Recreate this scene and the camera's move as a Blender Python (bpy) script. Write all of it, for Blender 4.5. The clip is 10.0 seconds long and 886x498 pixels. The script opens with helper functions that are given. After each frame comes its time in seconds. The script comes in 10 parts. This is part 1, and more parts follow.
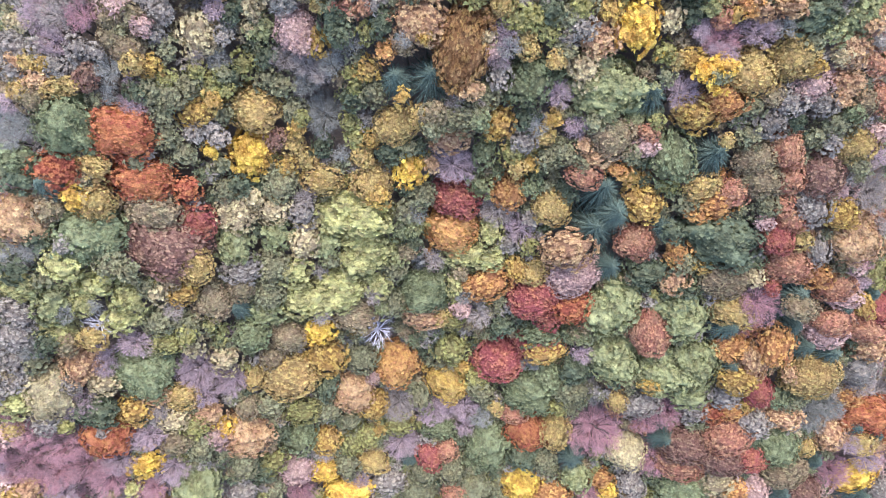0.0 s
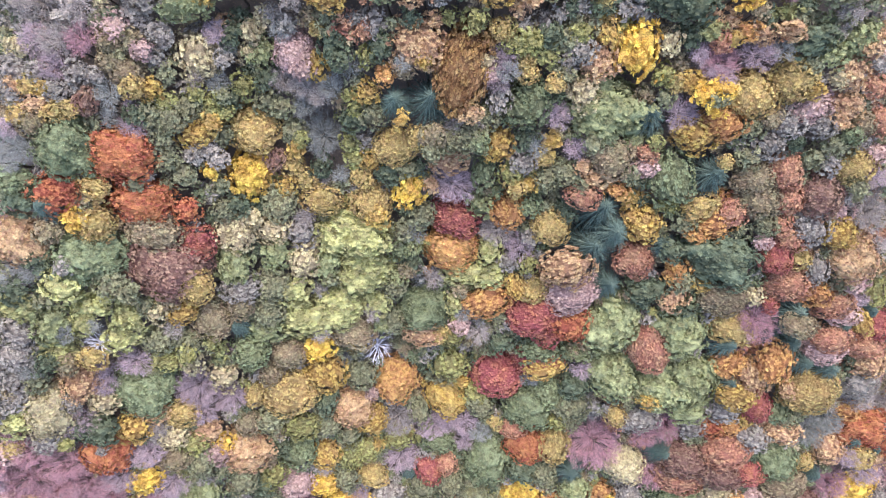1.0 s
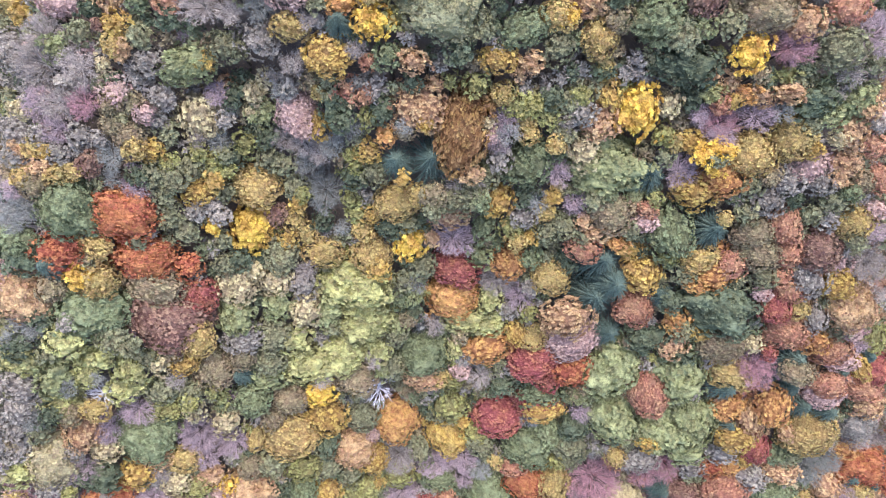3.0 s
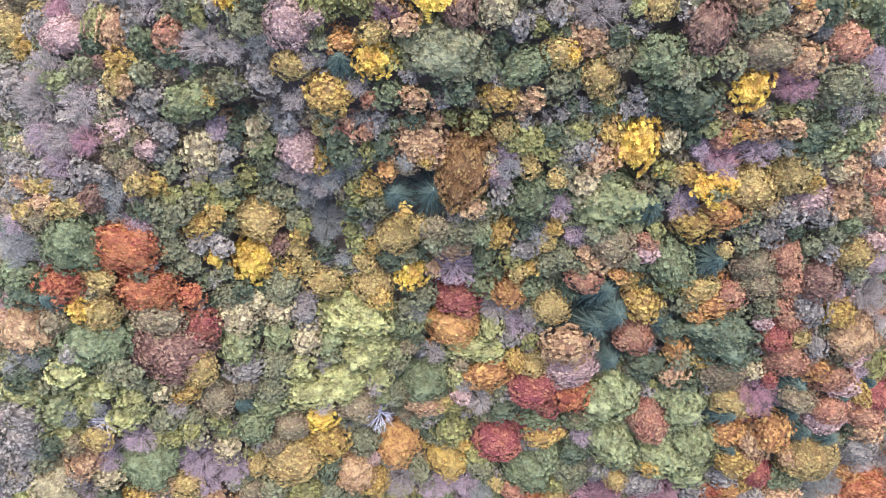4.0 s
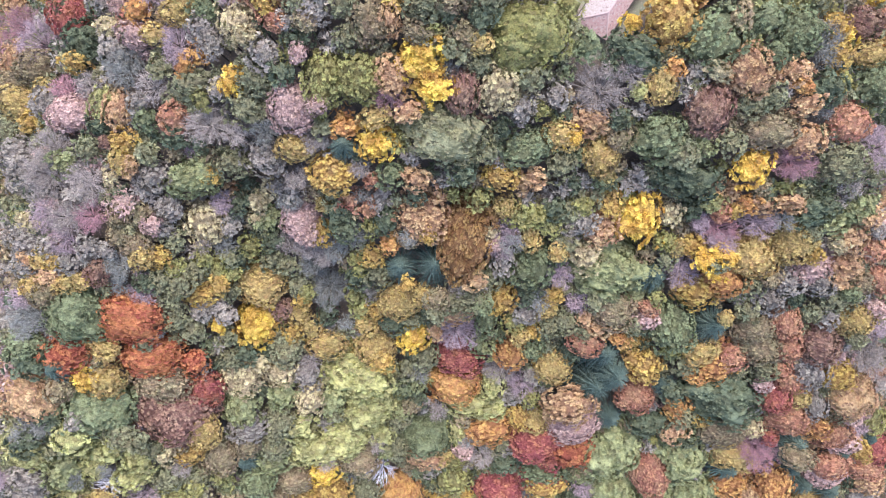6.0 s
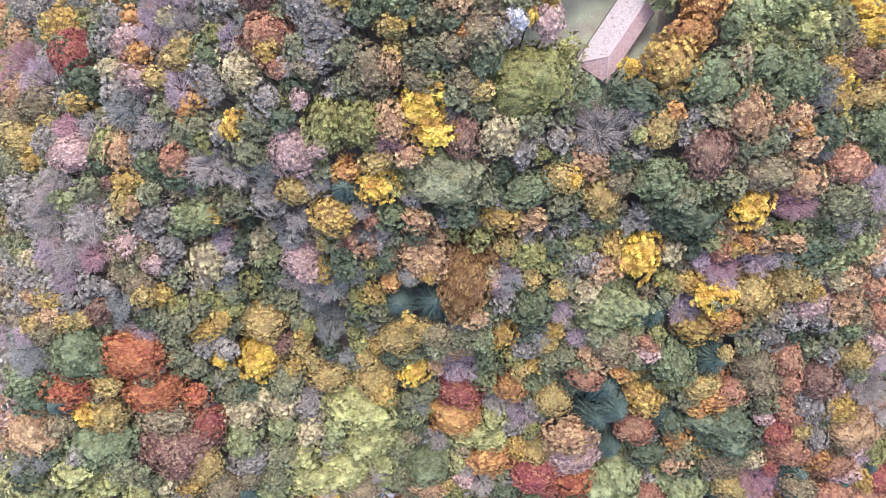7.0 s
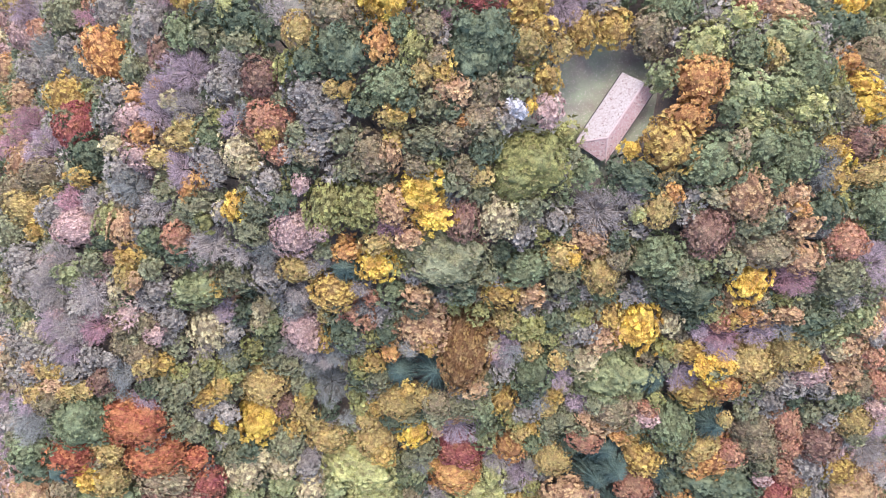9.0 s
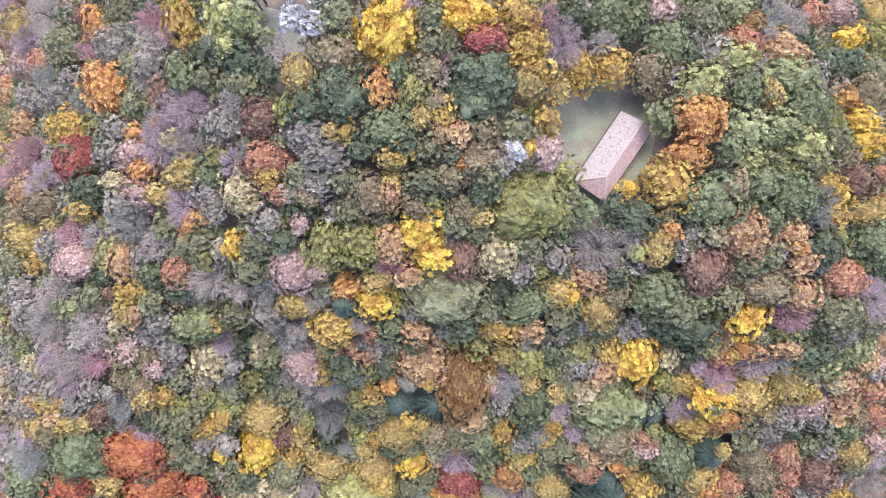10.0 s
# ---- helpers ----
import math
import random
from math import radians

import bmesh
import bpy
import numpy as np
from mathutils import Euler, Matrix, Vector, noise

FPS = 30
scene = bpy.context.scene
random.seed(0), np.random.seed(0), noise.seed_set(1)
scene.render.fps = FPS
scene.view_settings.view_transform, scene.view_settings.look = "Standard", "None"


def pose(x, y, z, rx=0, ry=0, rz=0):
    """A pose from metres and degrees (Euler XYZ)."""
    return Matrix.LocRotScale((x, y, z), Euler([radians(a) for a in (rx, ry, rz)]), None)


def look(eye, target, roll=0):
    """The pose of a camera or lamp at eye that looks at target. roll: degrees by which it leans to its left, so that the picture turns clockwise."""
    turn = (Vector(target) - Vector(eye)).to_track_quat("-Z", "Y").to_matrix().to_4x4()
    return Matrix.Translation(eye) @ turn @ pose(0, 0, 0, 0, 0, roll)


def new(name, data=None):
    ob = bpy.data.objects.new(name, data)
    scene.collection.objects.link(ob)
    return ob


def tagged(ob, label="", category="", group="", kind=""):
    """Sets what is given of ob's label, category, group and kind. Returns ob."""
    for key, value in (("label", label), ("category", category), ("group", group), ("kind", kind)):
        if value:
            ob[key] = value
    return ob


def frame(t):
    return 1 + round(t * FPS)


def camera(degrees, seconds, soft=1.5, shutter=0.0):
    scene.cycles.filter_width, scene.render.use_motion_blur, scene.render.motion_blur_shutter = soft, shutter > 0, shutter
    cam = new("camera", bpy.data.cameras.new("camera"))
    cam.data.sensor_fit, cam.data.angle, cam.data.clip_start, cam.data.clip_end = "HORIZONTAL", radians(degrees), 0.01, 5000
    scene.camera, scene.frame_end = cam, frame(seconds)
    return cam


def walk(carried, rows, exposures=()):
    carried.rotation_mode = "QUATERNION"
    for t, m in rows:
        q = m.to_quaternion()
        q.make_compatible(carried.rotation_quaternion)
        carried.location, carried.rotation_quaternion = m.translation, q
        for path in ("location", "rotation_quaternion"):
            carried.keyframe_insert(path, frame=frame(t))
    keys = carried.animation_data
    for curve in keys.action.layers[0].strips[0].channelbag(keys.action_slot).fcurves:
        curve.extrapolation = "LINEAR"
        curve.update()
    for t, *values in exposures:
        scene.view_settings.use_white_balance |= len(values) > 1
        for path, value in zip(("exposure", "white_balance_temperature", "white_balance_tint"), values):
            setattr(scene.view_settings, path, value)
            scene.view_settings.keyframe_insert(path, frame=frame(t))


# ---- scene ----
cam = camera(70.5, 10.0, soft=0.9)
PATH = [
    (0.0, 1.061, -0.424, 189.930, -0.691, 0.126, 1.437),
    (0.5, 0.993, 1.789, 190.048, -0.816, 0.079, 1.446),
    (1.0, 0.890, 4.356, 190.172, -0.915, 0.043, 1.454),
    (1.5, 0.765, 7.143, 190.300, -0.992, 0.018, 1.460),
    (2.0, 0.627, 10.067, 190.433, -1.051, 0.005, 1.464),
    (2.5, 0.483, 13.090, 190.569, -1.096, 0.004, 1.469),
    (4.0, 0.084, 22.664, 190.993, -1.168, 0.068, 1.483),
    (4.5, -0.022, 26.032, 191.137, -1.176, 0.110, 1.490),
    (5.0, -0.111, 29.485, 191.281, -1.179, 0.159, 1.499),
    (5.5, -0.182, 33.006, 191.424, -1.174, 0.214, 1.510),
    (7.0, -0.289, 43.658, 191.845, -1.114, 0.391, 1.564),
    (7.5, -0.299, 47.097, 191.980, -1.071, 0.446, 1.591),
    (8.0, -0.303, 50.411, 192.110, -1.014, 0.492, 1.623),
    (8.5, -0.308, 53.578, 192.236, -0.937, 0.528, 1.661),
    (9.0, -0.321, 56.607, 192.357, -0.838, 0.548, 1.705),
    (9.5, -0.351, 59.548, 192.471, -0.710, 0.548, 1.757),
    (10.0, -0.407, 62.511, 192.579, -0.550, 0.524, 1.816),
]
EXPOSURES = [(0.0, 1.57, 6080, 13.5), (10.0, 1.37, 6080, 13.5)]
walk(cam, [(t, pose(*p)) for t, *p in PATH], EXPOSURES)

# ---- light: bright overcast day, soft high sun ----
SUN_ELEVATION, SUN_AZIMUTH = 63.0, 5.0
world = bpy.data.worlds.new("overcast_sky")
scene.world = world
world.use_nodes = True
wn = world.node_tree
sky = wn.nodes.new("ShaderNodeTexSky")
sky.sky_type, sky.sun_disc = "NISHITA", False
sky.sun_elevation, sky.sun_rotation = radians(SUN_ELEVATION), radians(SUN_AZIMUTH)
sky.air_density, sky.dust_density, sky.ozone_density = 1.0, 3.0, 0.6
wn.nodes["Background"].inputs["Strength"].default_value = 0.2
wn.links.new(sky.outputs["Color"], wn.nodes["Background"].inputs["Color"])
sun_data = bpy.data.lights.new("sun", "SUN")
sun_data.energy, sun_data.angle, sun_data.color = 1.0, radians(25), (1.0, 0.95, 0.89)
sun = new("sun", sun_data)
az, el = radians(SUN_AZIMUTH), radians(SUN_ELEVATION)
to_sun = Vector((math.sin(az) * math.cos(el), math.cos(az) * math.cos(el), math.sin(el)))
sun.matrix_world = look(to_sun * 300, (0, 0, 0))


# ---- materials ----
def lin(r, g, b, k=1.0):
    return tuple(k * (v / 12.92 if v <= 0.04045 else ((v + 0.055) / 1.055) ** 2.4) for v in (r / 255, g / 255, b / 255)) + (1.0,)


def node(tree, kind, **values):
    n = tree.nodes.new(kind)
    for key, value in values.items():
        n.inputs[key.replace("_", " ")].default_value = value
    return n


def mix_colour(tree, fac, a, b, blend="MIX"):
    n = tree.nodes.new("ShaderNodeMix")
    n.data_type, n.blend_type = "RGBA", blend
    for socket, value in ((n.inputs[0], fac), (n.inputs[6], a), (n.inputs[7], b)):
        if isinstance(value, (float, int, tuple)):
            socket.default_value = value
        else:
            tree.links.new(value, socket)
    return n.outputs[2]


def ramp(tree, value, stops):
    n = tree.nodes.new("ShaderNodeValToRGB")
    while len(n.color_ramp.elements) < len(stops):
        n.color_ramp.elements.new(0.5)
    for e, (p, c) in zip(n.color_ramp.elements, stops):
        e.position, e.color = p, c if isinstance(c, tuple) else (c, c, c, 1)
    tree.links.new(value, n.inputs[0])
    return n.outputs[0]


def start_material(name, rough=0.8):
    mat = bpy.data.materials.new(name)
    mat.use_nodes = True
    tree = mat.node_tree
    shader = tree.nodes["Principled BSDF"]
    shader.inputs["Roughness"].default_value = rough
    shader.inputs["Specular IOR Level"].default_value = 0.12
    place = tree.nodes.new("ShaderNodeNewGeometry").outputs["Position"]
    return mat, tree, shader, place


def noise_at(tree, place, scale, detail=3.0, rough=0.6):
    n = node(tree, "ShaderNodeTexNoise", Scale=scale, Detail=detail, Roughness=rough)
    tree.links.new(place, n.inputs["Vector"])
    return n.outputs["Fac"]


def soften(c, amount=0.2):
    grey = 0.35 * c[0] + 0.5 * c[1] + 0.15 * c[2]
    return tuple(v + (grey - v) * amount for v in c)


def foliage(name, a, b, spread=0.28, through_light=0.28):
    """Leaves of one tree colour a, with patches that turn to b, every leaf a little different, and crevice shade
    painted in by noise.
    """
    mat, tree, shader, place = start_material(name, 0.85)
    a, b = soften(a), soften(b)
    patch = ramp(tree, noise_at(tree, place, 0.32, 2.0), [(0.42, 0.0), (0.66, 1.0)])
    col = mix_colour(tree, patch, lin(*a), lin(*b))
    geo = tree.nodes.new("ShaderNodeNewGeometry")
    info = tree.nodes.new("ShaderNodeObjectInfo")
    hsv = tree.nodes.new("ShaderNodeHueSaturation")
    leaf = node(tree, "ShaderNodeMapRange", From_Min=0.0, From_Max=1.0, To_Min=1 - spread, To_Max=1 + spread)
    tree.links.new(geo.outputs["Random Per Island"], leaf.inputs["Value"])
    whole = node(tree, "ShaderNodeMapRange", From_Min=0.0, From_Max=1.0, To_Min=0.86, To_Max=1.14)
    tree.links.new(info.outputs["Random"], whole.inputs["Value"])
    hue = node(tree, "ShaderNodeMapRange", From_Min=0.0, From_Max=1.0, To_Min=0.485, To_Max=0.515)
    tree.links.new(geo.outputs["Random Per Island"], hue.inputs["Value"])
    times = tree.nodes.new("ShaderNodeMath")
    times.operation = "MULTIPLY"
    tree.links.new(leaf.outputs[0], times.inputs[0])
    tree.links.new(whole.outputs[0], times.inputs[1])
    tree.links.new(times.outputs[0], hsv.inputs["Value"])
    tree.links.new(hue.outputs[0], hsv.inputs["Hue"])
    # fine noise darkens the colour in the bump's hollows, painting shade between leaves
    crevice_shade = ramp(tree, noise_at(tree, place, 4.5, 3.0, 0.7), [(0.34, 0.42), (0.52, 1.0), (0.7, 1.18)])
    tree.links.new(mix_colour(tree, 1.0, col, crevice_shade, "MULTIPLY"), hsv.inputs["Color"])
    bump = node(tree, "ShaderNodeBump", Strength=0.7, Distance=0.12)
    tree.links.new(noise_at(tree, place, 4.5, 3.0, 0.7), bump.inputs["Height"])
    tree.links.new(bump.outputs[0], shader.inputs["Normal"])
    tree.links.new(hsv.outputs[0], shader.inputs["Base Color"])
    if through_light:
        trans = tree.nodes.new("ShaderNodeBsdfTranslucent")
        tree.links.new(hsv.outputs[0], trans.inputs["Color"])
        both = node(tree, "ShaderNodeMixShader", Fac=through_light)
        tree.links.new(shader.outputs[0], both.inputs[1])
        tree.links.new(trans.outputs[0], both.inputs[2])
        tree.links.new(both.outputs[0], tree.nodes["Material Output"].inputs["Surface"])
    return mat


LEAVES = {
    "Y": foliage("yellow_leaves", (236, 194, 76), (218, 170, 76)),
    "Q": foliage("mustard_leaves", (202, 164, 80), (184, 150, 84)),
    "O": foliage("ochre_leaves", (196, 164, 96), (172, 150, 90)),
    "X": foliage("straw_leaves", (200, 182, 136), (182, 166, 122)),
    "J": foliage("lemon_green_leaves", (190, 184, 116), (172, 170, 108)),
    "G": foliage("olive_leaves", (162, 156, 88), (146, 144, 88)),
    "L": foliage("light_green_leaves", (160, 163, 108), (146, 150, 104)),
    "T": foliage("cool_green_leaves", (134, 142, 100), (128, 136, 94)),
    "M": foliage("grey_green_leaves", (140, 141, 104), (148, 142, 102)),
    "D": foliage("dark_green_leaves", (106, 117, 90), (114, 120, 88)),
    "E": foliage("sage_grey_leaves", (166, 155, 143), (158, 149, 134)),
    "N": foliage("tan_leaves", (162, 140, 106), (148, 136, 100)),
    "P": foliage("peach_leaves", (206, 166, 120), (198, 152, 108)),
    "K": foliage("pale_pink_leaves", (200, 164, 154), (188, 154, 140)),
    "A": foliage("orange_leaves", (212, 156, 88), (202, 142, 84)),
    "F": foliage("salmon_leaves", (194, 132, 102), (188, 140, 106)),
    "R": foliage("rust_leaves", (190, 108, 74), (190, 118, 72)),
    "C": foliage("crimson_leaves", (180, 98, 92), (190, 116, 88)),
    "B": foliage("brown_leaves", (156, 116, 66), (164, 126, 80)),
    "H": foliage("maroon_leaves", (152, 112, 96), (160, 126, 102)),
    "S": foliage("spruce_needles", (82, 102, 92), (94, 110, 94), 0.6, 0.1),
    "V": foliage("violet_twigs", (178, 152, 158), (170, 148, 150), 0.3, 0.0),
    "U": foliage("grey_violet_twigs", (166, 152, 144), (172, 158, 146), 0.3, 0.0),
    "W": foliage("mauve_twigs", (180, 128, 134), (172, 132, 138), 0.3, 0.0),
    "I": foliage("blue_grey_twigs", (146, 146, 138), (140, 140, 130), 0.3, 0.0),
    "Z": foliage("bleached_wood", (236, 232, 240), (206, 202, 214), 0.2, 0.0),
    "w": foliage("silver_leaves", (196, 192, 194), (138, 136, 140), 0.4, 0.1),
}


def bark_material():
    mat, tree, shader, place = start_material("bark", 0.9)
    stretch = node(tree, "ShaderNodeMapping", Scale=(6.0, 6.0, 1.2))
    tree.links.new(place, stretch.inputs["Vector"])
    n = noise_at(tree, stretch.outputs[0], 1.6, 5.0)
    tree.links.new(ramp(tree, n, [(0.3, (0.05, 0.042, 0.036, 1)), (0.7, (0.17, 0.15, 0.13, 1))]), shader.inputs["Base Color"])
    bump = node(tree, "ShaderNodeBump", Strength=0.6, Distance=0.05)
    tree.links.new(n, bump.inputs["Height"])
    tree.links.new(bump.outputs[0], shader.inputs["Normal"])
    return mat


def floor_material(name, low, high, fleck, fleck_from):
    mat, tree, shader, place = start_material(name, 0.95)
    base = ramp(tree, noise_at(tree, place, 0.22, 6.0), [(0.32, lin(*low)), (0.68, lin(*high))])
    flecks = ramp(tree, noise_at(tree, place, 3.2, 3.0, 0.75), [(fleck_from, 0.0), (fleck_from + 0.08, 1.0)])
    tree.links.new(mix_colour(tree, flecks, base, lin(*fleck)), shader.inputs["Base Color"])
    bump = node(tree, "ShaderNodeBump", Strength=0.5, Distance=0.15)
    tree.links.new(noise_at(tree, place, 2.5, 5.0), bump.inputs["Height"])
    tree.links.new(bump.outputs[0], shader.inputs["Normal"])
    return mat


BARK = bark_material()
LITTER = floor_material("leaf_litter", (88, 82, 80), (124, 112, 102), (160, 138, 112), 0.58)
GRASS = floor_material("worn_grass", (126, 112, 108), (142, 150, 124), (186, 174, 170), 0.6)
TRACK = floor_material("pale_track", (116, 114, 108), (140, 140, 130), (180, 180, 172), 0.62)


def roof_material(name, low, high, pale_colour, pale_from):
    mat, tree, shader, place = start_material(name, 0.85)
    base = ramp(tree, noise_at(tree, place, 0.6, 5.0), [(0.3, lin(*low)), (0.7, lin(*high))])
    pale = ramp(tree, noise_at(tree, place, 2.6, 4.0, 0.8), [(pale_from, 0.0), (pale_from + 0.1, 1.0)])
    dark = ramp(tree, noise_at(tree, place, 2.4, 3.0, 0.85), [(0.585, 0.0), (0.625, 1.0)])
    col = mix_colour(tree, pale, base, lin(*pale_colour))
    tree.links.new(mix_colour(tree, dark, col, lin(112, 90, 86)), shader.inputs["Base Color"])
    bump = node(tree, "ShaderNodeBump", Strength=0.4, Distance=0.04)
    tree.links.new(noise_at(tree, place, 6.0, 4.0), bump.inputs["Height"])
    tree.links.new(bump.outputs[0], shader.inputs["Normal"])
    return mat


def plain_material(name, a, b, scale, rough):
    mat, tree, shader, place = start_material(name, rough)
    tree.links.new(ramp(tree, noise_at(tree, place, scale, 5.0), [(0.3, lin(*a)), (0.7, lin(*b))]), shader.inputs["Base Color"])
    return mat


ROOF = roof_material("faded_roof_tiles", (154, 124, 121), (164, 138, 135), (168, 154, 150), 0.5)
# whiter tile colour for the north-west slope; the other roof faces are pinker
ROOF_PALE = roof_material("pale_roof_tiles", (148, 133, 130), (157, 145, 142), (166, 158, 154), 0.44)
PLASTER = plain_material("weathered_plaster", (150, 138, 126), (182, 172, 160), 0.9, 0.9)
GUTTER_METAL = plain_material("dark_gutter", (64, 60, 60), (92, 86, 84), 2.0, 0.5)
RIDGE_TILE = plain_material("ridge_tiles", (168, 146, 143), (180, 160, 157), 2.2, 0.8)


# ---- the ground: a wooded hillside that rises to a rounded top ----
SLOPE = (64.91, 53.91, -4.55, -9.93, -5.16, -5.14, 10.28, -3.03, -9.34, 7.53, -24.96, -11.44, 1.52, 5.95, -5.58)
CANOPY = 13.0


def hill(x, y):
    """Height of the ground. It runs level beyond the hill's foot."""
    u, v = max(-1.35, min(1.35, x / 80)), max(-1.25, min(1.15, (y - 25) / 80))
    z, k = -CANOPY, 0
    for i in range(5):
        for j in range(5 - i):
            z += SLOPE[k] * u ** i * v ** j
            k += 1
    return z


HOUSE_X, HOUSE_Y, HOUSE_Z, HOUSE_TURN = 27.28, 78.33, 80.90, 57.7
HOUSE_LENGTH, HOUSE_WIDTH, HOUSE_EAVE = 14.47, 6.29, 3.4


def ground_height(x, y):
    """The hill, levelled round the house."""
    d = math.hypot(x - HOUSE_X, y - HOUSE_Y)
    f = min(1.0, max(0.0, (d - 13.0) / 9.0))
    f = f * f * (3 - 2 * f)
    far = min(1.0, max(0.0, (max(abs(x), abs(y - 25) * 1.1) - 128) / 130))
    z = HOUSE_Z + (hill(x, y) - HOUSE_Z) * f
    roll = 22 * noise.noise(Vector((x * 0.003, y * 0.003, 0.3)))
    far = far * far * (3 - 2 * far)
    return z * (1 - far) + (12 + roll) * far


def mesh_object(name, verts, faces, material, smooth=False):
    me = bpy.data.meshes.new(name)
    me.from_pydata([tuple(v) for v in verts], [], [tuple(f) for f in faces])
    me.materials.append(material)
    me.update()
    if smooth:
        me.polygons.foreach_set("use_smooth", [True] * len(me.polygons))
    return new(name, me)


def part(name, verts, faces, material, parent, label=""):
    ob = mesh_object(name, verts, faces, material)
    ob.parent = parent
    return tagged(ob, label) if label else ob


def sheet(xs, ys, height):
    verts = [(x, y, height(x, y)) for y in ys for x in xs]
    w = len(xs)
    faces = [(j * w + i, j * w + i + 1, (j + 1) * w + i + 1, (j + 1) * w + i) for j in range(len(ys) - 1) for i in range(w - 1)]
    return verts, faces


def spaced(centre, near, step, far, grow):
    out, d, s = [0.0], 0.0, step
    while d < far:
        s = step if d < near else s * grow
        d += s
        out.append(d)
    return [centre - v for v in reversed(out[1:])] + [centre + v for v in out]


def bumpy(x, y):
    return ground_height(x, y) + 0.35 * noise.noise(Vector((x * 0.15, y * 0.15, 0.0)))


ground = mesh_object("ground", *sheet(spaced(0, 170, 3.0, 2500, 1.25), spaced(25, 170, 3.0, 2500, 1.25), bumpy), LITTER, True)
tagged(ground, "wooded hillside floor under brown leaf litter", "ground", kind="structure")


def patch(name, cx, cy, rx, ry, turn, lift, material, label):
    """A flat irregular patch of other ground on the hillside."""
    verts, faces, rings, n = [(cx, cy, bumpy(cx, cy) + lift)], [], 7, 40
    for k in range(1, rings + 1):
        for i in range(n):
            a = 2 * math.pi * i / n
            w = k / rings * (1 + 0.16 * noise.noise(Vector((math.cos(a) * 1.6, math.sin(a) * 1.6, cx * 0.1))))
            px, py = rx * w * math.cos(a), ry * w * math.sin(a)
            x, y = cx + px * math.cos(turn) - py * math.sin(turn), cy + px * math.sin(turn) + py * math.cos(turn)
            verts.append((x, y, bumpy(x, y) + (lift if k < rings else -0.1)))
    faces += [(0, 1 + i, 1 + (i + 1) % n) for i in range(n)]
    for k in range(rings - 1):
        a, b = 1 + k * n, 1 + (k + 1) * n
        faces += [(a + i, b + i, b + (i + 1) % n, a + (i + 1) % n) for i in range(n)]
    return tagged(mesh_object(name, verts, faces, material, True), label, "ground", kind="structure")


patch("grass", 23.1, 82.3, 15.0, 12.0, 1.01, 0.2, GRASS, "worn pale grass in the clearing beside the house")
patch("track", -29.3, 96.4, 9.0, 5.0, -0.5, 0.3, TRACK, "pale open track among the trees")


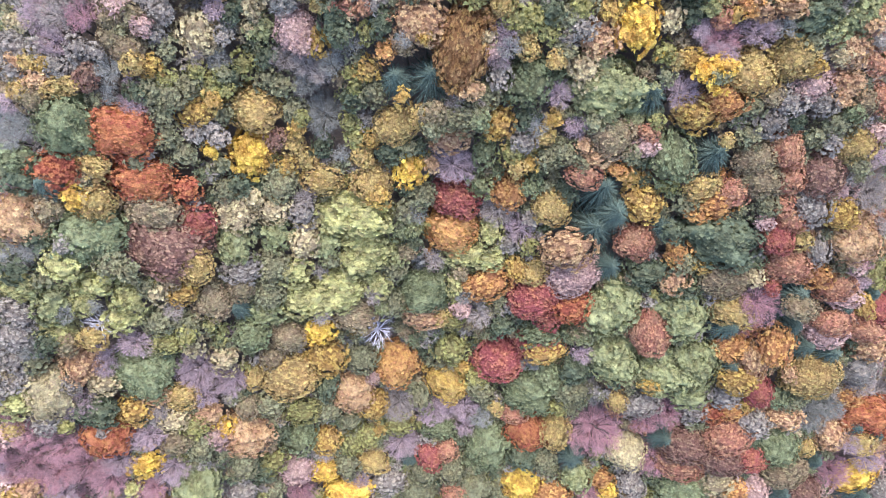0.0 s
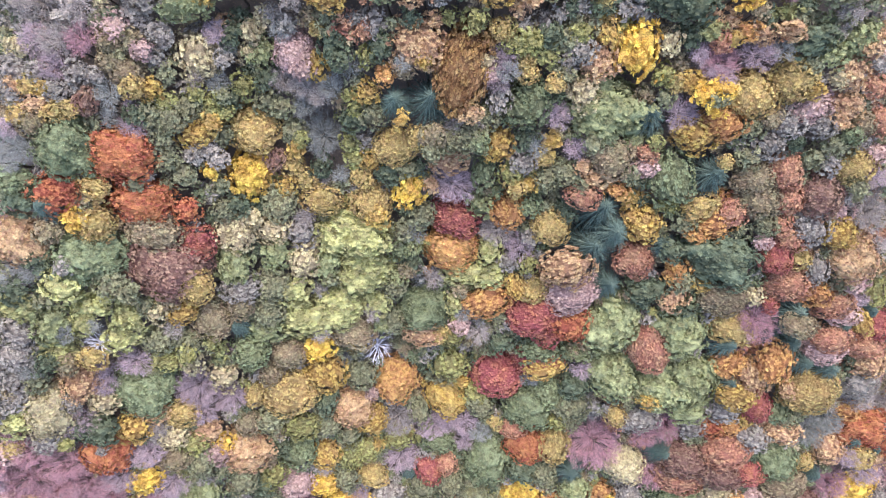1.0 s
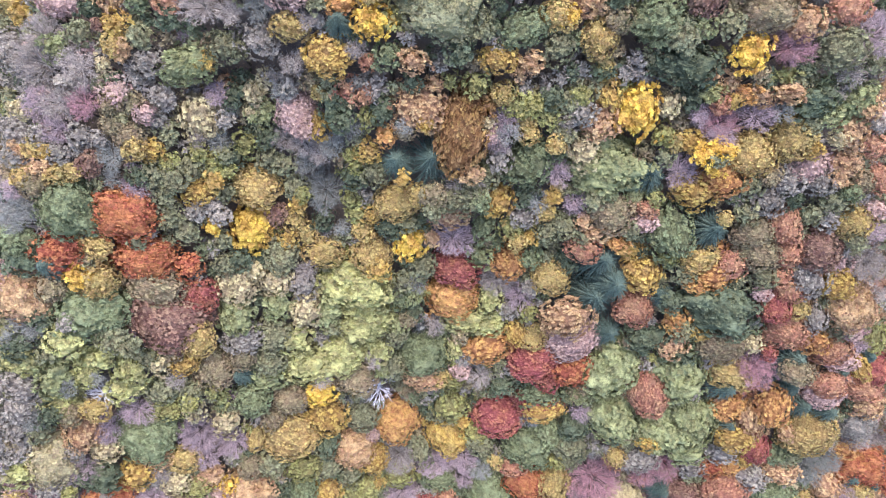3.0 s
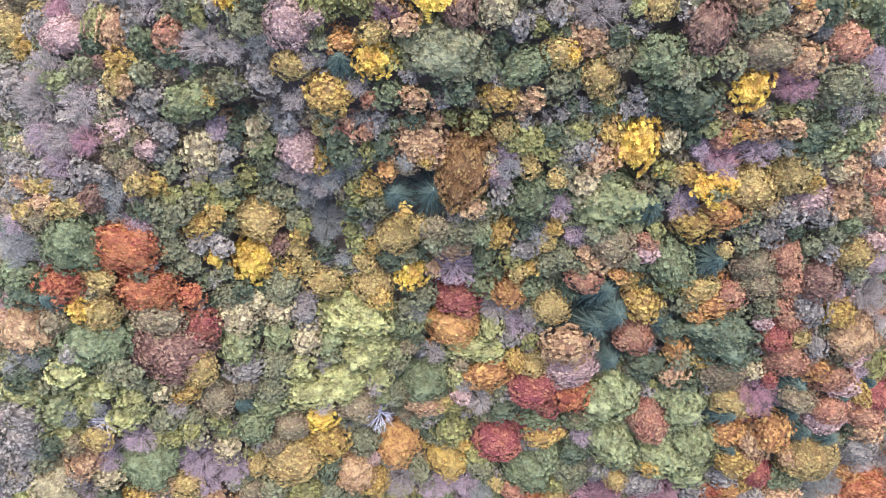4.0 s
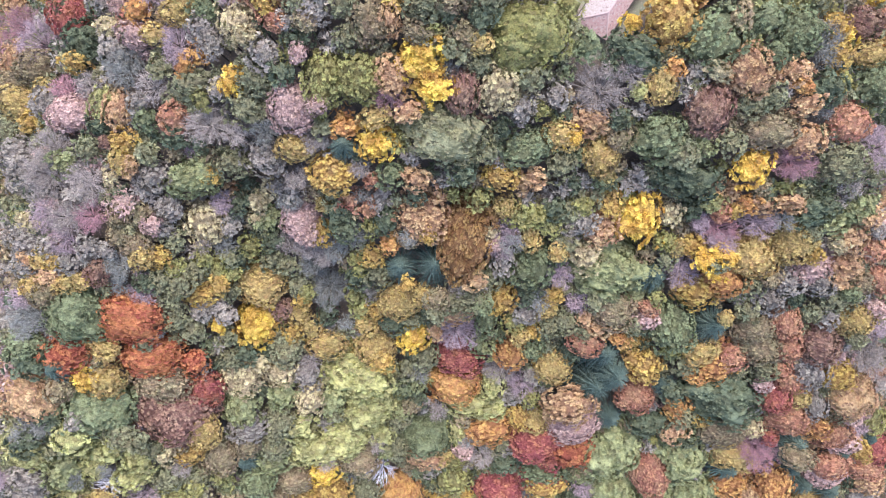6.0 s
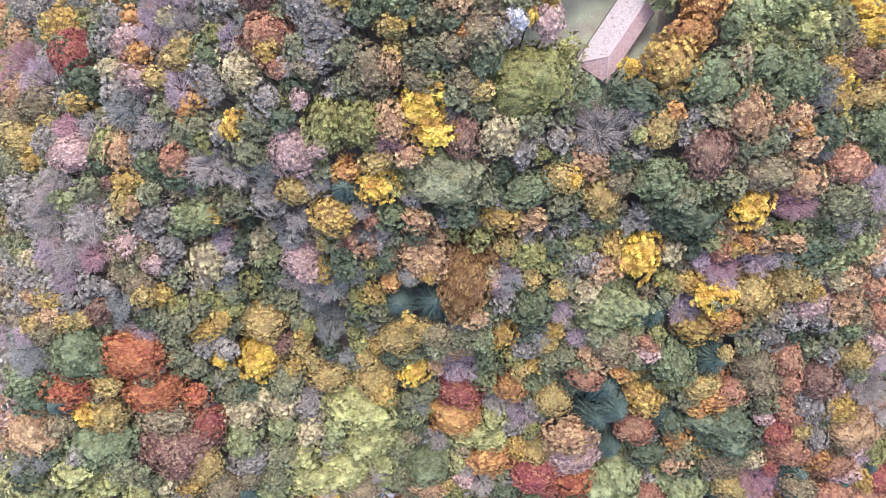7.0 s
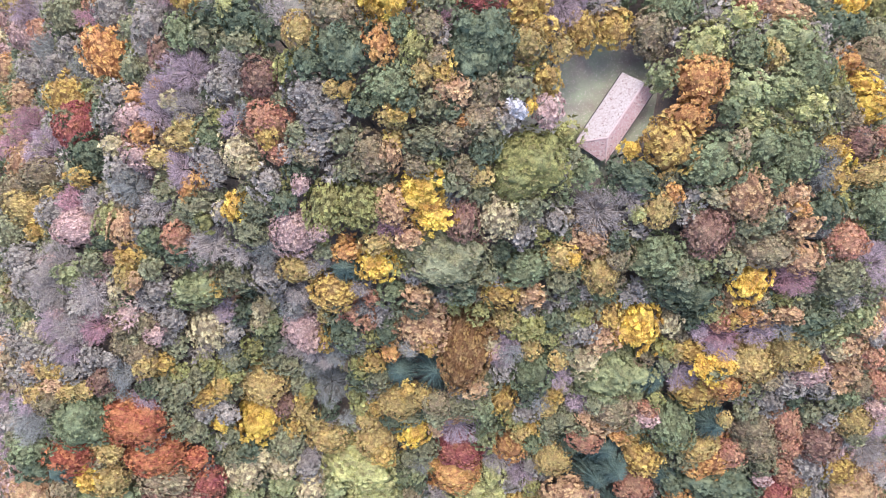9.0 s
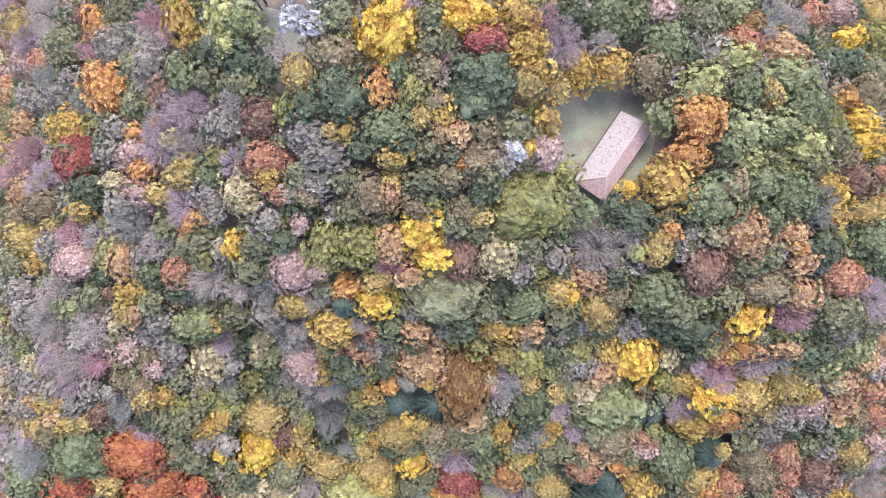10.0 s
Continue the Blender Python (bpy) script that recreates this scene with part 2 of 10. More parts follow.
# ---- the house in the clearing ----
def build_house(x, y, z, turn, length, width, eave, rise):
    house = tagged(new("house"), "long low house with a faded pink hipped roof in a clearing", "house")
    house.matrix_world = pose(x, y, z, 0, 0, turn)
    l, w, t = length / 2 - 0.45, width / 2 - 0.45, 0.3

    def box(name, x0, x1, y0, y1, z0, z1, material, label=""):
        v = [(a, b, c) for c in (z0, z1) for b in (y0, y1) for a in (x0, x1)]
        f = [(0, 2, 3, 1), (4, 5, 7, 6), (0, 1, 5, 4), (1, 3, 7, 5), (3, 2, 6, 7), (2, 0, 4, 6)]
        return part(name, v, f, material, house, label)

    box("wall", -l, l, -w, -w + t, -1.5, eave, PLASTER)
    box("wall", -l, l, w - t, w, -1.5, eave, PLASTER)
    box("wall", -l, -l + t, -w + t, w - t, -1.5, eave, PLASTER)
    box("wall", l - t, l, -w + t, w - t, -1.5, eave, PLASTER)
    a, b, r = length / 2, width / 2, length / 2 - width * 0.52
    top, ridge = eave + rise, -0.8

    def slope(name, p, q, s, u, courses, material, label):
        """One roof face from the eave p-q up to the ridge s-u, laid in stepped courses of tiles."""
        p, q, s, u = (Vector(c) for c in (p, q, s, u))
        n = (q - p).cross(u - p).normalized()
        face = tagged(new(name), label)
        face.parent = house
        for k in range(courses):
            f0, f1 = k / courses, (k + 1) / courses
            e0, e1, g0, g1 = p.lerp(u, f0), q.lerp(s, f0), p.lerp(u, f1), q.lerp(s, f1)
            verts = [e0 + n * 0.07, e1 + n * 0.07, g1 + n * 0.02, g0 + n * 0.02, e0 - n * 0.12, e1 - n * 0.12, g1 - n * 0.12, g0 - n * 0.12]
            faces = [(0, 1, 2, 3), (4, 5, 1, 0), (7, 6, 5, 4), (1, 5, 6, 2), (4, 0, 3, 7)]
            part("tile_course", verts, faces, material, face)

    c = [(-a, -b, eave), (a, -b, eave), (a, b, eave), (-a, b, eave)]
    r0, r1 = (-r, ridge, top), (a, ridge, top)
    slope("roof_slope", c[0], c[1], r1, r0, 16, ROOF, "faded pink tiled roof slope")
    slope("roof_slope", c[2], c[3], r0, r1, 16, ROOF_PALE, "whitish tiled roof slope with fallen leaves")
    slope("roof_hip", c[3], c[0], r0, r0, 16, ROOF, "faded pink tiled hip end")
    gable = [(l - t, -w, eave - 0.02), (l, -w, eave - 0.02), (l, w, eave - 0.02), (l - t, w, eave - 0.02), (l - t, ridge, top - 0.25), (l, ridge, top - 0.25)]
    part("gable", gable, [(0, 1, 5, 4), (2, 3, 4, 5), (1, 2, 5), (3, 0, 4), (3, 2, 1, 0)], PLASTER, house)

    def caps(name, p, q, n):
        p, q = Vector(p), Vector(q)
        along = (q - p) / n
        side = along.cross(Vector((0, 0, 1))).normalized()
        for k in range(n):
            verts, faces = [], []
            for e in (0.0, 1.04):
                for i in range(6):
                    g = math.pi * i / 5
                    rad = 0.15 + 0.02 * e
                    verts.append(p + along * (k + e) + side * math.cos(g) * rad + Vector((0, 0, 0.04 + math.sin(g) * rad * 0.8)))
            faces = [(i, i + 1, i + 7, i + 6) for i in range(5)] + [(5, 4, 3, 2, 1, 0), (6, 7, 8, 9, 10, 11)]
            part(name, verts, faces, RIDGE_TILE, house)

    caps("ridge_tile", r0, r1, 26)
    for corner, end in ((c[0], r0), (c[3], r0)):
        caps("hip_tile", corner, end, 12)

    def gutter(p, q):
        p, q = Vector(p), Vector(q)
        out = (q - p).cross(Vector((0, 0, 1))).normalized()
        verts = []
        for e in (p, q):
            for i in range(7):
                g = math.pi * i / 6
                verts.append(e + out * (0.09 - 0.09 * math.cos(g)) - Vector((0, 0, 0.02 + 0.09 * math.sin(g))))
            for i in range(7):
                g = math.pi * (6 - i) / 6
                verts.append(e + out * (0.09 - 0.08 * math.cos(g)) - Vector((0, 0, 0.02 + 0.08 * math.sin(g))))
        faces = [(i, (i + 1) % 14, (i + 1) % 14 + 14, i + 14) for i in range(14)]
        part("gutter", verts, faces, GUTTER_METAL, house, "dark metal gutter under the eave")

    gutter(c[0], c[1])
    gutter(c[2], c[3])
    return house


build_house(HOUSE_X, HOUSE_Y, HOUSE_Z, HOUSE_TURN, HOUSE_LENGTH, HOUSE_WIDTH, HOUSE_EAVE, 1.9)


def fallen_leaves(cx, cy, spread, count):
    """Pale fallen leaves strewn over the clearing."""
    rng = np.random.default_rng(61)
    verts, faces = [], []
    for _ in range(count):
        a, d = rng.uniform(0, 6.283), spread * math.sqrt(rng.uniform(0.05, 1))
        x, y, s, t = cx + d * math.cos(a), cy + d * math.sin(a), rng.uniform(0.05, 0.12), rng.uniform(0, 6.283)
        z = bumpy(x, y) + 0.24
        i = len(verts)
        for k, (r, up) in enumerate(((1, 0.0), (0.6, 0.04), (1, 0.01), (0.6, 0.05))):
            g = t + k * 1.5708
            verts.append((x + s * r * math.cos(g), y + s * r * math.sin(g), z + up))
        faces.append((i, i + 1, i + 2, i + 3))
    ob = mesh_object("fallen_leaves", verts, faces, PALE_LEAF)
    return tagged(ob, "pale fallen leaves strewn over the clearing", "leaves", kind="stuff")


PALE_LEAF = plain_material("pale_fallen_leaf", (160, 142, 142), (196, 182, 180), 3.0, 0.9)
fallen_leaves(23.1, 82.3, 11.5, 900)


# ---- tree meshes, in metres round the crown's middle; alike trees share them ----
def raw_mesh(name, verts, faces):
    me = bpy.data.meshes.new(name)
    verts = np.asarray(verts, np.float32)
    me.from_pydata([], [], [])
    if isinstance(faces, tuple):
        flat, sizes = faces
    else:
        flat, sizes = np.asarray(faces, np.int32).ravel(), np.full(len(faces), len(faces[0]), np.int32)
    me.vertices.add(len(verts))
    me.vertices.foreach_set("co", verts.ravel())
    me.loops.add(len(flat))
    me.loops.foreach_set("vertex_index", flat)
    me.polygons.add(len(sizes))
    me.polygons.foreach_set("loop_start", np.concatenate([[0], np.cumsum(sizes)[:-1]]).astype(np.int32))
    me.materials.append(None)
    me.update(calc_edges=True)
    me.validate()
    return me


def unit(a):
    return a / np.maximum(np.linalg.norm(a, axis=-1, keepdims=True), 1e-6)


def frame_of(n, rng):
    t = unit(np.cross(n, rng.normal(size=n.shape)))
    return t, np.cross(n, t)


def gather(*pieces):
    """Joins loose polygons (points, corners each) and (points, faces) meshes."""
    verts, flat, sizes, at = [], [], [], 0
    for points, faces in pieces:
        if isinstance(faces, int):
            n = len(points) // faces
            flat.append(np.arange(n * faces, dtype=np.int32) + at)
            sizes.append(np.full(n, faces, np.int32))
        else:
            flat.append(faces.ravel() + at)
            sizes.append(np.full(len(faces), faces.shape[1], np.int32))
        verts.append(points)
        at += len(points)
    return np.vstack(verts), (np.concatenate(flat), np.concatenate(sizes))


def lumpy_core(radius, high, rng, amount=0.12, detail=1):
    bm = bmesh.new()
    bmesh.ops.create_icosphere(bm, subdivisions=detail, radius=1.0)
    seed = rng.uniform(0, 50)
    verts = []
    for v in bm.verts:
        k = 1 + amount * noise.noise(v.co * 2.2 + Vector((seed, 0, 0)))
        verts.append((v.co.x * radius * k, v.co.y * radius * k, v.co.z * high * k))
    faces = [[v.index for v in f.verts] for f in bm.faces]
    bm.free()
    return np.array(verts), np.array(faces, np.int32)


def tufts(middle, way, size, count, broad, rng):
    """Leafy clumps: a fan of leaf sprays that burst outwards from every middle."""
    n = len(middle)
    who = np.repeat(np.arange(n), count)
    out = way[who]
    d = rng.normal(size=(len(who), 3))
    d = unit(unit(d - out * (d * out).sum(1, keepdims=True)) + out * rng.uniform(0.05, 1.3, (len(who), 1)))
    side = unit(np.cross(d, out) + rng.normal(0, 0.4, d.shape))
    reach = (size[who] * rng.uniform(0.7, 1.2, len(who)))[:, None]
    tip = middle[who] + d * reach
    wide = side * reach * broad * rng.uniform(0.65, 1.35, (len(who), 1))
    points = np.concatenate([middle, tip - wide, tip + wide - d * reach * 0.15])
    k = np.arange(len(who))
    return points, np.stack([who, n + k, n + len(who) + k], 1).astype(np.int32)


def broadleaf_crown(name, radius, seed, space=0.94, clump=0.56, sprays=15, uneven=0.55, lobe=1.7, broad=0.31, top=0.8, low=0.25, coarse=0):
    """A dome of rounded lobes set with leafy clumps, with dark gaps between them down to the inner leaves."""
    rng = np.random.default_rng(seed)
    s = Vector((seed * 1.37, 0.4, 0.7))
    lobes = unit(rng.normal(size=(int(4.6 * (radius / lobe) ** 2) + 7, 3)))
    heave = rng.normal(0, 0.22, len(lobes))

    def swell(ways):
        """How far the crown reaches that way: rounded lobes with creases between them, and a lopsided whole."""
        gap = np.sqrt(np.maximum(0, 2 - 2 * ways @ lobes.T))
        near = gap.argmin(1)
        fall = np.minimum(1.3, gap[np.arange(len(ways)), near] * radius / lobe) ** 2
        whole = np.array([noise.noise(Vector(w) * 1.6 - s) for w in ways])
        return (1 + uneven * (0.55 * whole + lobe / radius * (0.25 - 0.75 * fall + heave[near])))[:, None]

    body = np.array([radius, radius, radius * top])
    bm = bmesh.new()
    bmesh.ops.create_icosphere(bm, subdivisions=(2 if radius < 3 else 3 if radius < 6 else 4) - coarse, radius=1.0)
    inner = np.array([tuple(v.co) for v in bm.verts])
    faces = np.array([[v.index for v in f.verts] for f in bm.faces], np.int32)
    bm.free()
    faces = faces[inner[faces].mean(1)[:, 2] > -low - 0.1]
    skin = inner * (body * swell(inner) - min(0.45 * radius, 0.8 + clump)) + rng.normal(0, 0.1, inner.shape)
    count = int((1 + low) * 5.4 * (radius / space) ** 2) + 7
    k = np.arange(count) + 0.5
    z = 1 - (1 + low) * k / count
    a = k * 2.39996 + rng.normal(0, 0.22 / np.sqrt(k), count)
    ring = np.sqrt(np.maximum(0, 1 - z * z))
    way = unit(np.stack([ring * np.cos(a), ring * np.sin(a), z], 1) + rng.normal(0, 0.16 * space / radius, (count, 3)))
    size = clump * rng.uniform(0.7, 1.25, count)
    middle = way * (body * swell(way) - (clump * 0.75 + rng.normal(0, 0.26 * space, (count, 1))))
    return raw_mesh(name, *gather(tufts(middle, unit(way + np.array([0, 0, 0.25])), size, sprays, broad, rng), (skin, faces)))


def twig_crown(name, radius, seed):
    """A leafless crown: a haze of fine twigs on forking sprays."""
    rng = np.random.default_rng(seed)
    sprays = int(10 * radius ** 1.75)
    z = rng.uniform(-0.1, 1, sprays)
    a = rng.uniform(0, 6.283, sprays)
    ring = np.sqrt(np.maximum(0, 1 - z * z))
    way = np.stack([ring * np.cos(a), ring * np.sin(a), z], 1)
    swell = np.array([1 + 0.16 * noise.noise(Vector(w) * 2.0 + Vector((seed, 3, 0))) for w in way])
    root = way * (radius * swell * rng.uniform(0.5, 0.95, sprays))[:, None] * np.array([1, 1, 0.8])
    n = 26
    who = np.repeat(np.arange(sprays), n)
    d = unit(way[who] * 0.55 + rng.normal(0, 0.55, (len(who), 3)))
    start = root[who] + rng.normal(0, 0.3, (len(who), 3))
    length = rng.uniform(0.25, 0.6, len(who))[:, None]
    side, _ = frame_of(d, rng)
    wide = 0.085 * rng.uniform(0.7, 1.3, len(who))[:, None]
    twigs = np.stack([start - side * wide * 0.5, start + side * wide * 0.5, start + d * length], 1).reshape(-1, 3)
    limb_d, limb_s = root, np.cross(way, [0.3, 0.2, 0.9])
    limb_s = unit(limb_s) * 0.05
    limbs = np.stack([-limb_s, limb_s, root * 1.08 + limb_s * 0.4, root * 1.08 - limb_s * 0.4], 1) - np.array([0, 0, 0.3 * radius]) * np.array([1, 1, 0, 0])[None, :, None]
    return raw_mesh(name, *gather((twigs, 3), (limbs.reshape(-1, 3), 4)))


def spruce_crown(name, radius, seed):
    """Whorls of long drooping boughs round a pointed leader, each a narrow rib with swept side sprays."""
    rng = np.random.default_rng(seed)
    tall = radius * 1.2
    ribs, sprays = [], []
    levels = 13
    for k in range(levels):
        f = k / (levels - 1)
        reach = radius * (1 - f) ** 0.7 + 0.18
        boughs = max(5, int(19 * (1 - 0.5 * f)))
        for i in range(boughs):
            a = 6.283 * (i + rng.uniform(-0.35, 0.35)) / boughs + k * 0.9
            length = reach * rng.uniform(0.75, 1.1)
            base_z = -tall * 0.4 + tall * f + rng.uniform(-0.1, 0.1)
            curl = rng.normal(0, 0.12)
            last = None
            seg = 4
            for s in range(seg + 1):
                g = s / seg
                b = a + curl * g
                flat = np.array([math.cos(b), math.sin(b), 0.0])
                side = np.array([-math.sin(b), math.cos(b), 0.0])
                p = flat * length * g + np.array([0, 0, base_z + length * (0.25 * g - 0.75 * g * g)])
                w = (0.05 + 0.018 * length) * (1 - 0.8 * g)
                if last is not None:
                    q, v = last
                    ribs += [q - side * v, q + side * v, p + side * w, p - side * w]
                    for sign in (-1, 1):
                        for e in (0.15, 0.65):
                            m = q + (p - q) * e
                            h = (0.18 + 0.12 * length) * (1 - 0.5 * g) * rng.uniform(0.7, 1.25)
                            tip = m + side * sign * h + flat * h * 0.9 - np.array([0, 0, h * 0.45])
                            sprays += [m - flat * 0.06, m + flat * 0.07, tip]
                last = (p, w)
    n = 7
    stem = [(0.16 * math.cos(6.283 * i / n), 0.16 * math.sin(6.283 * i / n), -tall * 0.45) for i in range(n)] + [(0, 0, tall * 0.63)]
    faces = np.array([(i, (i + 1) % n, n) for i in range(n)], np.int32)
    return raw_mesh(name, *gather((np.array(ribs), 4), (np.array(sprays), 3), (np.array(stem), faces)))


def dead_crown(name, radius, seed):
    """Bare bleached limbs that fork and reach out in a star."""
    rng = np.random.default_rng(seed)
    out = []

    def limb(p, d, length, wide, depth):
        bend = unit(d + rng.normal(0, 0.14, 3))
        q = p + d * length * 0.5
        r = q + bend * length * 0.5
        for (s, ws), (e, we) in (((p, wide), (q, wide * 0.75)), ((q, wide * 0.75), (r, wide * 0.45))):
            t = unit(np.cross(e - s, rng.normal(size=3)))
            b = unit(np.cross(e - s, t))
            ring = [t, -0.5 * t + 0.866 * b, -0.5 * t - 0.866 * b]
            for i in range(3):
                m, k = ring[i], ring[(i + 1) % 3]
                out.extend([s + m * ws, s + k * ws, e + k * we, e + m * we])
        if depth:
            for _ in range(4):
                limb(q + (r - q) * rng.uniform(-0.4, 1.0), unit(bend + rng.normal(0, 0.42, 3) + np.array([0, 0, 0.1])), length * rng.uniform(0.45, 0.7), wide * 0.5, depth - 1)

    for i in range(15):
        a = 6.283 * (i + rng.uniform(-0.3, 0.3)) / 15
        limb(np.array([0, 0, -radius * 0.5]), unit(np.array([math.cos(a), math.sin(a), rng.uniform(0.25, 1.3)])), radius * 0.62, 0.11, 2)
    return raw_mesh(name, *gather((np.array(out), 4), lumpy_core(0.2, radius * 0.5, rng)))


def trunk_mesh(name, seed, limbs=4):
    """A tapered trunk ten metres high with limbs that rise into the crown."""
    rng = np.random.default_rng(seed)
    verts, faces = [], []

    def tube(points, radii, n):
        first = len(verts)
        for p, r in zip(points, radii):
            for i in range(n):
                a = 6.283 * i / n
                verts.append((p[0] + r * math.cos(a), p[1] + r * math.sin(a), p[2]))
        for k in range(len(points) - 1):
            for i in range(n):
                faces.append((first + k * n + i, first + k * n + (i + 1) % n, first + (k + 1) * n + (i + 1) % n, first + (k + 1) * n + i))

    lean = rng.normal(0, 0.15, 2)
    line = [np.array([lean[0] * f + 0.1 * math.sin(5 * f + seed), lean[1] * f, 10 * f]) for f in (0, 0.05, 0.5, 0.85, 1.0)]
    tube(line, (0.36, 0.25, 0.18, 0.12, 0.05), 6)
    for i in range(limbs):
        a = 6.283 * i / limbs + rng.uniform(-0.4, 0.4)
        f = rng.uniform(0.6, 0.9)
        p = line[0] + (line[-1] - line[0]) * f
        w = np.array([math.cos(a), math.sin(a), 0.7])
        tube([p, p + w * 0.7, p + w * 1.5 + np.array([0, 0, 0.4])], (0.09, 0.06, 0.02), 4)
    return raw_mesh(name, verts, faces)


SIZES = (1.4, 2.0, 2.7, 3.6, 5.0, 7.0)
CROWNS = {
    "leafy": [[broadleaf_crown("leafy_crown", r, 10 * i + k) for k in range(4)] for i, r in enumerate(SIZES)],
    "fine": [[broadleaf_crown("fine_leafy_crown", r, 300 + 10 * i + k, 0.7, 0.46, 10, 0.34, 1.7, 0.44) for k in range(4)] for i, r in enumerate(SIZES)],
    "coarse": [[broadleaf_crown("clumped_leafy_crown", r, 500 + 10 * i + k, 1.1, 0.68, 23, 0.75, 1.9, 0.26) for k in range(4)] for i, r in enumerate(SIZES)],
    "bare": [[twig_crown("twig_crown", r, 700 + 10 * i + k) for k in range(4)] for i, r in enumerate(SIZES)],
    "spruce": [[spruce_crown("spruce_crown", r, 900 + 10 * i + k) for k in range(3)] for i, r in enumerate(SIZES)],
    "dead": [[dead_crown("dead_crown", r, 950 + 10 * i + k) for k in range(2)] for i, r in enumerate(SIZES)],
}
LOW_SIZES = (2.0, 2.7, 3.6)
LOW_CROWNS = {
    "leafy": [[broadleaf_crown("low_leafy_crown", r, 1200 + 10 * i + k, 1.2, 0.8, 6, 0.5, 1.7, 0.34, low=0.1, coarse=1) for k in range(3)] for i, r in enumerate(LOW_SIZES)],
    "bare": [[twig_crown("low_twig_crown", r, 1300 + 10 * i + k) for k in range(3)] for i, r in enumerate(LOW_SIZES)],
}
TRUNKS = [trunk_mesh("tree_trunk", 40 + k) for k in range(5)]

KINDS = {
    "Y": ("coarse", "golden_broadleaf_tree", "bright yellow broadleaf tree in full autumn leaf", "broadleaf tree"),
    "Q": ("leafy", "golden_broadleaf_tree", "mustard yellow broadleaf tree in dense autumn leaf", "broadleaf tree"),
    "O": ("fine", "ochre_broadleaf_tree", "ochre broadleaf tree with a fine-leaved round crown", "broadleaf tree"),
    "X": ("leafy", "ochre_broadleaf_tree", "pale straw-coloured broadleaf tree with a round crown", "broadleaf tree"),
    "J": ("coarse", "green_broadleaf_tree", "lemon-green broadleaf tree with large leafy clumps", "broadleaf tree"),
    "G": ("leafy", "green_broadleaf_tree", "olive-green broadleaf tree turning to autumn yellow", "broadleaf tree"),
    "L": ("coarse", "green_broadleaf_tree", "light green broadleaf tree with a clumped crown", "broadleaf tree"),
    "T": ("leafy", "dark_broadleaf_tree", "cool green broadleaf tree still in summer leaf", "broadleaf tree"),
    "M": ("leafy", "grey_broadleaf_tree", "grey-green broadleaf tree with a dull rounded crown", "broadleaf tree"),
    "D": ("coarse", "dark_broadleaf_tree", "dark green broadleaf tree with a dense crown", "broadleaf tree"),
    "E": ("leafy", "grey_broadleaf_tree", "sage-grey broadleaf tree with pale thinning leaves", "broadleaf tree"),
    "N": ("fine", "brown_broadleaf_tree", "tan-brown broadleaf tree with withering leaves", "broadleaf tree"),
    "P": ("leafy", "pink_broadleaf_tree", "peach-coloured broadleaf tree in autumn leaf", "broadleaf tree"),
    "K": ("fine", "pink_broadleaf_tree", "pale pink broadleaf tree with a fine crown", "broadleaf tree"),
    "A": ("leafy", "orange_broadleaf_tree", "orange broadleaf tree in full autumn colour", "broadleaf tree"),
    "F": ("fine", "red_broadleaf_tree", "salmon-red broadleaf tree in autumn leaf", "broadleaf tree"),
    "R": ("leafy", "red_broadleaf_tree", "rust-red broadleaf tree with a wide crown", "broadleaf tree"),
    "C": ("fine", "red_broadleaf_tree", "crimson broadleaf tree in full autumn colour", "broadleaf tree"),
    "B": ("fine", "brown_broadleaf_tree", "brown broadleaf tree with a smooth oval crown", "broadleaf tree"),
    "H": ("fine", "brown_broadleaf_tree", "maroon-brown broadleaf tree with dull red leaves", "broadleaf tree"),
    "S": ("spruce", "spruce_tree", "dark blue-green spruce with drooping boughs", "spruce"),
    "V": ("bare", "bare_tree", "violet-grey leafless tree with a haze of twigs", "bare tree"),
    "U": ("bare", "leafless_tree", "grey-brown leafless tree with fine twigs", "bare tree"),
    "W": ("bare", "bare_tree", "mauve-pink nearly leafless tree with fine twigs", "bare tree"),
    "I": ("bare", "leafless_tree", "blue-grey leafless tree with thin twigs", "bare tree"),
    "Z": ("dead", "dead_tree", "bleached white dead tree with bare star-like limbs", "dead tree"),
    "w": ("coarse", "silver_tree", "silvery white-leaved tree with small bright clumps", "broadleaf tree"),
}
dice = random.Random(7)


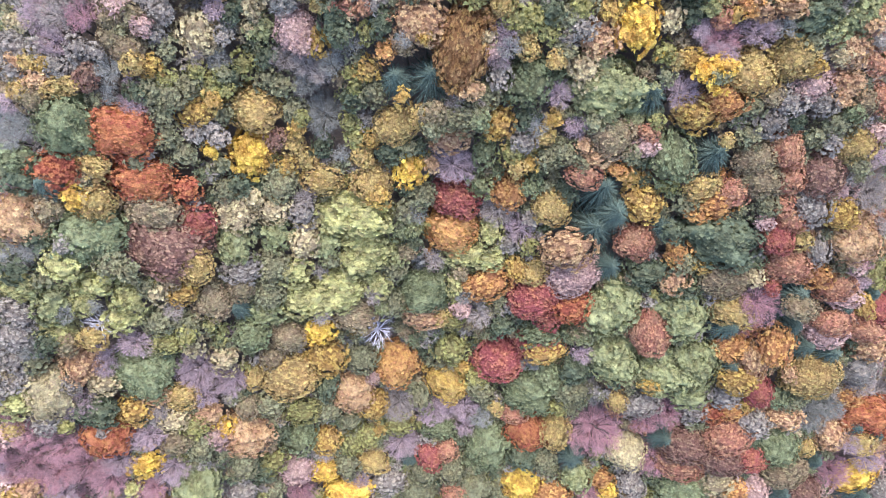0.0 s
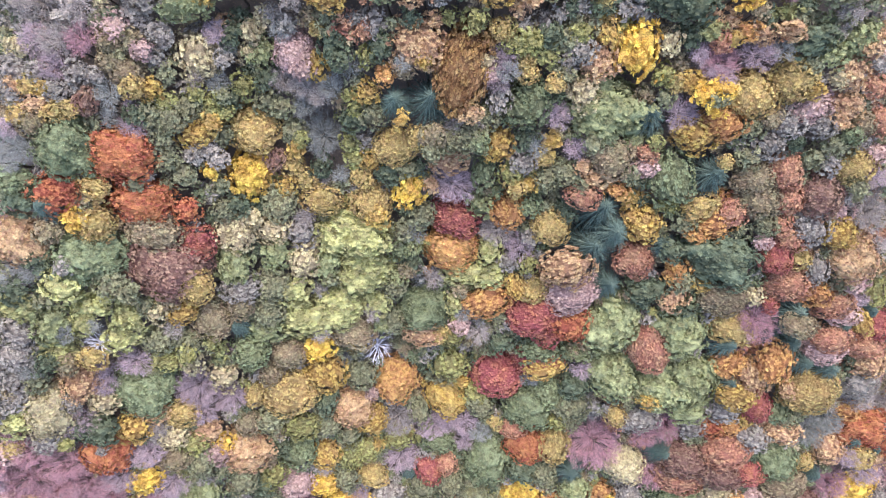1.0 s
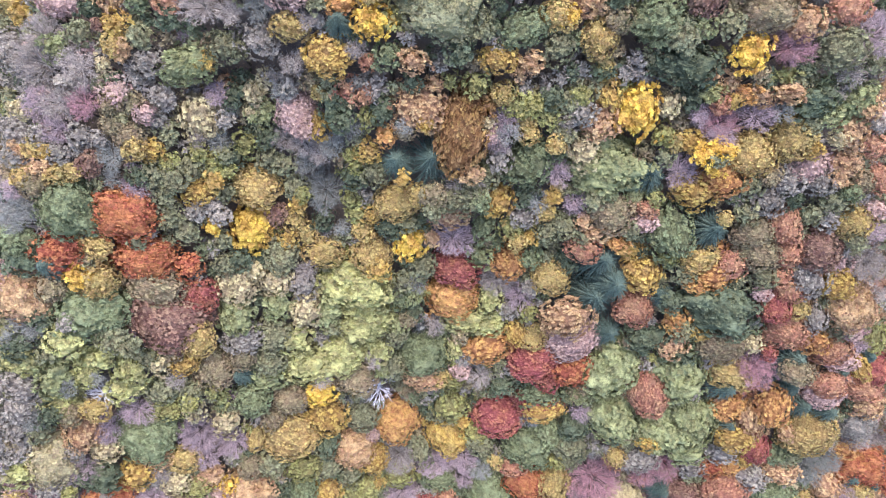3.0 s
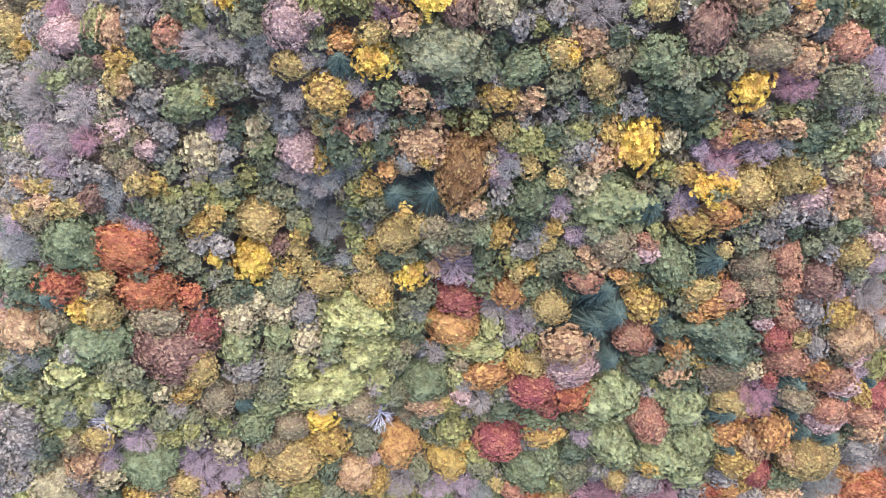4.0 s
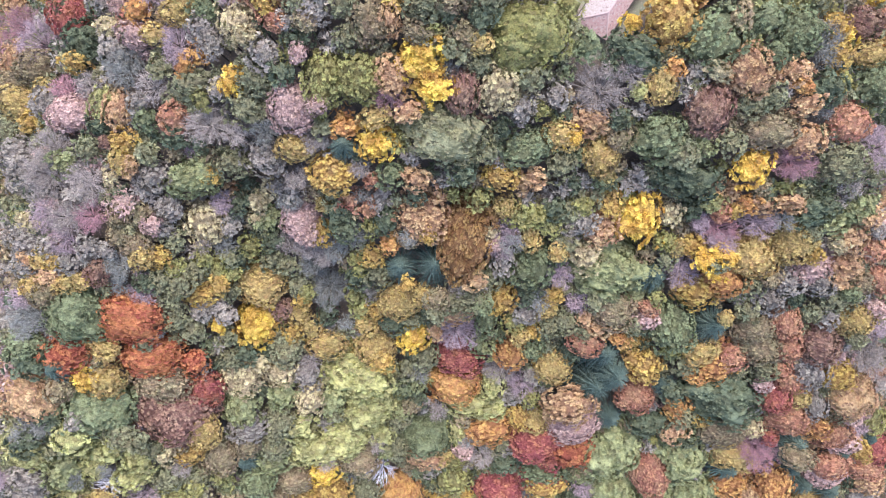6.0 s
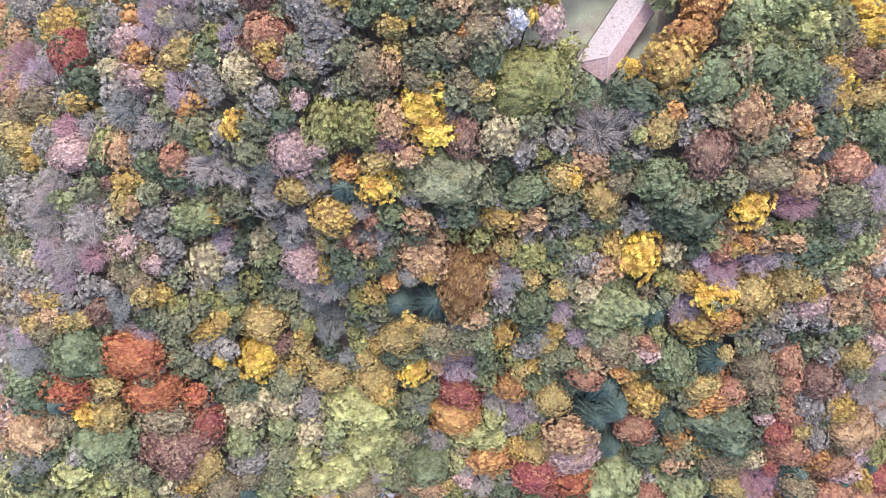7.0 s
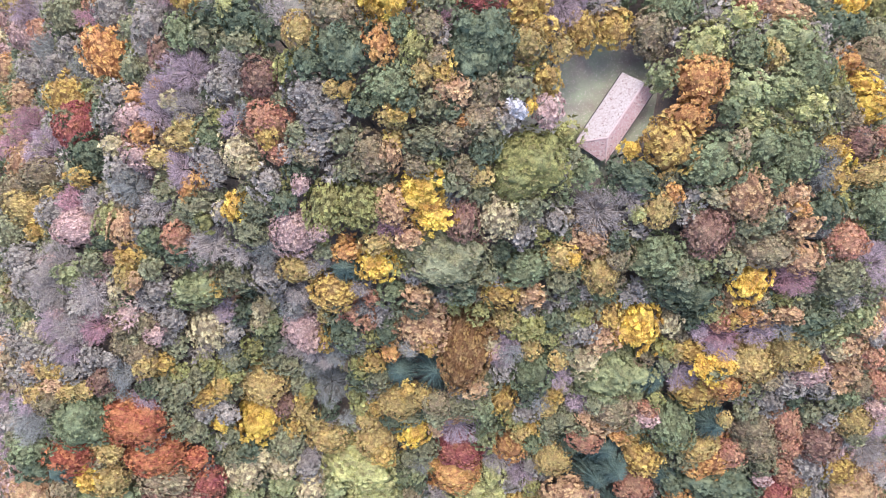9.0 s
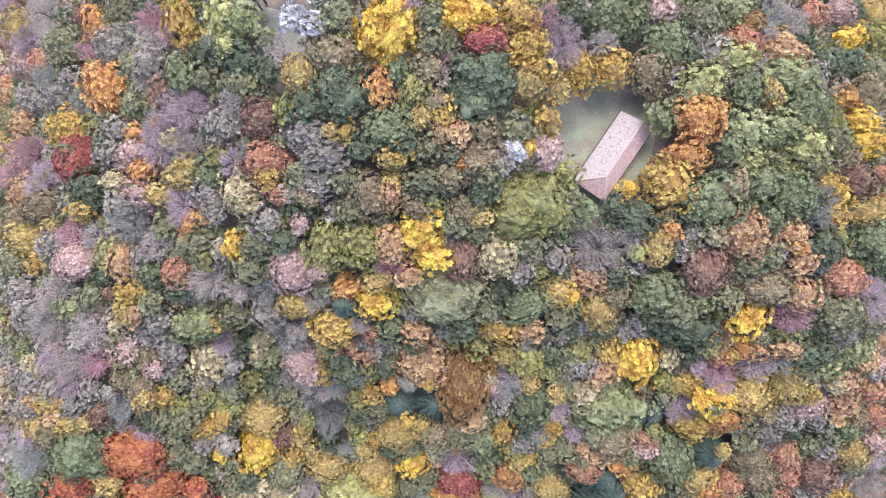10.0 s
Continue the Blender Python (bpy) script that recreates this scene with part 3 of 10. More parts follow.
def plant(code, places):
    """Trees of one kind: east, north, the crown's two radii, height of the crown's middle over the ground."""
    style, name, label, category = KINDS[code]
    for x, y, rx, ry, h in places:
        r = math.sqrt(rx * ry)
        size = min(range(len(SIZES)), key=lambda i: abs(math.log(r / SIZES[i])))
        base = ground_height(x, y) - 0.4
        long = max(rx, ry) / min(rx, ry)
        words = ("small " if r < 2.2 else "large " if r > 4.5 else "") + label 
        tree = tagged(new(name), words, category, group=name.replace("_", " ") + "s on the hillside")
        round_crown = long < 1.12
        tree.matrix_world = pose(x, y, base, 0, 0, dice.uniform(0, 360) if round_crown else dice.choice((0, 180)) + dice.uniform(-22, 22))
        crown = new("crown", dice.choice(CROWNS[style][size]))
        crown.parent, crown.location = tree, (0, 0, h + 0.4)
        crown.scale = (rx / SIZES[size], ry / SIZES[size], r / SIZES[size] * dice.uniform(0.92, 1.12))
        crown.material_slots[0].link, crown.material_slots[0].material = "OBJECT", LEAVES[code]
        trunk = new("trunk", dice.choice(TRUNKS))
        trunk.parent = tree
        trunk.scale = (0.5 + r * 0.16, 0.5 + r * 0.16, (h + 0.4 * r) / 10)
        trunk.material_slots[0].link, trunk.material_slots[0].material = "OBJECT", LEAVES["Z"] if code == "Z" else BARK


def undergrowth(places):
    """The uncounted lower trees that close the wood between the others: kind, east, north, crown radius, height."""
    rng = np.random.default_rng(21)
    codes = sorted({p[0] for p in places})
    verts, flats, counts, slots, at = [], [], [], [], 0
    shapes = {}
    for code, x, y, r, h in places:
        style = KINDS[code][0]
        size = 0 if r < 2.3 else 1 if r < 3.2 else 2
        kit = LOW_CROWNS["bare" if style == "bare" else "leafy"]
        me = kit[size][rng.integers(3)]
        if me.name not in shapes:
            co = np.empty(len(me.vertices) * 3, np.float32)
            me.vertices.foreach_get("co", co)
            idx = np.empty(len(me.loops), np.int32)
            me.loops.foreach_get("vertex_index", idx)
            num = np.empty(len(me.polygons), np.int32)
            me.polygons.foreach_get("loop_total", num)
            shapes[me.name] = (co.reshape(-1, 3), idx, num)
        co, idx, num = shapes[me.name]
        a, k = rng.uniform(0, 6.283), r / LOW_SIZES[size]
        turn = np.array([[math.cos(a), -math.sin(a), 0], [math.sin(a), math.cos(a), 0], [0, 0, 1]]) * k
        base = ground_height(x, y)
        stem = np.array([(0.16 * s * math.cos(i * 1.2566), 0.16 * s * math.sin(i * 1.2566), z) for z, s in ((-0.4, 1.3), (h, 0.6)) for i in range(5)])
        v = np.vstack([co @ turn.T + np.array([0, 0, h]), stem]) + np.array([x, y, base])
        n = len(co)
        stem_faces = np.array([(n + i, n + (i + 1) % 5, n + 5 + (i + 1) % 5, n + 5 + i) for i in range(5)], np.int32)
        verts.append(v)
        flats += [idx + at, stem_faces.ravel() + at]
        counts += [num, np.full(5, 4, np.int32)]
        slots += [np.full(len(num), codes.index(code), np.int32), np.full(5, len(codes), np.int32)]
        at += len(v)
    me = raw_mesh("understorey", np.vstack(verts), (np.concatenate(flats), np.concatenate(counts)))
    me.materials.clear()
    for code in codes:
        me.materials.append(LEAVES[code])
    me.materials.append(BARK)
    me.polygons.foreach_set("material_index", np.concatenate(slots))
    return tagged(new("understorey", me), "lower grey-green and brown trees that close the wood", "woodland", kind="stuff")


# ---- the wood, kind by kind ----
plant("Y", [(-26, -76.7, 7.9, 5.8, 13.1), (25.9, -73.3, 7.1, 6.5, 12.9), (53.2, -76.1, 3.9, 3.3, 8.7), (-71.2, -57.2, 4.7, 3.6, 13.1), (-32.5, -67, 4.6, 4, 13.1), (128.6, -69.2, 7.2, 5.2, 10.5), (-53, -48, 2.9, 2.7, 14.9), (-29.3, -23, 4.3, 3.6, 10.5), (-71.6, 6.3, 2.5, 2.8, 15), (-46.8, 16.6, 1.5, 1.5, 10.2), (-40.4, 17.4, 5, 5.7, 5.9), (-6.7, 15, 3.6, 4.3, 9.6), (37, 41.3, 4.4, 5.8, 8.7), (50, 33.4, 1.8, 2.5, 13.4), (52.6, 30.5, 1.5, 1.5, 14.1), (53.3, 34.6, 2.7, 2, 13.2), (-36.1, 61.2, 2.4, 2.9, 14.5), (-12.5, 51.7, 3.6, 3.5, 15.5)])
plant("Y", [(-5.6, 64.4, 4.4, 3.8, 15.4), (-3.1, 61, 3.7, 4.1, 15.8), (21.1, 53.9, 1.7, 1.7, 14.5), (54.1, 50.7, 3.5, 4.1, 12.1), (11.5, 77.5, 0.8, 1.2, 14.9), (74.4, 87.1, 3.7, 2.7, 10.5), (74.6, 82.8, 4.1, 3, 10.7), (-10.8, 93.9, 6.1, 5.5, 13), (0.8, 96.6, 5.2, 3.9, 12.6), (76.8, 105.2, 3.7, 2.7, 13.2), (29.4, 72.4, 1.8, 1.8, 6.8), (68, 72.6, 1.5, 1.5, 12)])
plant("Q", [(-100.3, -62.5, 2.7, 2.7, 9.8), (-30.7, -56.1, 4.7, 4.9, 11.2), (-16.1, -53.7, 2.3, 2.3, 12), (-71.7, -42.4, 4.5, 3.7, 10.6), (-28.1, -30.1, 5.6, 5.8, 9.4), (-17.3, -45.3, 4.3, 4.8, 11.2), (2.9, -39.3, 6.4, 5.9, 7.6), (7, -34.3, 2.4, 2.4, 9.1), (54.7, -36.6, 3, 2.2, 18.5), (77.2, -34.1, 6, 4.3, 15.8), (83.4, -42.4, 2, 2, 14.3), (-56.1, -12.8, 3.7, 3.2, 12.1), (27.7, -27.6, 5.6, 4, 13.4), (104.1, -13.4, 2.7, 3.8, 13.4), (-13.5, 9.1, 3, 3, 12.3), (18.3, -6.2, 2.7, 3.7, 11.8), (45, 9.4, 5.1, 4.9, 10), (59.9, -4.5, 2.9, 2.1, 13.5)])
plant("Q", [(88.3, 8.3, 4.7, 4, 11.1), (-72.7, 30, 1.7, 1.7, 17.2), (-48.6, 24.1, 4.2, 3.1, 9.2), (-44.8, 25.9, 2.2, 2.2, 10.4), (-32.9, 14.7, 2.4, 2.4, 7.3), (-29.9, 22.4, 2.1, 2.1, 7.1), (-14.8, 20.5, 2.5, 2.5, 9.2), (-7.6, 26.8, 1.6, 1.6, 16.5), (11.5, 24.1, 3.7, 4.5, 10.1), (19.1, 16.9, 2.2, 2.6, 10.7), (22.4, 24.9, 2.3, 2.3, 10.9), (50.7, 26.9, 5.1, 4, 9.5), (-55.2, 31.1, 2.6, 2.6, 12.4), (-42.8, 46.7, 1.9, 1.9, 11.5), (-24, 36.8, 2.3, 3.2, 9), (-20.4, 47.2, 5, 4.1, 14), (-14.6, 32.2, 2.6, 2.8, 11), (-3.4, 36.2, 1.5, 1.5, 17)])
plant("Q", [(9.3, 47.6, 3.7, 2.9, 14.6), (30.5, 43.3, 2.4, 3, 10.6), (48.5, 36.1, 3.7, 2.7, 9.2), (54.1, 42.8, 1.3, 1.3, 11.8), (71.7, 34.7, 2.3, 1.7, 12.6), (-79.2, 55.9, 2.2, 2.1, 12.2), (-67.8, 66, 2.8, 2.1, 11.7), (-57.7, 51.8, 3.2, 2.5, 13.5), (66.5, 69, 2.9, 2.6, 12.9), (-75.3, 82.2, 4.9, 5.3, 6.8), (-29.4, 72.1, 2, 2, 16), (-16.4, 78.9, 1.3, 1.5, 16.3), (-8.2, 75.6, 2.3, 1.7, 16.9), (-2.1, 82.1, 2, 2.8, 15.6), (12.5, 89.4, 3.3, 2.7, 12.4), (14, 81.7, 2.6, 3.1, 13.8), (35.6, 73.7, 5.2, 5.2, 6), (65.3, 74.4, 2.6, 2.7, 12.3)])
plant("Q", [(-45, 96.9, 3.6, 4.9, 9), (8.7, 97.6, 4, 3.2, 11), (10.4, 92.6, 4, 3.5, 11), (19.6, 90, 2.8, 3.6, 10.7), (25.4, 92.4, 3.7, 3.8, 7.3), (-74.4, -60, 3.1, 3.1, 10.8), (-79.1, -67.3, 1.9, 1.9, 9.1), (-80.6, 81.7, 2.8, 2.8, 4.7), (110.9, 124.7, 2.7, 2.7, 10.9), (118.2, 120.1, 2.4, 2.4, 10.9), (-81.7, 55.7, 1.7, 1.7, 9.4), (30.5, 46.5, 1.8, 1.8, 9.1)])
plant("O", [(-18.3, -65.5, 5.2, 4.1, 11.9), (33.5, -53.4, 5.4, 6.1, 12.7), (106.5, -56.7, 3.3, 3.3, 15.2), (121.8, -55.4, 4.9, 3.5, 15.5), (-96, -45.7, 2.6, 2.6, 7.1), (-61.4, -39.1, 4.8, 3.5, 11.5), (-44.9, -35.3, 2.7, 3.7, 11.9), (-37.8, -34.8, 8.2, 6.8, 10.1), (16.9, -46.4, 2.3, 2.3, 12.9), (48.5, -42.1, 3.1, 3.4, 15.1), (97.1, -33, 8.3, 6, 14.7), (-73.8, -23.1, 3.6, 2.6, 13.8), (0.9, -19.1, 2.9, 2.9, 11.2), (71.9, -14.9, 6.9, 5, 10.3), (-68.3, 5.2, 4.2, 4.2, 13.7), (-51.4, -7.1, 3.7, 4, 15.1), (22.6, -6.9, 3.7, 3.7, 12.1), (24.8, 8.1, 4.7, 4.7, 9.5)])
plant("O", [(81.1, 2.3, 3, 3, 12.5), (-77.4, 25.3, 2.3, 2.3, 17.1), (-71, 25.9, 3, 2.2, 16.7), (-68, 26.4, 2.3, 1.7, 16.9), (-67, 12.9, 3.7, 2.6, 14.5), (-38.8, 26, 5.9, 5, 4.6), (-31.2, 19.2, 2.9, 2.9, 5.7), (-28.7, 16.3, 2.7, 2.7, 6.8), (-25.6, 12.2, 4.7, 3.4, 8), (-16.6, 17.2, 2.9, 2.9, 8.5), (-15.2, 12.1, 5, 4.8, 8.7), (-9.5, 23.2, 4.7, 4.3, 10.1), (-4.6, 24.5, 2.8, 2.8, 11.9), (16, 15.6, 2.2, 2.2, 12.1), (21.4, 22, 2.5, 2.5, 11), (56.7, 12.6, 4.6, 3.3, 11.1), (57.6, 21.2, 1.7, 1.7, 14.2), (85.6, 21.9, 4.4, 4.6, 11.3)])
plant("O", [(-74.8, 30.6, 2.1, 2.1, 17.4), (-58.3, 48.5, 2.7, 2.7, 14), (-57.5, 31.1, 2.6, 2.6, 14.3), (-23.2, 41.8, 1.6, 1.6, 11.7), (10.5, 42.4, 2.5, 2.5, 13.6), (15.1, 38.2, 2.3, 2.3, 12.8), (16, 36.2, 2.4, 2.4, 12.7), (21.3, 34.1, 2.1, 2.1, 14.7), (45.3, 35.8, 2, 2, 10), (61.1, 34.8, 5.1, 5.5, 8.5), (68.6, 37.4, 5.5, 5, 9.2), (-84.3, 60.6, 5.5, 4, 9.7), (-50.1, 69.1, 2.6, 1.9, 12.1), (-26.5, 50.9, 3.7, 2.8, 14.9), (-12.3, 55.9, 3.2, 2.3, 16.1), (4.4, 67, 2, 2, 16), (19, 54.3, 3.5, 2.8, 13), (26.8, 51.7, 3.8, 3.4, 12)])
plant("O", [(35.4, 62.9, 3, 3.7, 7.9), (-45.4, 72.3, 3.4, 2.5, 11.6), (-44.1, 74.3, 2.7, 2, 11.6), (-23.2, 87.2, 3.3, 3.1, 13.9), (-18.7, 78.8, 1.3, 1.3, 16.2), (-9.6, 75.2, 2.9, 2.1, 15.9), (-5, 81.2, 2.1, 2.1, 16), (10.4, 86.9, 3.3, 3.3, 13.1), (16.4, 86.8, 2, 2, 13.4), (53.4, 89.5, 2.2, 3, 11.1), (73.9, 70.5, 3.8, 2.7, 12.6), (-98.7, 108, 3.9, 3.8, 30.8), (116.1, 130, 4.6, 4.6, 11.1), (-109.6, 86.4, 3.1, 3.1, 11.6), (-111.4, 83.3, 3.1, 3.1, 10.9), (-92.1, 69.4, 2.1, 2.1, 8), (-77.3, 62.8, 2.4, 2.4, 9.9), (28.9, 48.8, 2, 2, 9.7)])
plant("X", [(55.5, -59.4, 5.8, 6.2, 11.3), (83.8, -68.6, 6.3, 4.6, 13.6), (-87.5, -36, 6.2, 6.8, 6.3), (-76.3, -34.9, 4, 2.9, 9.3), (-63.2, -45, 4, 3.4, 13), (-60.8, -12.7, 3, 3, 12.1), (-56.8, -26, 2.9, 2.9, 11), (-50.5, -29.4, 4.5, 3.8, 10.4), (-44.1, 4.7, 5, 4.7, 9), (-40, 7.9, 2, 2, 9.8), (-36, 6, 4.2, 4, 8.6), (-30.5, -0.8, 4.2, 5.1, 9.8), (73.7, -6.8, 3, 2.7, 12.4), (-78.5, 37.8, 1.5, 1.5, 16.2), (-75.8, 36.4, 1.1, 1.1, 17.1), (-46.7, 38.4, 5.6, 5, 6.7), (-37.1, 39.2, 1.7, 1.7, 7.2), (-36.1, 42.3, 2.8, 2.8, 7.4)])
plant("X", [(8.3, 37.4, 1.6, 1.6, 14.2), (27.5, 34, 4, 3.8, 10.1), (42.6, 42.6, 2.4, 3.3, 9.8), (76, 36.9, 1.9, 1.9, 12.1), (-34.7, 69.9, 3.7, 3.3, 13.6), (-32.9, 67.4, 2.7, 2.3, 14.6), (8.2, 60.9, 4.5, 4.5, 14.3), (44.6, 65.3, 2.5, 1.8, 13.5), (-59.8, 71.6, 2, 2, 11.2), (-47.3, 78.3, 1.7, 1.7, 12), (-39, 60.4, 1.4, 1.4, 13.8)])
plant("J", [(-76.7, -65.1, 2.3, 2.3, 14.3), (-93.7, -39, 4.8, 3.5, 6.7), (-86, -11.7, 4.9, 3.7, 10.9), (-82.9, -21.8, 6.2, 4.5, 7.8), (-75.5, -15.2, 3, 3.5, 10.8), (-72.2, -11.1, 5, 3.6, 11.2), (-69.4, -18.9, 4.5, 3.7, 10.4), (-66.9, -13.9, 4.9, 4.5, 10.8), (-31.5, -14.9, 6.5, 5.3, 10), (-23.3, -12, 6.8, 5.6, 10.2), (-14.4, -10.4, 3.9, 3.6, 12.1), (3.7, -10.5, 2.3, 3.2, 11.4), (-77, -6.6, 4.9, 4.4, 12.1), (-32.8, -8, 4.3, 3.6, 11.9), (-19, 5.1, 9.4, 6.9, 8.3), (-17, -3, 6.9, 5.7, 10.4), (6.1, -3.3, 5.7, 4.1, 9.2), (11.4, 1.9, 3.4, 3.8, 9.6)])
plant("J", [(12.6, -3.9, 4.5, 3.3, 10.4), (49.5, 44.1, 2.8, 2, 10.5), (-61.5, 58.6, 2.3, 3.2, 12.4), (31.5, 62, 2, 1.9, 7.5), (49, 77.6, 3.1, 2.3, 12.4), (59.5, 80.8, 3.9, 3.4, 12), (-38.5, 97.8, 2.5, 3.5, 9.2), (-36.4, 98.1, 1.6, 1.6, 10.5), (-36.3, 92.8, 1.4, 1.4, 11.8), (41.6, 90.2, 4.4, 3.9, 8), (47.7, 95.5, 4.1, 2.9, 9.6), (-81.5, 39.3, 1.5, 1.5, 12.2)])
plant("G", [(-44, -61, 4.5, 3.8, 15.2), (-23.3, -57.3, 4.6, 4.6, 11.9), (-19.3, -55.3, 4.3, 4.3, 11.5), (-11.2, -52.5, 5.4, 3.9, 9.8), (-85.3, -45.2, 2.3, 1.7, 10.2), (-59.5, -47.5, 4.3, 3.4, 14.1), (-35.7, -45.4, 5.6, 4.1, 12.7), (11, -37.3, 4.1, 4.1, 9.6), (33.3, -45.1, 3.1, 3.1, 13.6), (-61.7, -25, 4, 2.9, 10.7), (-56, -23, 2.3, 2.3, 14.2), (-51.4, -20.3, 2, 2, 12.9), (3.5, -19.4, 3.5, 3.5, 10.9), (3.5, -28, 5.4, 5.4, 7.5), (20.7, -1, 2.5, 2.5, 11.4), (106, -4.9, 3.4, 4.6, 10.3), (-52.7, 29.1, 2.6, 2.6, 11.6), (-45.5, 28.6, 3.2, 3.2, 8.4)])
plant("G", [(-42.3, 28, 1.7, 1.7, 9.3), (-28.9, 24.1, 1.8, 1.8, 7.6), (-18.9, 23.8, 2.6, 2.6, 7.6), (-17.9, 21, 2.9, 2.9, 7.7), (-16.8, 29.5, 1.7, 1.3, 10.5), (14.9, 18.7, 3.5, 3.5, 9.9), (43.2, 24.9, 1.7, 1.7, 11.9), (-47.6, 31.2, 2.2, 2.2, 9.6), (-43.6, 31.1, 2, 2, 8.5), (-39, 33.5, 3, 3, 6.3), (-17.7, 31.7, 1.8, 1.8, 10.5), (-14.2, 38, 2.2, 2.7, 12.1), (12.2, 41.2, 2.8, 2.8, 13), (14.4, 40, 2.3, 2.3, 13.7), (16.5, 41.2, 2.3, 2.3, 12.5), (19.4, 39.3, 2.8, 2.8, 11.7), (25.2, 43.2, 2.1, 2.1, 11.3), (42.5, 36.8, 2.7, 2.7, 9.7)])
plant("G", [(-41.8, 58.3, 1.6, 1.6, 14.3), (-20.7, 61.3, 4.3, 5.9, 14.2), (-14.7, 62, 4.9, 5.1, 14.5), (12, 68.8, 7, 6.2, 11), (15.1, 58.1, 1.6, 1.6, 14.1), (-38.2, 75.4, 1.8, 1.8, 12.9), (-26.1, 82.4, 1.8, 2.5, 14.3), (-6.3, 85.3, 2.7, 3.7, 15.1), (66.3, 86.6, 2.5, 2.5, 10.9), (84.6, 105.8, 2.8, 3.8, 17.9)])
plant("L", [(42.7, -70.2, 5.3, 5.3, 11.3), (-62.4, -65.3, 7.9, 7.2, 15.9), (58.7, -32.6, 8.5, 7.2, 12.7), (66.5, -38.1, 7.7, 5.6, 11.2), (-81.1, -15.9, 4.8, 4.9, 9.8), (-40.7, -18, 4.6, 3.4, 11.3), (-13.6, -17, 2.3, 2.3, 12.8), (42.7, -14.9, 7.3, 7.6, 12.5), (45.9, -29, 7.7, 7.4, 13.5), (59.4, -16.4, 7.3, 7, 12.2), (65.9, -29.8, 7.4, 7.8, 12.1), (-45.2, -2.6, 5.2, 4.7, 10.4), (-36.1, 0.3, 3.8, 3.8, 9.9), (-25.1, -1.4, 3.7, 3.5, 11), (-10.1, -4.4, 2.6, 2.6, 12.3), (-6.3, 2.9, 2.1, 2.7, 10.8), (8.6, 12.6, 3.1, 3.1, 9), (-69, 47.8, 2.3, 2.3, 15.6)])
plant("L", [(-46.8, 46.2, 5.4, 4, 10.3), (-34.3, 39.6, 3.1, 3.1, 6.5), (33.1, 31.3, 8.7, 7.5, 7.3), (74, 41.3, 3.3, 2.6, 11.2), (78.1, 43.5, 3.8, 3.6, 11.2), (79.6, 44.9, 2.4, 2.4, 12.4), (44.3, 53.8, 2.8, 2.3, 13.3), (-112.3, 89.3, 2.5, 2.5, 16.3), (34, 84.5, 2.8, 2.6, 7.6), (48.6, 82.4, 4.6, 3.8, 11), (55.2, 83.5, 3.8, 3, 11.7), (-34, 97.1, 3.2, 3.4, 9.2), (28.8, 101.7, 2.5, 3.4, 7.9), (47.6, 104, 3.3, 2.8, 10.3), (57, 93.2, 5.4, 3.9, 10.1), (40, 26.2, 2.2, 2.2, 9.1), (36.4, -22.7, 4.3, 4.3, 12.9)])
plant("T", [(74.2, -72, 8.6, 6.2, 11.6), (-37.3, -54.4, 5.3, 5.7, 11.6), (1.4, -53.6, 5.1, 3.7, 11.3), (15.2, -58.1, 7.3, 8.4, 12.8), (96, -55.2, 6.4, 6, 15.3), (-68.5, -32.1, 7.9, 6.8, 7.8), (25.7, -40.7, 8.3, 7.3, 10.2), (30.3, -35.9, 5.4, 5.4, 10.9), (91, -38.8, 4, 4, 13.9), (-44.6, -23, 4.8, 4.2, 10.9), (-43.4, -24.4, 4.2, 3.3, 13.4), (-3.9, -12.1, 7.3, 5.9, 9.7), (26.2, -22.5, 6.7, 4.9, 11.3), (-71.4, -0.9, 8.4, 6.8, 11.5), (-9.2, 1.6, 2.6, 2.6, 11.4), (-81.5, 12.9, 4.8, 4, 14.5), (-71.2, 20.3, 6.6, 5.9, 14.4), (7.4, 22.9, 2.6, 2.6, 18)])
plant("T", [(8.9, 18.8, 2.9, 4, 9.7), (19.5, 12.1, 2.8, 2.8, 9.9), (48.4, 18.9, 5.3, 6.6, 9.7), (82.1, 27.2, 2.5, 2.5, 13), (-10.3, 47.1, 3.1, 2.6, 15.3), (16.8, 32, 5.5, 5.3, 10.2), (-53.3, 55.7, 2.7, 2.7, 12.9), (13.3, 52.5, 5.1, 3.8, 13.3), (21.9, 68.3, 3.1, 2.9, 7.1), (36.8, 55.1, 6, 5.1, 11.3), (53.8, 68.4, 2.3, 2.5, 14), (75.3, 65.5, 4.5, 4.9, 12.5), (-45.5, 89.1, 2.8, 3.6, 10), (-40.2, 72.6, 2.9, 2.9, 12.3), (-10, 79.7, 5, 4.1, 14.6), (-8.5, 87.5, 2.4, 2.6, 15.3), (43.1, 70.9, 5.8, 5.3, 8.3), (45.2, 79.1, 2.5, 2.5, 10.1)])
plant("T", [(49, 89.5, 3.6, 3.8, 10.3), (51.3, 74, 3.8, 4.2, 12.6), (57.6, 72.1, 4.7, 4.7, 12.5), (60.6, 87.4, 5, 4.6, 10.7), (25.9, 100.5, 5.8, 4.8, 4.9), (34.9, 97.2, 4.4, 4.6, 6.4)])
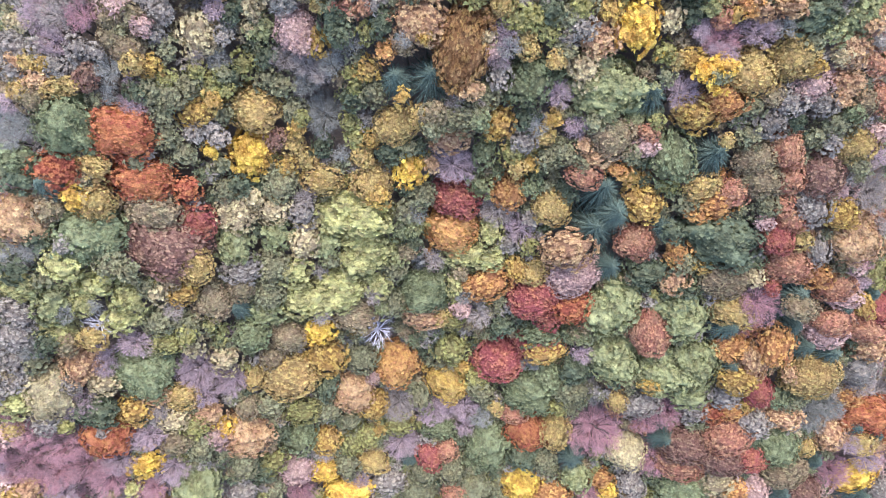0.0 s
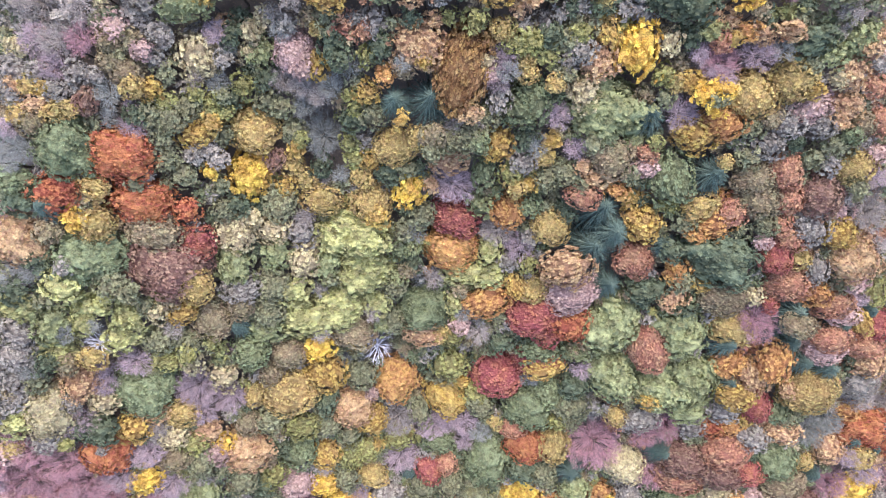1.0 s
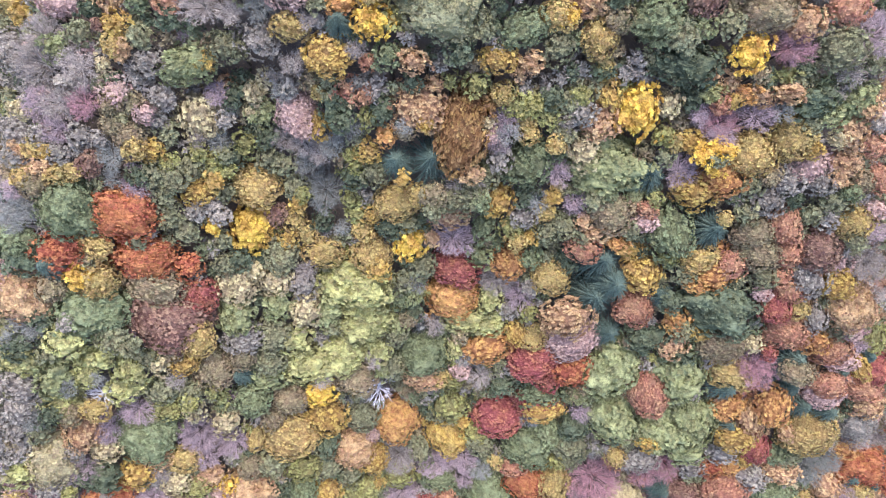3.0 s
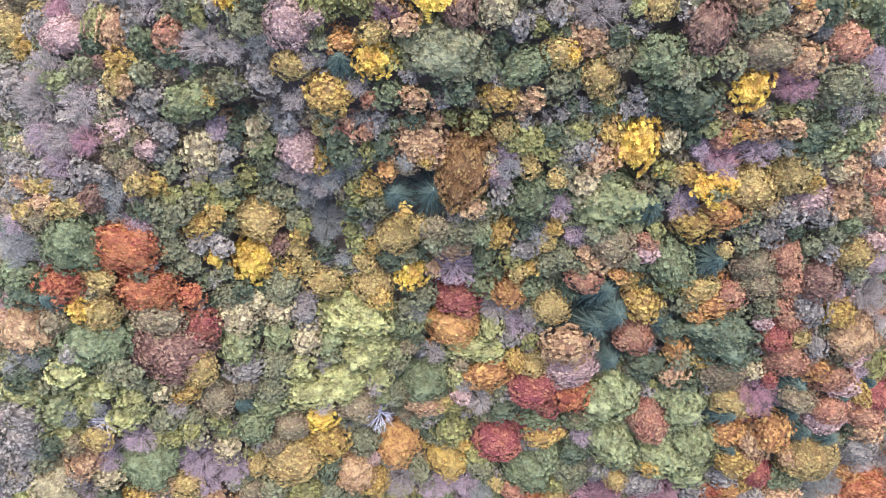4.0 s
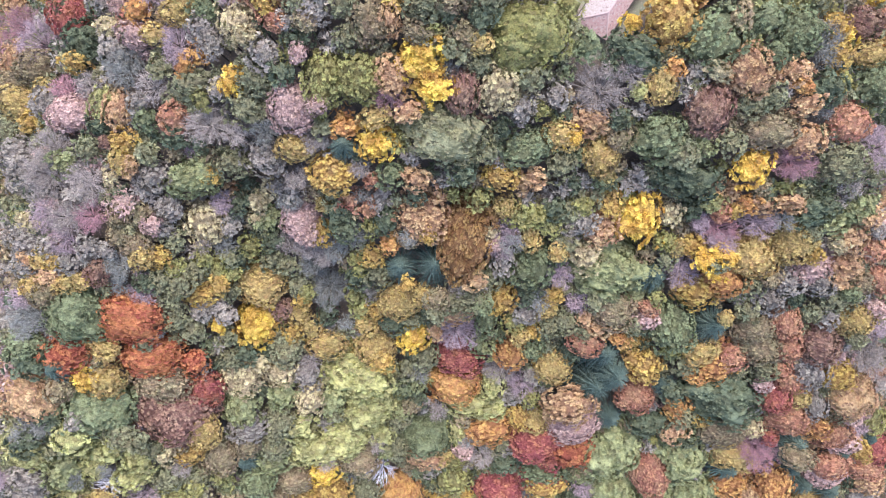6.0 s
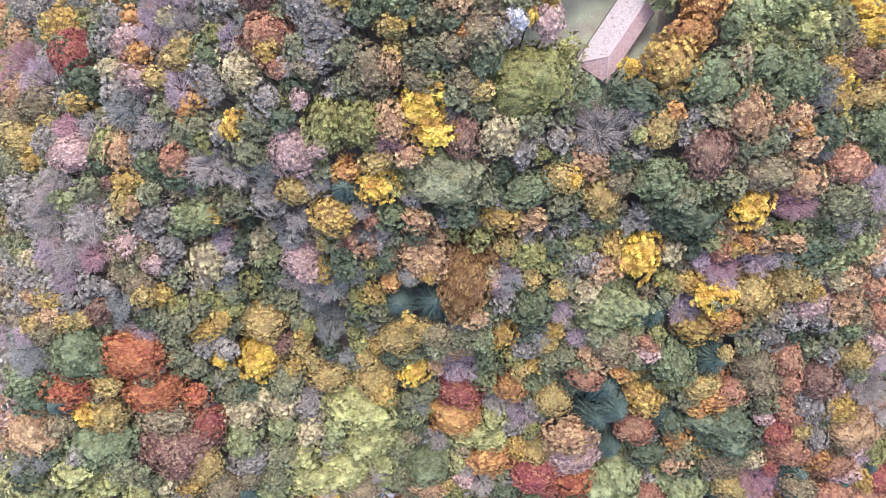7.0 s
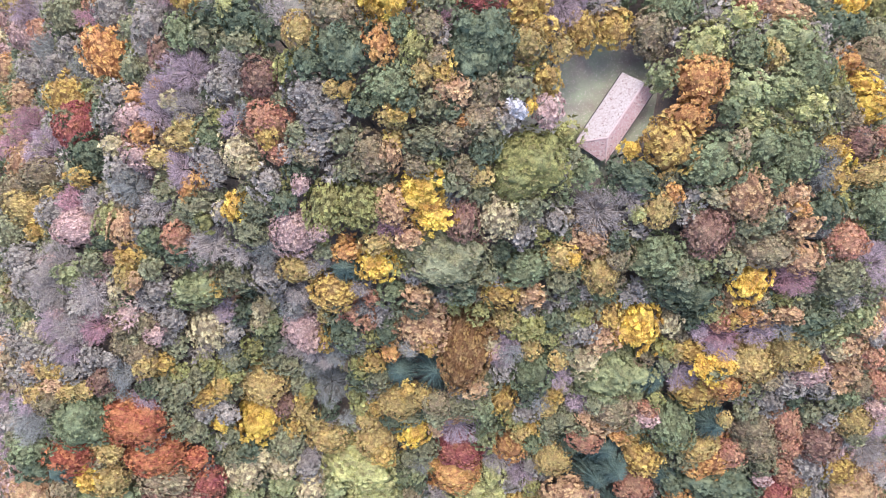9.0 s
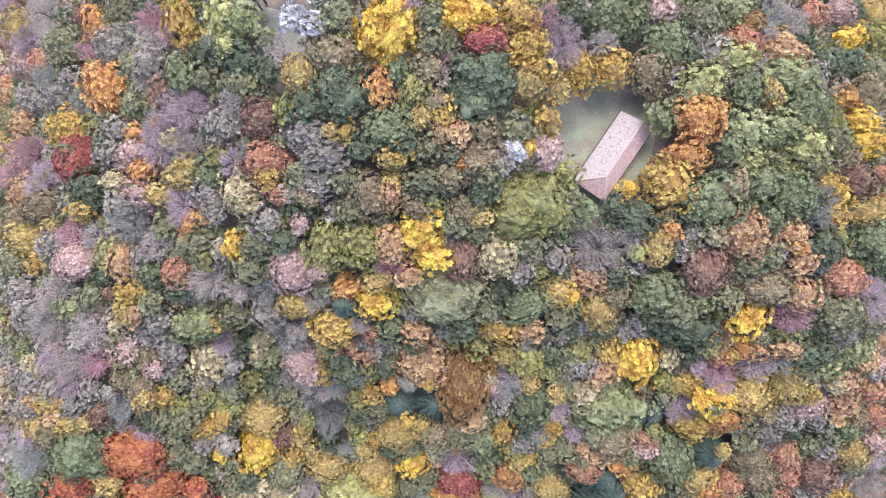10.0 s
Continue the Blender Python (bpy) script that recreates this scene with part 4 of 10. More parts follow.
plant("M", [(-5, -75.3, 6.1, 6.1, 15.6), (11.4, -74.7, 7.3, 7.3, 15.2), (-59, -52.8, 4.4, 4.4, 15.3), (-50.6, -60.5, 4.3, 4.3, 16.3), (-26, -65.9, 4.4, 4.4, 12.6), (-3, -68.3, 5.2, 5.2, 14.8), (5, -67.9, 4.9, 4.9, 15.7), (31.4, -63.3, 4.4, 4.4, 13.9), (-42.8, -42.7, 4.8, 3.5, 13.5), (-29.6, -45.5, 4.4, 4.4, 11.9), (-23.2, -49.7, 3.8, 3.8, 11.9), (-19.7, -31, 4.6, 4.8, 8.7), (-4.4, -43.2, 3.5, 4.6, 9.5), (11.9, -40.8, 4.5, 3.5, 11.3), (36.6, -39.8, 5.5, 5.5, 12.3), (95.2, -40.2, 3.7, 3.7, 14.5), (-87.6, -29, 2.8, 2.8, 8.3), (-62.8, -11.5, 2.7, 2.7, 12.4)])
plant("M", [(-61.8, -19.4, 3.9, 3.9, 11.3), (-56.6, -20.3, 3.7, 3.7, 11.7), (-39.3, -13.4, 4.3, 4.3, 11.4), (-11.2, -15.6, 3.7, 3.7, 11.4), (-80.6, -9.9, 2.3, 2.3, 12.7), (-66.9, -6.5, 3.4, 3.4, 15.3), (-63.9, -8.4, 2.9, 2.9, 16.1), (-45.4, 9.2, 2.6, 2.6, 10.3), (-37.4, -7, 4.8, 4.8, 10.9), (-24.5, -5.2, 2.6, 2.6, 11.9), (-10.1, -7.1, 3.2, 3.2, 12.2), (-8.4, 6.3, 3.1, 3.1, 10.3), (-4.2, 9.7, 3.6, 3.6, 9.5), (53.8, 9.2, 3, 3, 11.9), (56.2, -4, 2.9, 2.9, 14.1), (70.8, 9.4, 3.3, 3.3, 12.3), (-59.7, 13.8, 1.6, 1.6, 14.2), (-55.3, 26.7, 3.6, 3.6, 12.2)])
plant("M", [(-54.2, 22.5, 2.4, 2.4, 12.4), (-54.1, 18.8, 3, 3, 11.7), (-51.7, 15.9, 3.3, 3.3, 10.7), (-51.7, 25.7, 3.2, 3.2, 12.7), (-49.4, 28.8, 3.2, 3.2, 10), (-45.3, 14.4, 2.3, 2.3, 9.7), (-44, 24, 2.5, 2.5, 8.1), (-34.9, 11.5, 4.6, 4.6, 7.1), (-30.6, 25.7, 3.4, 3.4, 5.1), (-13.7, 28.9, 3.2, 3.2, 10.4), (-7, 19, 2.1, 2.1, 11.3), (-1.7, 21.2, 2.6, 2.6, 18.4), (1.7, 23.7, 3.3, 3.3, 15.5), (5.2, 24.1, 3.8, 3.8, 15.9), (8.7, 29, 3.5, 3.5, 11.5), (22.5, 17.8, 3.2, 3.2, 10.7), (26.1, 19.1, 3.2, 3.2, 11.1), (29.7, 16.5, 2.4, 2.4, 12)])
plant("M", [(30.4, 24.3, 2.1, 2.1, 13.6), (39.8, 18.8, 2.6, 2.6, 12.1), (62.4, 28.4, 2.8, 2.8, 10.4), (63.2, 23.3, 3.1, 3.1, 10.5), (76.4, 22.6, 2.9, 2.9, 11.1), (80.2, 25.4, 4.4, 3.2, 10.9), (86.8, 17.7, 2.4, 2.4, 13.7), (-53.8, 49.7, 2.7, 2.7, 13.2), (-52.4, 34.5, 2.8, 2.8, 10.6), (-42.4, 30.9, 1.7, 1.7, 9.4), (-38.2, 48.9, 3.9, 3.2, 11.6), (-35.1, 31, 3, 3, 5.9), (-32.1, 30.3, 2.8, 2.8, 6.1), (19.8, 49.9, 3.2, 3.2, 13), (22.8, 35.9, 2.2, 2.2, 13.3), (23.4, 41.8, 3.3, 3.3, 10.6), (43.7, 32.9, 1.9, 1.9, 10.4), (52.7, 32.6, 2.5, 1.8, 13.9)])
plant("M", [(70.4, 39.5, 2.6, 2.6, 11.1), (-87.8, 56.1, 4.3, 4.3, 10.5), (-64.4, 50.1, 2.5, 2.5, 14.7), (-49.4, 63.7, 2.2, 2.2, 12.9), (-44.2, 61.2, 4.5, 3.3, 12.5), (-33.8, 57.1, 3.9, 3.6, 14.4), (-32.1, 61.5, 3.8, 3.1, 14.6), (-21.5, 54.2, 1.9, 1.9, 16), (-16.3, 67.1, 2.4, 2.4, 15.8), (-0.9, 54.3, 7.8, 5.7, 14.7), (0.7, 65.6, 2.2, 2.2, 16.6), (6.4, 50.9, 2, 2, 16.3), (13, 62.8, 2.7, 2.7, 15.1), (41.2, 52.6, 3.8, 3.8, 12.9), (49.6, 54.1, 2.7, 2.7, 13.3), (50.9, 60.1, 3.3, 2.4, 13.8), (54.6, 61.8, 2.8, 2.8, 13.9), (71.5, 52.2, 5.3, 4.4, 12.4)])
plant("M", [(79.4, 50.2, 2.6, 2.6, 13.1), (-72.4, 77.1, 2, 2, 11.2), (-63.2, 82.6, 2.1, 2.1, 8.3), (-56.7, 85.1, 2.7, 2.7, 8.3), (-40.7, 88.5, 2.5, 2.5, 10.6), (-33.5, 86.7, 2.6, 2.6, 12), (-24, 72.4, 2.4, 2.4, 15.6), (-16.9, 72.2, 2.7, 2.7, 15.6), (-4.4, 71.9, 4.3, 3.1, 15.2), (-3.6, 76.8, 2.7, 2.7, 15.8), (5.7, 73.1, 2.7, 2.7, 15.3), (9.9, 80.4, 2.9, 2.7, 14.3), (61.5, 77.8, 2.4, 2.4, 12.6), (67.7, 83.1, 3.3, 3.3, 10.6), (-79.9, 100.3, 4.9, 5.2, 9.5), (-63.8, 104, 3.3, 3.3, 5.8), (-58.4, 92.8, 2.3, 2.3, 7.4), (-29.3, 93, 2.1, 2.1, 11.8)])
plant("M", [(-19.6, 94.1, 2.8, 2.8, 13.9), (-17.2, 95.6, 2.2, 2.2, 14.5), (-4.1, 95.3, 2.4, 2.4, 14.6), (-3.7, 91.6, 2.4, 2.4, 14.9), (42, 102.2, 3.7, 3.7, 9.1), (79.8, 98.7, 3.4, 3.4, 13), (-46.2, -70.8, 4.5, 4.5, 14.8), (34.3, -68.7, 4.1, 4.1, 10.4), (-36.9, 87.7, 2, 2, 10.3), (117, 123.1, 4.1, 4.1, 11.4), (4.6, 64.5, 1.8, 1.8, 15.2)])
plant("D", [(-47.3, -63.2, 4.8, 4.8, 15.4), (-41.1, -51.6, 2.7, 2.7, 14.4), (25.8, -61.4, 4.8, 4.8, 15.1), (-79.5, -41.6, 6.3, 4.6, 8.3), (-28.2, -38.4, 3.1, 4.3, 11.8), (36.7, -32.7, 4.7, 4.7, 12.7), (-82.6, -24.3, 2.5, 2.5, 12.2), (16, -20.9, 3.5, 3.5, 12.2), (58.5, -10.2, 3.6, 2.6, 13.8), (-85.1, -8.3, 3.1, 3.1, 13.4), (-81, 9.9, 3.6, 3.6, 15.6), (-79.9, -2.2, 2.8, 2.8, 13.7), (-6.2, -0.9, 2.6, 2.6, 11.2), (49.4, -6.2, 5, 3.8, 12.2), (51.1, 3, 2.6, 2.6, 15.4), (63.9, 2.1, 9.6, 7, 10.5), (-57.7, 26.4, 2.4, 2.4, 14), (-42.6, 10.6, 2.9, 2.9, 9.4)])
plant("D", [(-25.2, 19.4, 2.4, 2.9, 6.4), (-17.9, 28, 2.8, 2.8, 8.8), (-10.8, 18.4, 3.2, 3.2, 9.8), (17.4, 25.4, 2.8, 2.8, 10.8), (72, 25.6, 2.3, 2.3, 11.1), (-41.6, 31.2, 2.2, 2.2, 7.5), (-40, 41.9, 2.6, 2.6, 7.5), (-34.7, 35.2, 2.7, 2.7, 6.3), (-20.4, 40.4, 3.2, 3.7, 10.8), (-19, 37, 2.4, 2.4, 13.4), (-11.5, 39.4, 2.8, 3.5, 12.3), (2.6, 48, 2.9, 2.9, 16.2), (19.6, 42.4, 2.5, 2.5, 11.8), (43.6, 48.6, 6.2, 4.5, 10.8), (46.2, 43, 2.4, 2.4, 10.2), (70, 43.8, 4.5, 3.3, 10.7), (-66.6, 69.2, 4.3, 4.9, 9.5), (-62.5, 54.3, 2.5, 1.8, 13.7)])
plant("D", [(-48.4, 52.8, 2.2, 2.2, 13.1), (-27.4, 62.6, 2.3, 2.3, 15.6), (-24.4, 67, 2.4, 2.4, 15.5), (8.8, 55, 1.5, 1.5, 15.9), (28.7, 57.6, 2, 2, 12.1), (31, 68.3, 4.7, 3.4, 5.2), (64.8, 64, 3.6, 3.3, 13), (-63.5, 78.5, 2.1, 2.1, 9.8), (-33.5, 89.6, 3.6, 3, 11), (-28.5, 88, 2.5, 2.5, 12.9), (-22.4, 82.9, 3.2, 3.2, 14.5), (-17.3, 84.9, 4.9, 4.9, 13.9), (-14.1, 76.2, 2.1, 2.1, 16), (-7.2, 77.4, 2.1, 2.1, 16.7), (-0.3, 76.1, 1.7, 1.7, 16.3), (3.7, 86.6, 6, 5.9, 12.6), (4.3, 70.4, 2, 2, 15.9), (-55.7, 101.6, 2, 2, 8.3)])
plant("D", [(-40.4, 90.9, 2.9, 2.9, 10.1), (-35.9, 91.8, 2.8, 2.8, 10.3), (17.7, 99.4, 3, 3, 7.8), (62.3, 100.4, 2, 2, 11.8), (68.2, 97.7, 3.3, 3.3, 10.3), (74.9, 99.3, 3.4, 3.4, 11.2), (67.7, 110.9, 2.9, 2.9, 13.3), (95.6, 121.2, 3.4, 3.4, 18.5)])
plant("E", [(-52, -70.1, 4.1, 4.1, 18.7), (-13.5, -72.2, 6.8, 4.9, 13.8), (60.3, -72.8, 5, 5, 8.2), (135.6, -73.1, 4.3, 4.3, 14), (-91.9, -32.8, 3.3, 3.3, 7.1), (-88.9, -43.6, 3.4, 3.4, 8.7), (-82.1, -34.4, 3.1, 2.3, 9.3), (-78, -47.3, 1.3, 1.3, 12.9), (55.1, -42.7, 5.8, 4.2, 13.8), (70.6, -44.1, 5.2, 4.1, 12), (77.2, -39.2, 6.1, 4.4, 11.5), (87.3, -47.5, 5.5, 4.8, 13.9), (113.7, -31.2, 7.1, 5.2, 9.5), (-91.7, -28.5, 3.3, 3.3, 7.4), (-89.1, -22.2, 4.3, 4.3, 8.4), (-87.7, -17.3, 4.7, 3.4, 9.7), (-74.2, -3.2, 1.9, 1.9, 16), (-43.9, -7.9, 5.3, 3.9, 11.6)])
plant("E", [(-30, 5.2, 3.9, 3.3, 9.5), (16.2, -0.4, 2.9, 2.9, 10.7), (20.3, 5.4, 2.3, 2.3, 10.6), (81, 9.7, 4.5, 5.4, 11), (86.6, -0.1, 2.8, 3.9, 12.4), (-78.9, 29.3, 2.5, 2.5, 16.8), (-70.5, 29.8, 2.5, 2.5, 16.7), (-49.6, 20, 2.5, 2.5, 10.3), (-46.7, 21.2, 2.8, 2.8, 9), (-44.8, 19, 2.3, 2.3, 10.3), (17.1, 21.3, 3.4, 3.4, 10.3), (66.6, 25.6, 3.9, 3.6, 10), (69.5, 29.5, 3.8, 3.8, 10.2), (76.1, 29.3, 3.3, 3.3, 11.1), (80.2, 22.2, 2.9, 2.9, 11.5), (-83.1, 50, 5.2, 3.7, 11.3), (-78.3, 46.6, 4.3, 3.1, 13.9), (-78.2, 33.4, 3.4, 3.4, 16)])
plant("E", [(-73.8, 32.2, 2.5, 2.5, 16.6), (-66.2, 32.8, 2.7, 2.5, 16.1), (-63.3, 32.3, 1.7, 1.7, 15.9), (-53.7, 36.9, 2.8, 2.8, 11), (-53.5, 46, 3.2, 3.2, 12.6), (-52.5, 40.7, 3.2, 3.2, 10.6), (-41.7, 37.1, 1.9, 1.9, 8.8), (-32, 49.3, 3.8, 4, 12.9), (11, 32, 2.5, 3.4, 12.4), (23.2, 38.4, 2.4, 2.4, 11.7), (25.8, 40.3, 2.8, 2.8, 11.6), (83.1, 39.9, 1.7, 1.7, 12.9), (-75.2, 59.7, 3.3, 3.3, 11.4), (-58.9, 67.5, 3.1, 3.1, 11.4), (-54.2, 58.3, 2, 2, 13.1), (-40.8, 69.5, 3.1, 2.7, 12.6), (-39.4, 66.6, 2.5, 2.5, 13.4), (-30.3, 65.1, 3.1, 3.1, 14.8)])
plant("E", [(-25.9, 69.4, 1.8, 1.8, 15.6), (11.7, 58, 3, 3, 14.2), (17.8, 60.6, 2.3, 2.8, 12.1), (-62.4, 76.7, 2.7, 2.7, 9.4), (-60.5, 80.7, 2.7, 2.7, 8.7), (-38.2, 80.2, 2.7, 3.4, 11.7), (-36.4, 80.2, 2.6, 2.6, 12.3), (-22.3, 78.7, 4, 3.1, 14.6), (-21.3, 71.5, 4.1, 3, 14.9), (-20.3, 75.4, 4.7, 3.5, 14.7), (7.7, 75.5, 2.3, 2.3, 15), (-95.4, 92.4, 4, 4, 12.7), (-81.8, 90.1, 3.7, 3.7, 7.9), (-78.4, 93.5, 3.1, 2.8, 7.4), (-63.8, 97.2, 4.4, 4.2, 5.7), (-52.8, 92, 3.5, 3.9, 8.6), (64.5, 94.7, 2.1, 2.9, 10.6), (-33.8, -61.1, 2.4, 2.4, 10.8)])
plant("E", [(-88.3, 91.5, 3, 3, 7.4), (-83.3, 44.3, 2.9, 2.9, 10.9), (-38.5, 59.9, 1.9, 1.9, 14)])
plant("N", [(-63.6, -51.3, 4.4, 3.2, 14.6), (101.4, -64.5, 7.7, 5.6, 15.4), (-47.4, -43, 3.5, 3.5, 13.7), (-79.8, -24.6, 2.8, 2.8, 11.4), (-50.7, -15, 5.1, 4.9, 11.3), (-44.5, -11.7, 3.4, 3.4, 12.4), (-40.6, -29.8, 3.4, 3.4, 11.1), (-36.6, -24.2, 4.9, 4, 10.3), (-20.7, -18.7, 6.7, 4.9, 10.2), (85.1, -13.9, 4.3, 3.1, 17.1), (-76.9, 3.8, 3, 3.2, 14.4), (-59.5, 5, 6.7, 4.8, 10.8), (-57.8, -10, 2.7, 2.7, 12.6), (-7.2, -3, 2.3, 2.3, 12.3), (4.9, -7.4, 2.3, 2.3, 11.3), (66.8, -7.1, 7.1, 5.2, 11.6), (-75.5, 23.9, 3.2, 3.2, 16.6), (-1.8, 24.2, 2.8, 2.8, 17.4)])
plant("N", [(35.3, 22.3, 5.4, 4.7, 10.4), (66.3, 19.2, 5.3, 4, 9.7), (68.9, 14.8, 5.9, 4.8, 9.9), (84.1, 29.6, 3.3, 3, 11.8), (-60.9, 35.1, 2.1, 2.1, 14.6), (-60.7, 38.6, 2.5, 2.5, 14.2), (-58.9, 33.7, 3.5, 3.1, 13.1), (-57.1, 39.2, 2.8, 2.8, 12.6), (-7.3, 35.4, 2.1, 1.5, 13.1), (65.7, 30.1, 2.5, 2.5, 10.7), (-86.8, 63.5, 5.6, 4.1, 10), (-79.9, 67.1, 4.7, 3.4, 10.1), (-22.9, 69.3, 2, 2, 16.6), (-12.9, 69.6, 3.6, 4, 15.2), (-5.7, 68.1, 2.8, 2, 16), (1.7, 67.8, 2.6, 2.6, 15.8), (29.7, 54.3, 2.7, 2.7, 12.4), (55.4, 56.7, 5.1, 3.8, 12.7)])
plant("N", [(-4.4, 88.1, 2.4, 2.5, 15.3), (-2.9, 83.3, 1.7, 1.7, 16.1), (-0.6, 73, 2.7, 2.9, 15.7), (3.8, 75.8, 3.7, 2.7, 15.1), (4.5, 79.6, 2.7, 2.6, 15), (46.8, 73.4, 2, 2.7, 12.5), (-18.3, 90.3, 4.8, 3.5, 13.3), (31.8, 92.4, 3.7, 4.1, 6.2), (77.6, 92.9, 4.3, 4, 11.1), (69.7, 79.8, 2.6, 2.6, 11), (57.4, 47.6, 2, 2, 11.2)])
plant("P", [(-96.4, -61.8, 4.2, 3.3, 10.5), (-49.3, -51.2, 7.4, 6, 13.5), (112.5, -52.8, 4.8, 4.8, 14.8), (-66.2, -38.7, 3.9, 2.8, 11), (-55.5, -44.2, 4.7, 3.4, 13.4), (-22.7, -40.9, 6.2, 6, 10.2), (90.5, -32.3, 2.6, 2.6, 16.4), (94.9, -45.7, 5.9, 4.3, 13.9), (-80.3, -29.6, 4.9, 4.9, 7.4), (-3.9, -19, 5.4, 3.9, 10.2), (80.5, -28.4, 4, 5.6, 13.7), (113.3, -24.9, 5.6, 4.5, 11), (-83.2, 2.8, 5.7, 6.2, 12.1), (28.5, -1.6, 6.7, 4.9, 15.5), (55.1, -8, 4.2, 3.7, 13), (94.4, 2.9, 6.6, 6.1, 11.1), (-74.2, 27.3, 2.8, 2, 16.9), (-1.9, 15.9, 1.6, 2, 11.1)])
plant("P", [(1.8, 21.1, 4.7, 3.4, 10.1), (5.8, 28.1, 2.7, 2, 17.7), (29.4, 20.3, 1.8, 1.8, 12.2), (32.9, 18.1, 3.6, 2.6, 11.8), (78.5, 29.5, 1.9, 1.9, 13.1), (-77.6, 30.4, 1.6, 1.6, 17.4), (-56.5, 47.4, 1.5, 2.1, 14.9), (-5.8, 46.4, 3.1, 2.5, 15.6), (-4.8, 40, 5.9, 5, 11.8), (15.1, 47.4, 2.7, 2, 13.8), (29.9, 39, 4.3, 4.1, 9.7), (59, 44.1, 3.3, 2.4, 10.8), (64, 44.6, 3.5, 2.5, 11.2), (79, 38.7, 3.4, 4.2, 11.3), (80.1, 32.8, 4.1, 3.5, 11.3), (80.2, 42.4, 2.4, 2.4, 13.1), (-88.6, 69.6, 3.2, 4.4, 9.8), (-58.7, 57.2, 2.9, 3.9, 12.5)])
plant("P", [(-9.8, 69.7, 2.1, 3, 15.8), (-9.6, 62.1, 3.3, 3.5, 15.8), (-7, 57.1, 2.7, 2.5, 16.6), (23.9, 57, 4.2, 3, 11.5), (49.9, 65.5, 4.8, 4.5, 12.9), (58.1, 66.1, 3.2, 2.7, 13.6), (61.4, 61.2, 3.3, 2.4, 13.5), (62.9, 55.5, 3.9, 3.4, 13), (-98.7, 86, 4.9, 4.4, 11.8), (-2.1, 79.2, 1.7, 1.7, 16.3), (0.2, 79.2, 2.8, 2.7, 15.6), (-124.4, 100.2, 4.6, 4.2, 7.2), (57.4, 98.2, 5.3, 3.8, 9.8), (78.5, 77.5, 1.8, 1.8, 10.3)])
plant("K", [(93.1, -70.3, 5.2, 5.2, 16.1), (-54.6, -50.7, 3.8, 3.8, 15.1), (-39.6, -65.5, 5.5, 5.2, 12.6), (-16.9, -37.1, 1.8, 1.8, 11.3), (5.6, -16.8, 2.8, 2.8, 12.1), (97.9, -21.1, 6.1, 4.4, 11.4), (99.8, -12, 4.7, 3.4, 11.8), (31.6, -7.4, 7.5, 5.4, 11.2), (71.2, 5.5, 2.1, 2.1, 13.7), (98.5, -3.9, 2.5, 2.5, 11.7), (42.5, 20.2, 3.1, 2.3, 11.7), (89.5, 24, 2.2, 2.2, 13.1), (-55, 37.3, 2.1, 2.1, 13.6), (-28.1, 39.5, 4.1, 4.5, 7.2), (-26.5, 35.7, 2.2, 2.2, 10.7), (8.8, 35.5, 1.9, 1.9, 13.8), (73, 32.1, 4.5, 3.2, 10.6), (-68, 56.9, 5.1, 3.7, 12.3)])
plant("K", [(-53.9, 69.3, 3.3, 2.6, 11.6), (-26.1, 57.6, 4.3, 4.7, 14.5), (-24.3, 64.9, 1.6, 2, 16.6), (-21.6, 57.1, 1.7, 1.7, 18.2), (-55.6, 76.9, 2, 2, 10.6), (14.5, 77.3, 2.6, 3.1, 13.2), (-97.4, 99.8, 3.4, 3.9, 20.9), (33.7, 102.6, 3.1, 2.6, 7.6), (76.2, 111, 4.1, 3.2, 15.6), (119.9, -73.7, 4.2, 4.2, 10.7), (-124.7, 110.7, 3.5, 3.5, 11.4), (-58.3, 75.7, 2.2, 2.2, 9.4), (70.9, 111.8, 2.7, 2.7, 10.9), (89.8, 120.6, 3.2, 3.2, 11.6)])
plant("A", [(35.9, -76.7, 7, 5, 11.8), (50.2, -71.7, 5, 3.9, 8.8), (88.2, -70.8, 4.8, 4.1, 15.7), (-10.9, -33.1, 6.7, 6.5, 7.6), (80.8, -44.1, 4.1, 3, 13.4), (115.2, -41.1, 4.6, 3.3, 10), (11.6, -10.3, 6.4, 4.6, 10.9), (74.9, -25.7, 6.1, 4.4, 10.8), (84.5, -24, 4.8, 6, 14.5), (2.4, 3, 7.2, 5.9, 7.4), (55, -1.5, 3.9, 3.6, 12), (56.2, 6.8, 3.1, 2.2, 13), (59.7, 9.1, 5.2, 3.8, 10.8), (87.8, -5.9, 4.9, 3.5, 11.7), (15.2, 11.4, 4.5, 4.5, 8.4), (37.6, 15.5, 3, 2.1, 12.5), (56.6, 29.3, 5.1, 4, 9.1), (-11.1, 35.1, 2.1, 2.1, 12.4)])
plant("A", [(56, 44.2, 2.6, 1.9, 11), (-44.7, 63.7, 1.4, 1.6, 13.6), (-17.5, 54.1, 2.9, 2.1, 15.8), (59.8, 63.9, 2, 1.5, 14.1), (-64.3, 88.8, 5, 6.2, 6.1), (-55.2, 79.8, 1.6, 1.6, 10.2), (-53.1, 73.5, 2.8, 2.5, 11.1), (-11.4, 85.4, 2.6, 3.6, 15), (1.4, 74.5, 1.1, 1.1, 16.6), (38.7, 78, 4.2, 3.5, 7.2), (40.5, 84.4, 5, 4.7, 6.6), (-72.1, 104.3, 2.7, 3.8, 7.3), (71.4, 90.8, 2.9, 2.7, 10), (79.7, 106.4, 2.3, 2.3, 11), (37.2, 65.6, 1.8, 1.8, 7.2), (77.1, 73.2, 2, 2, 11)])
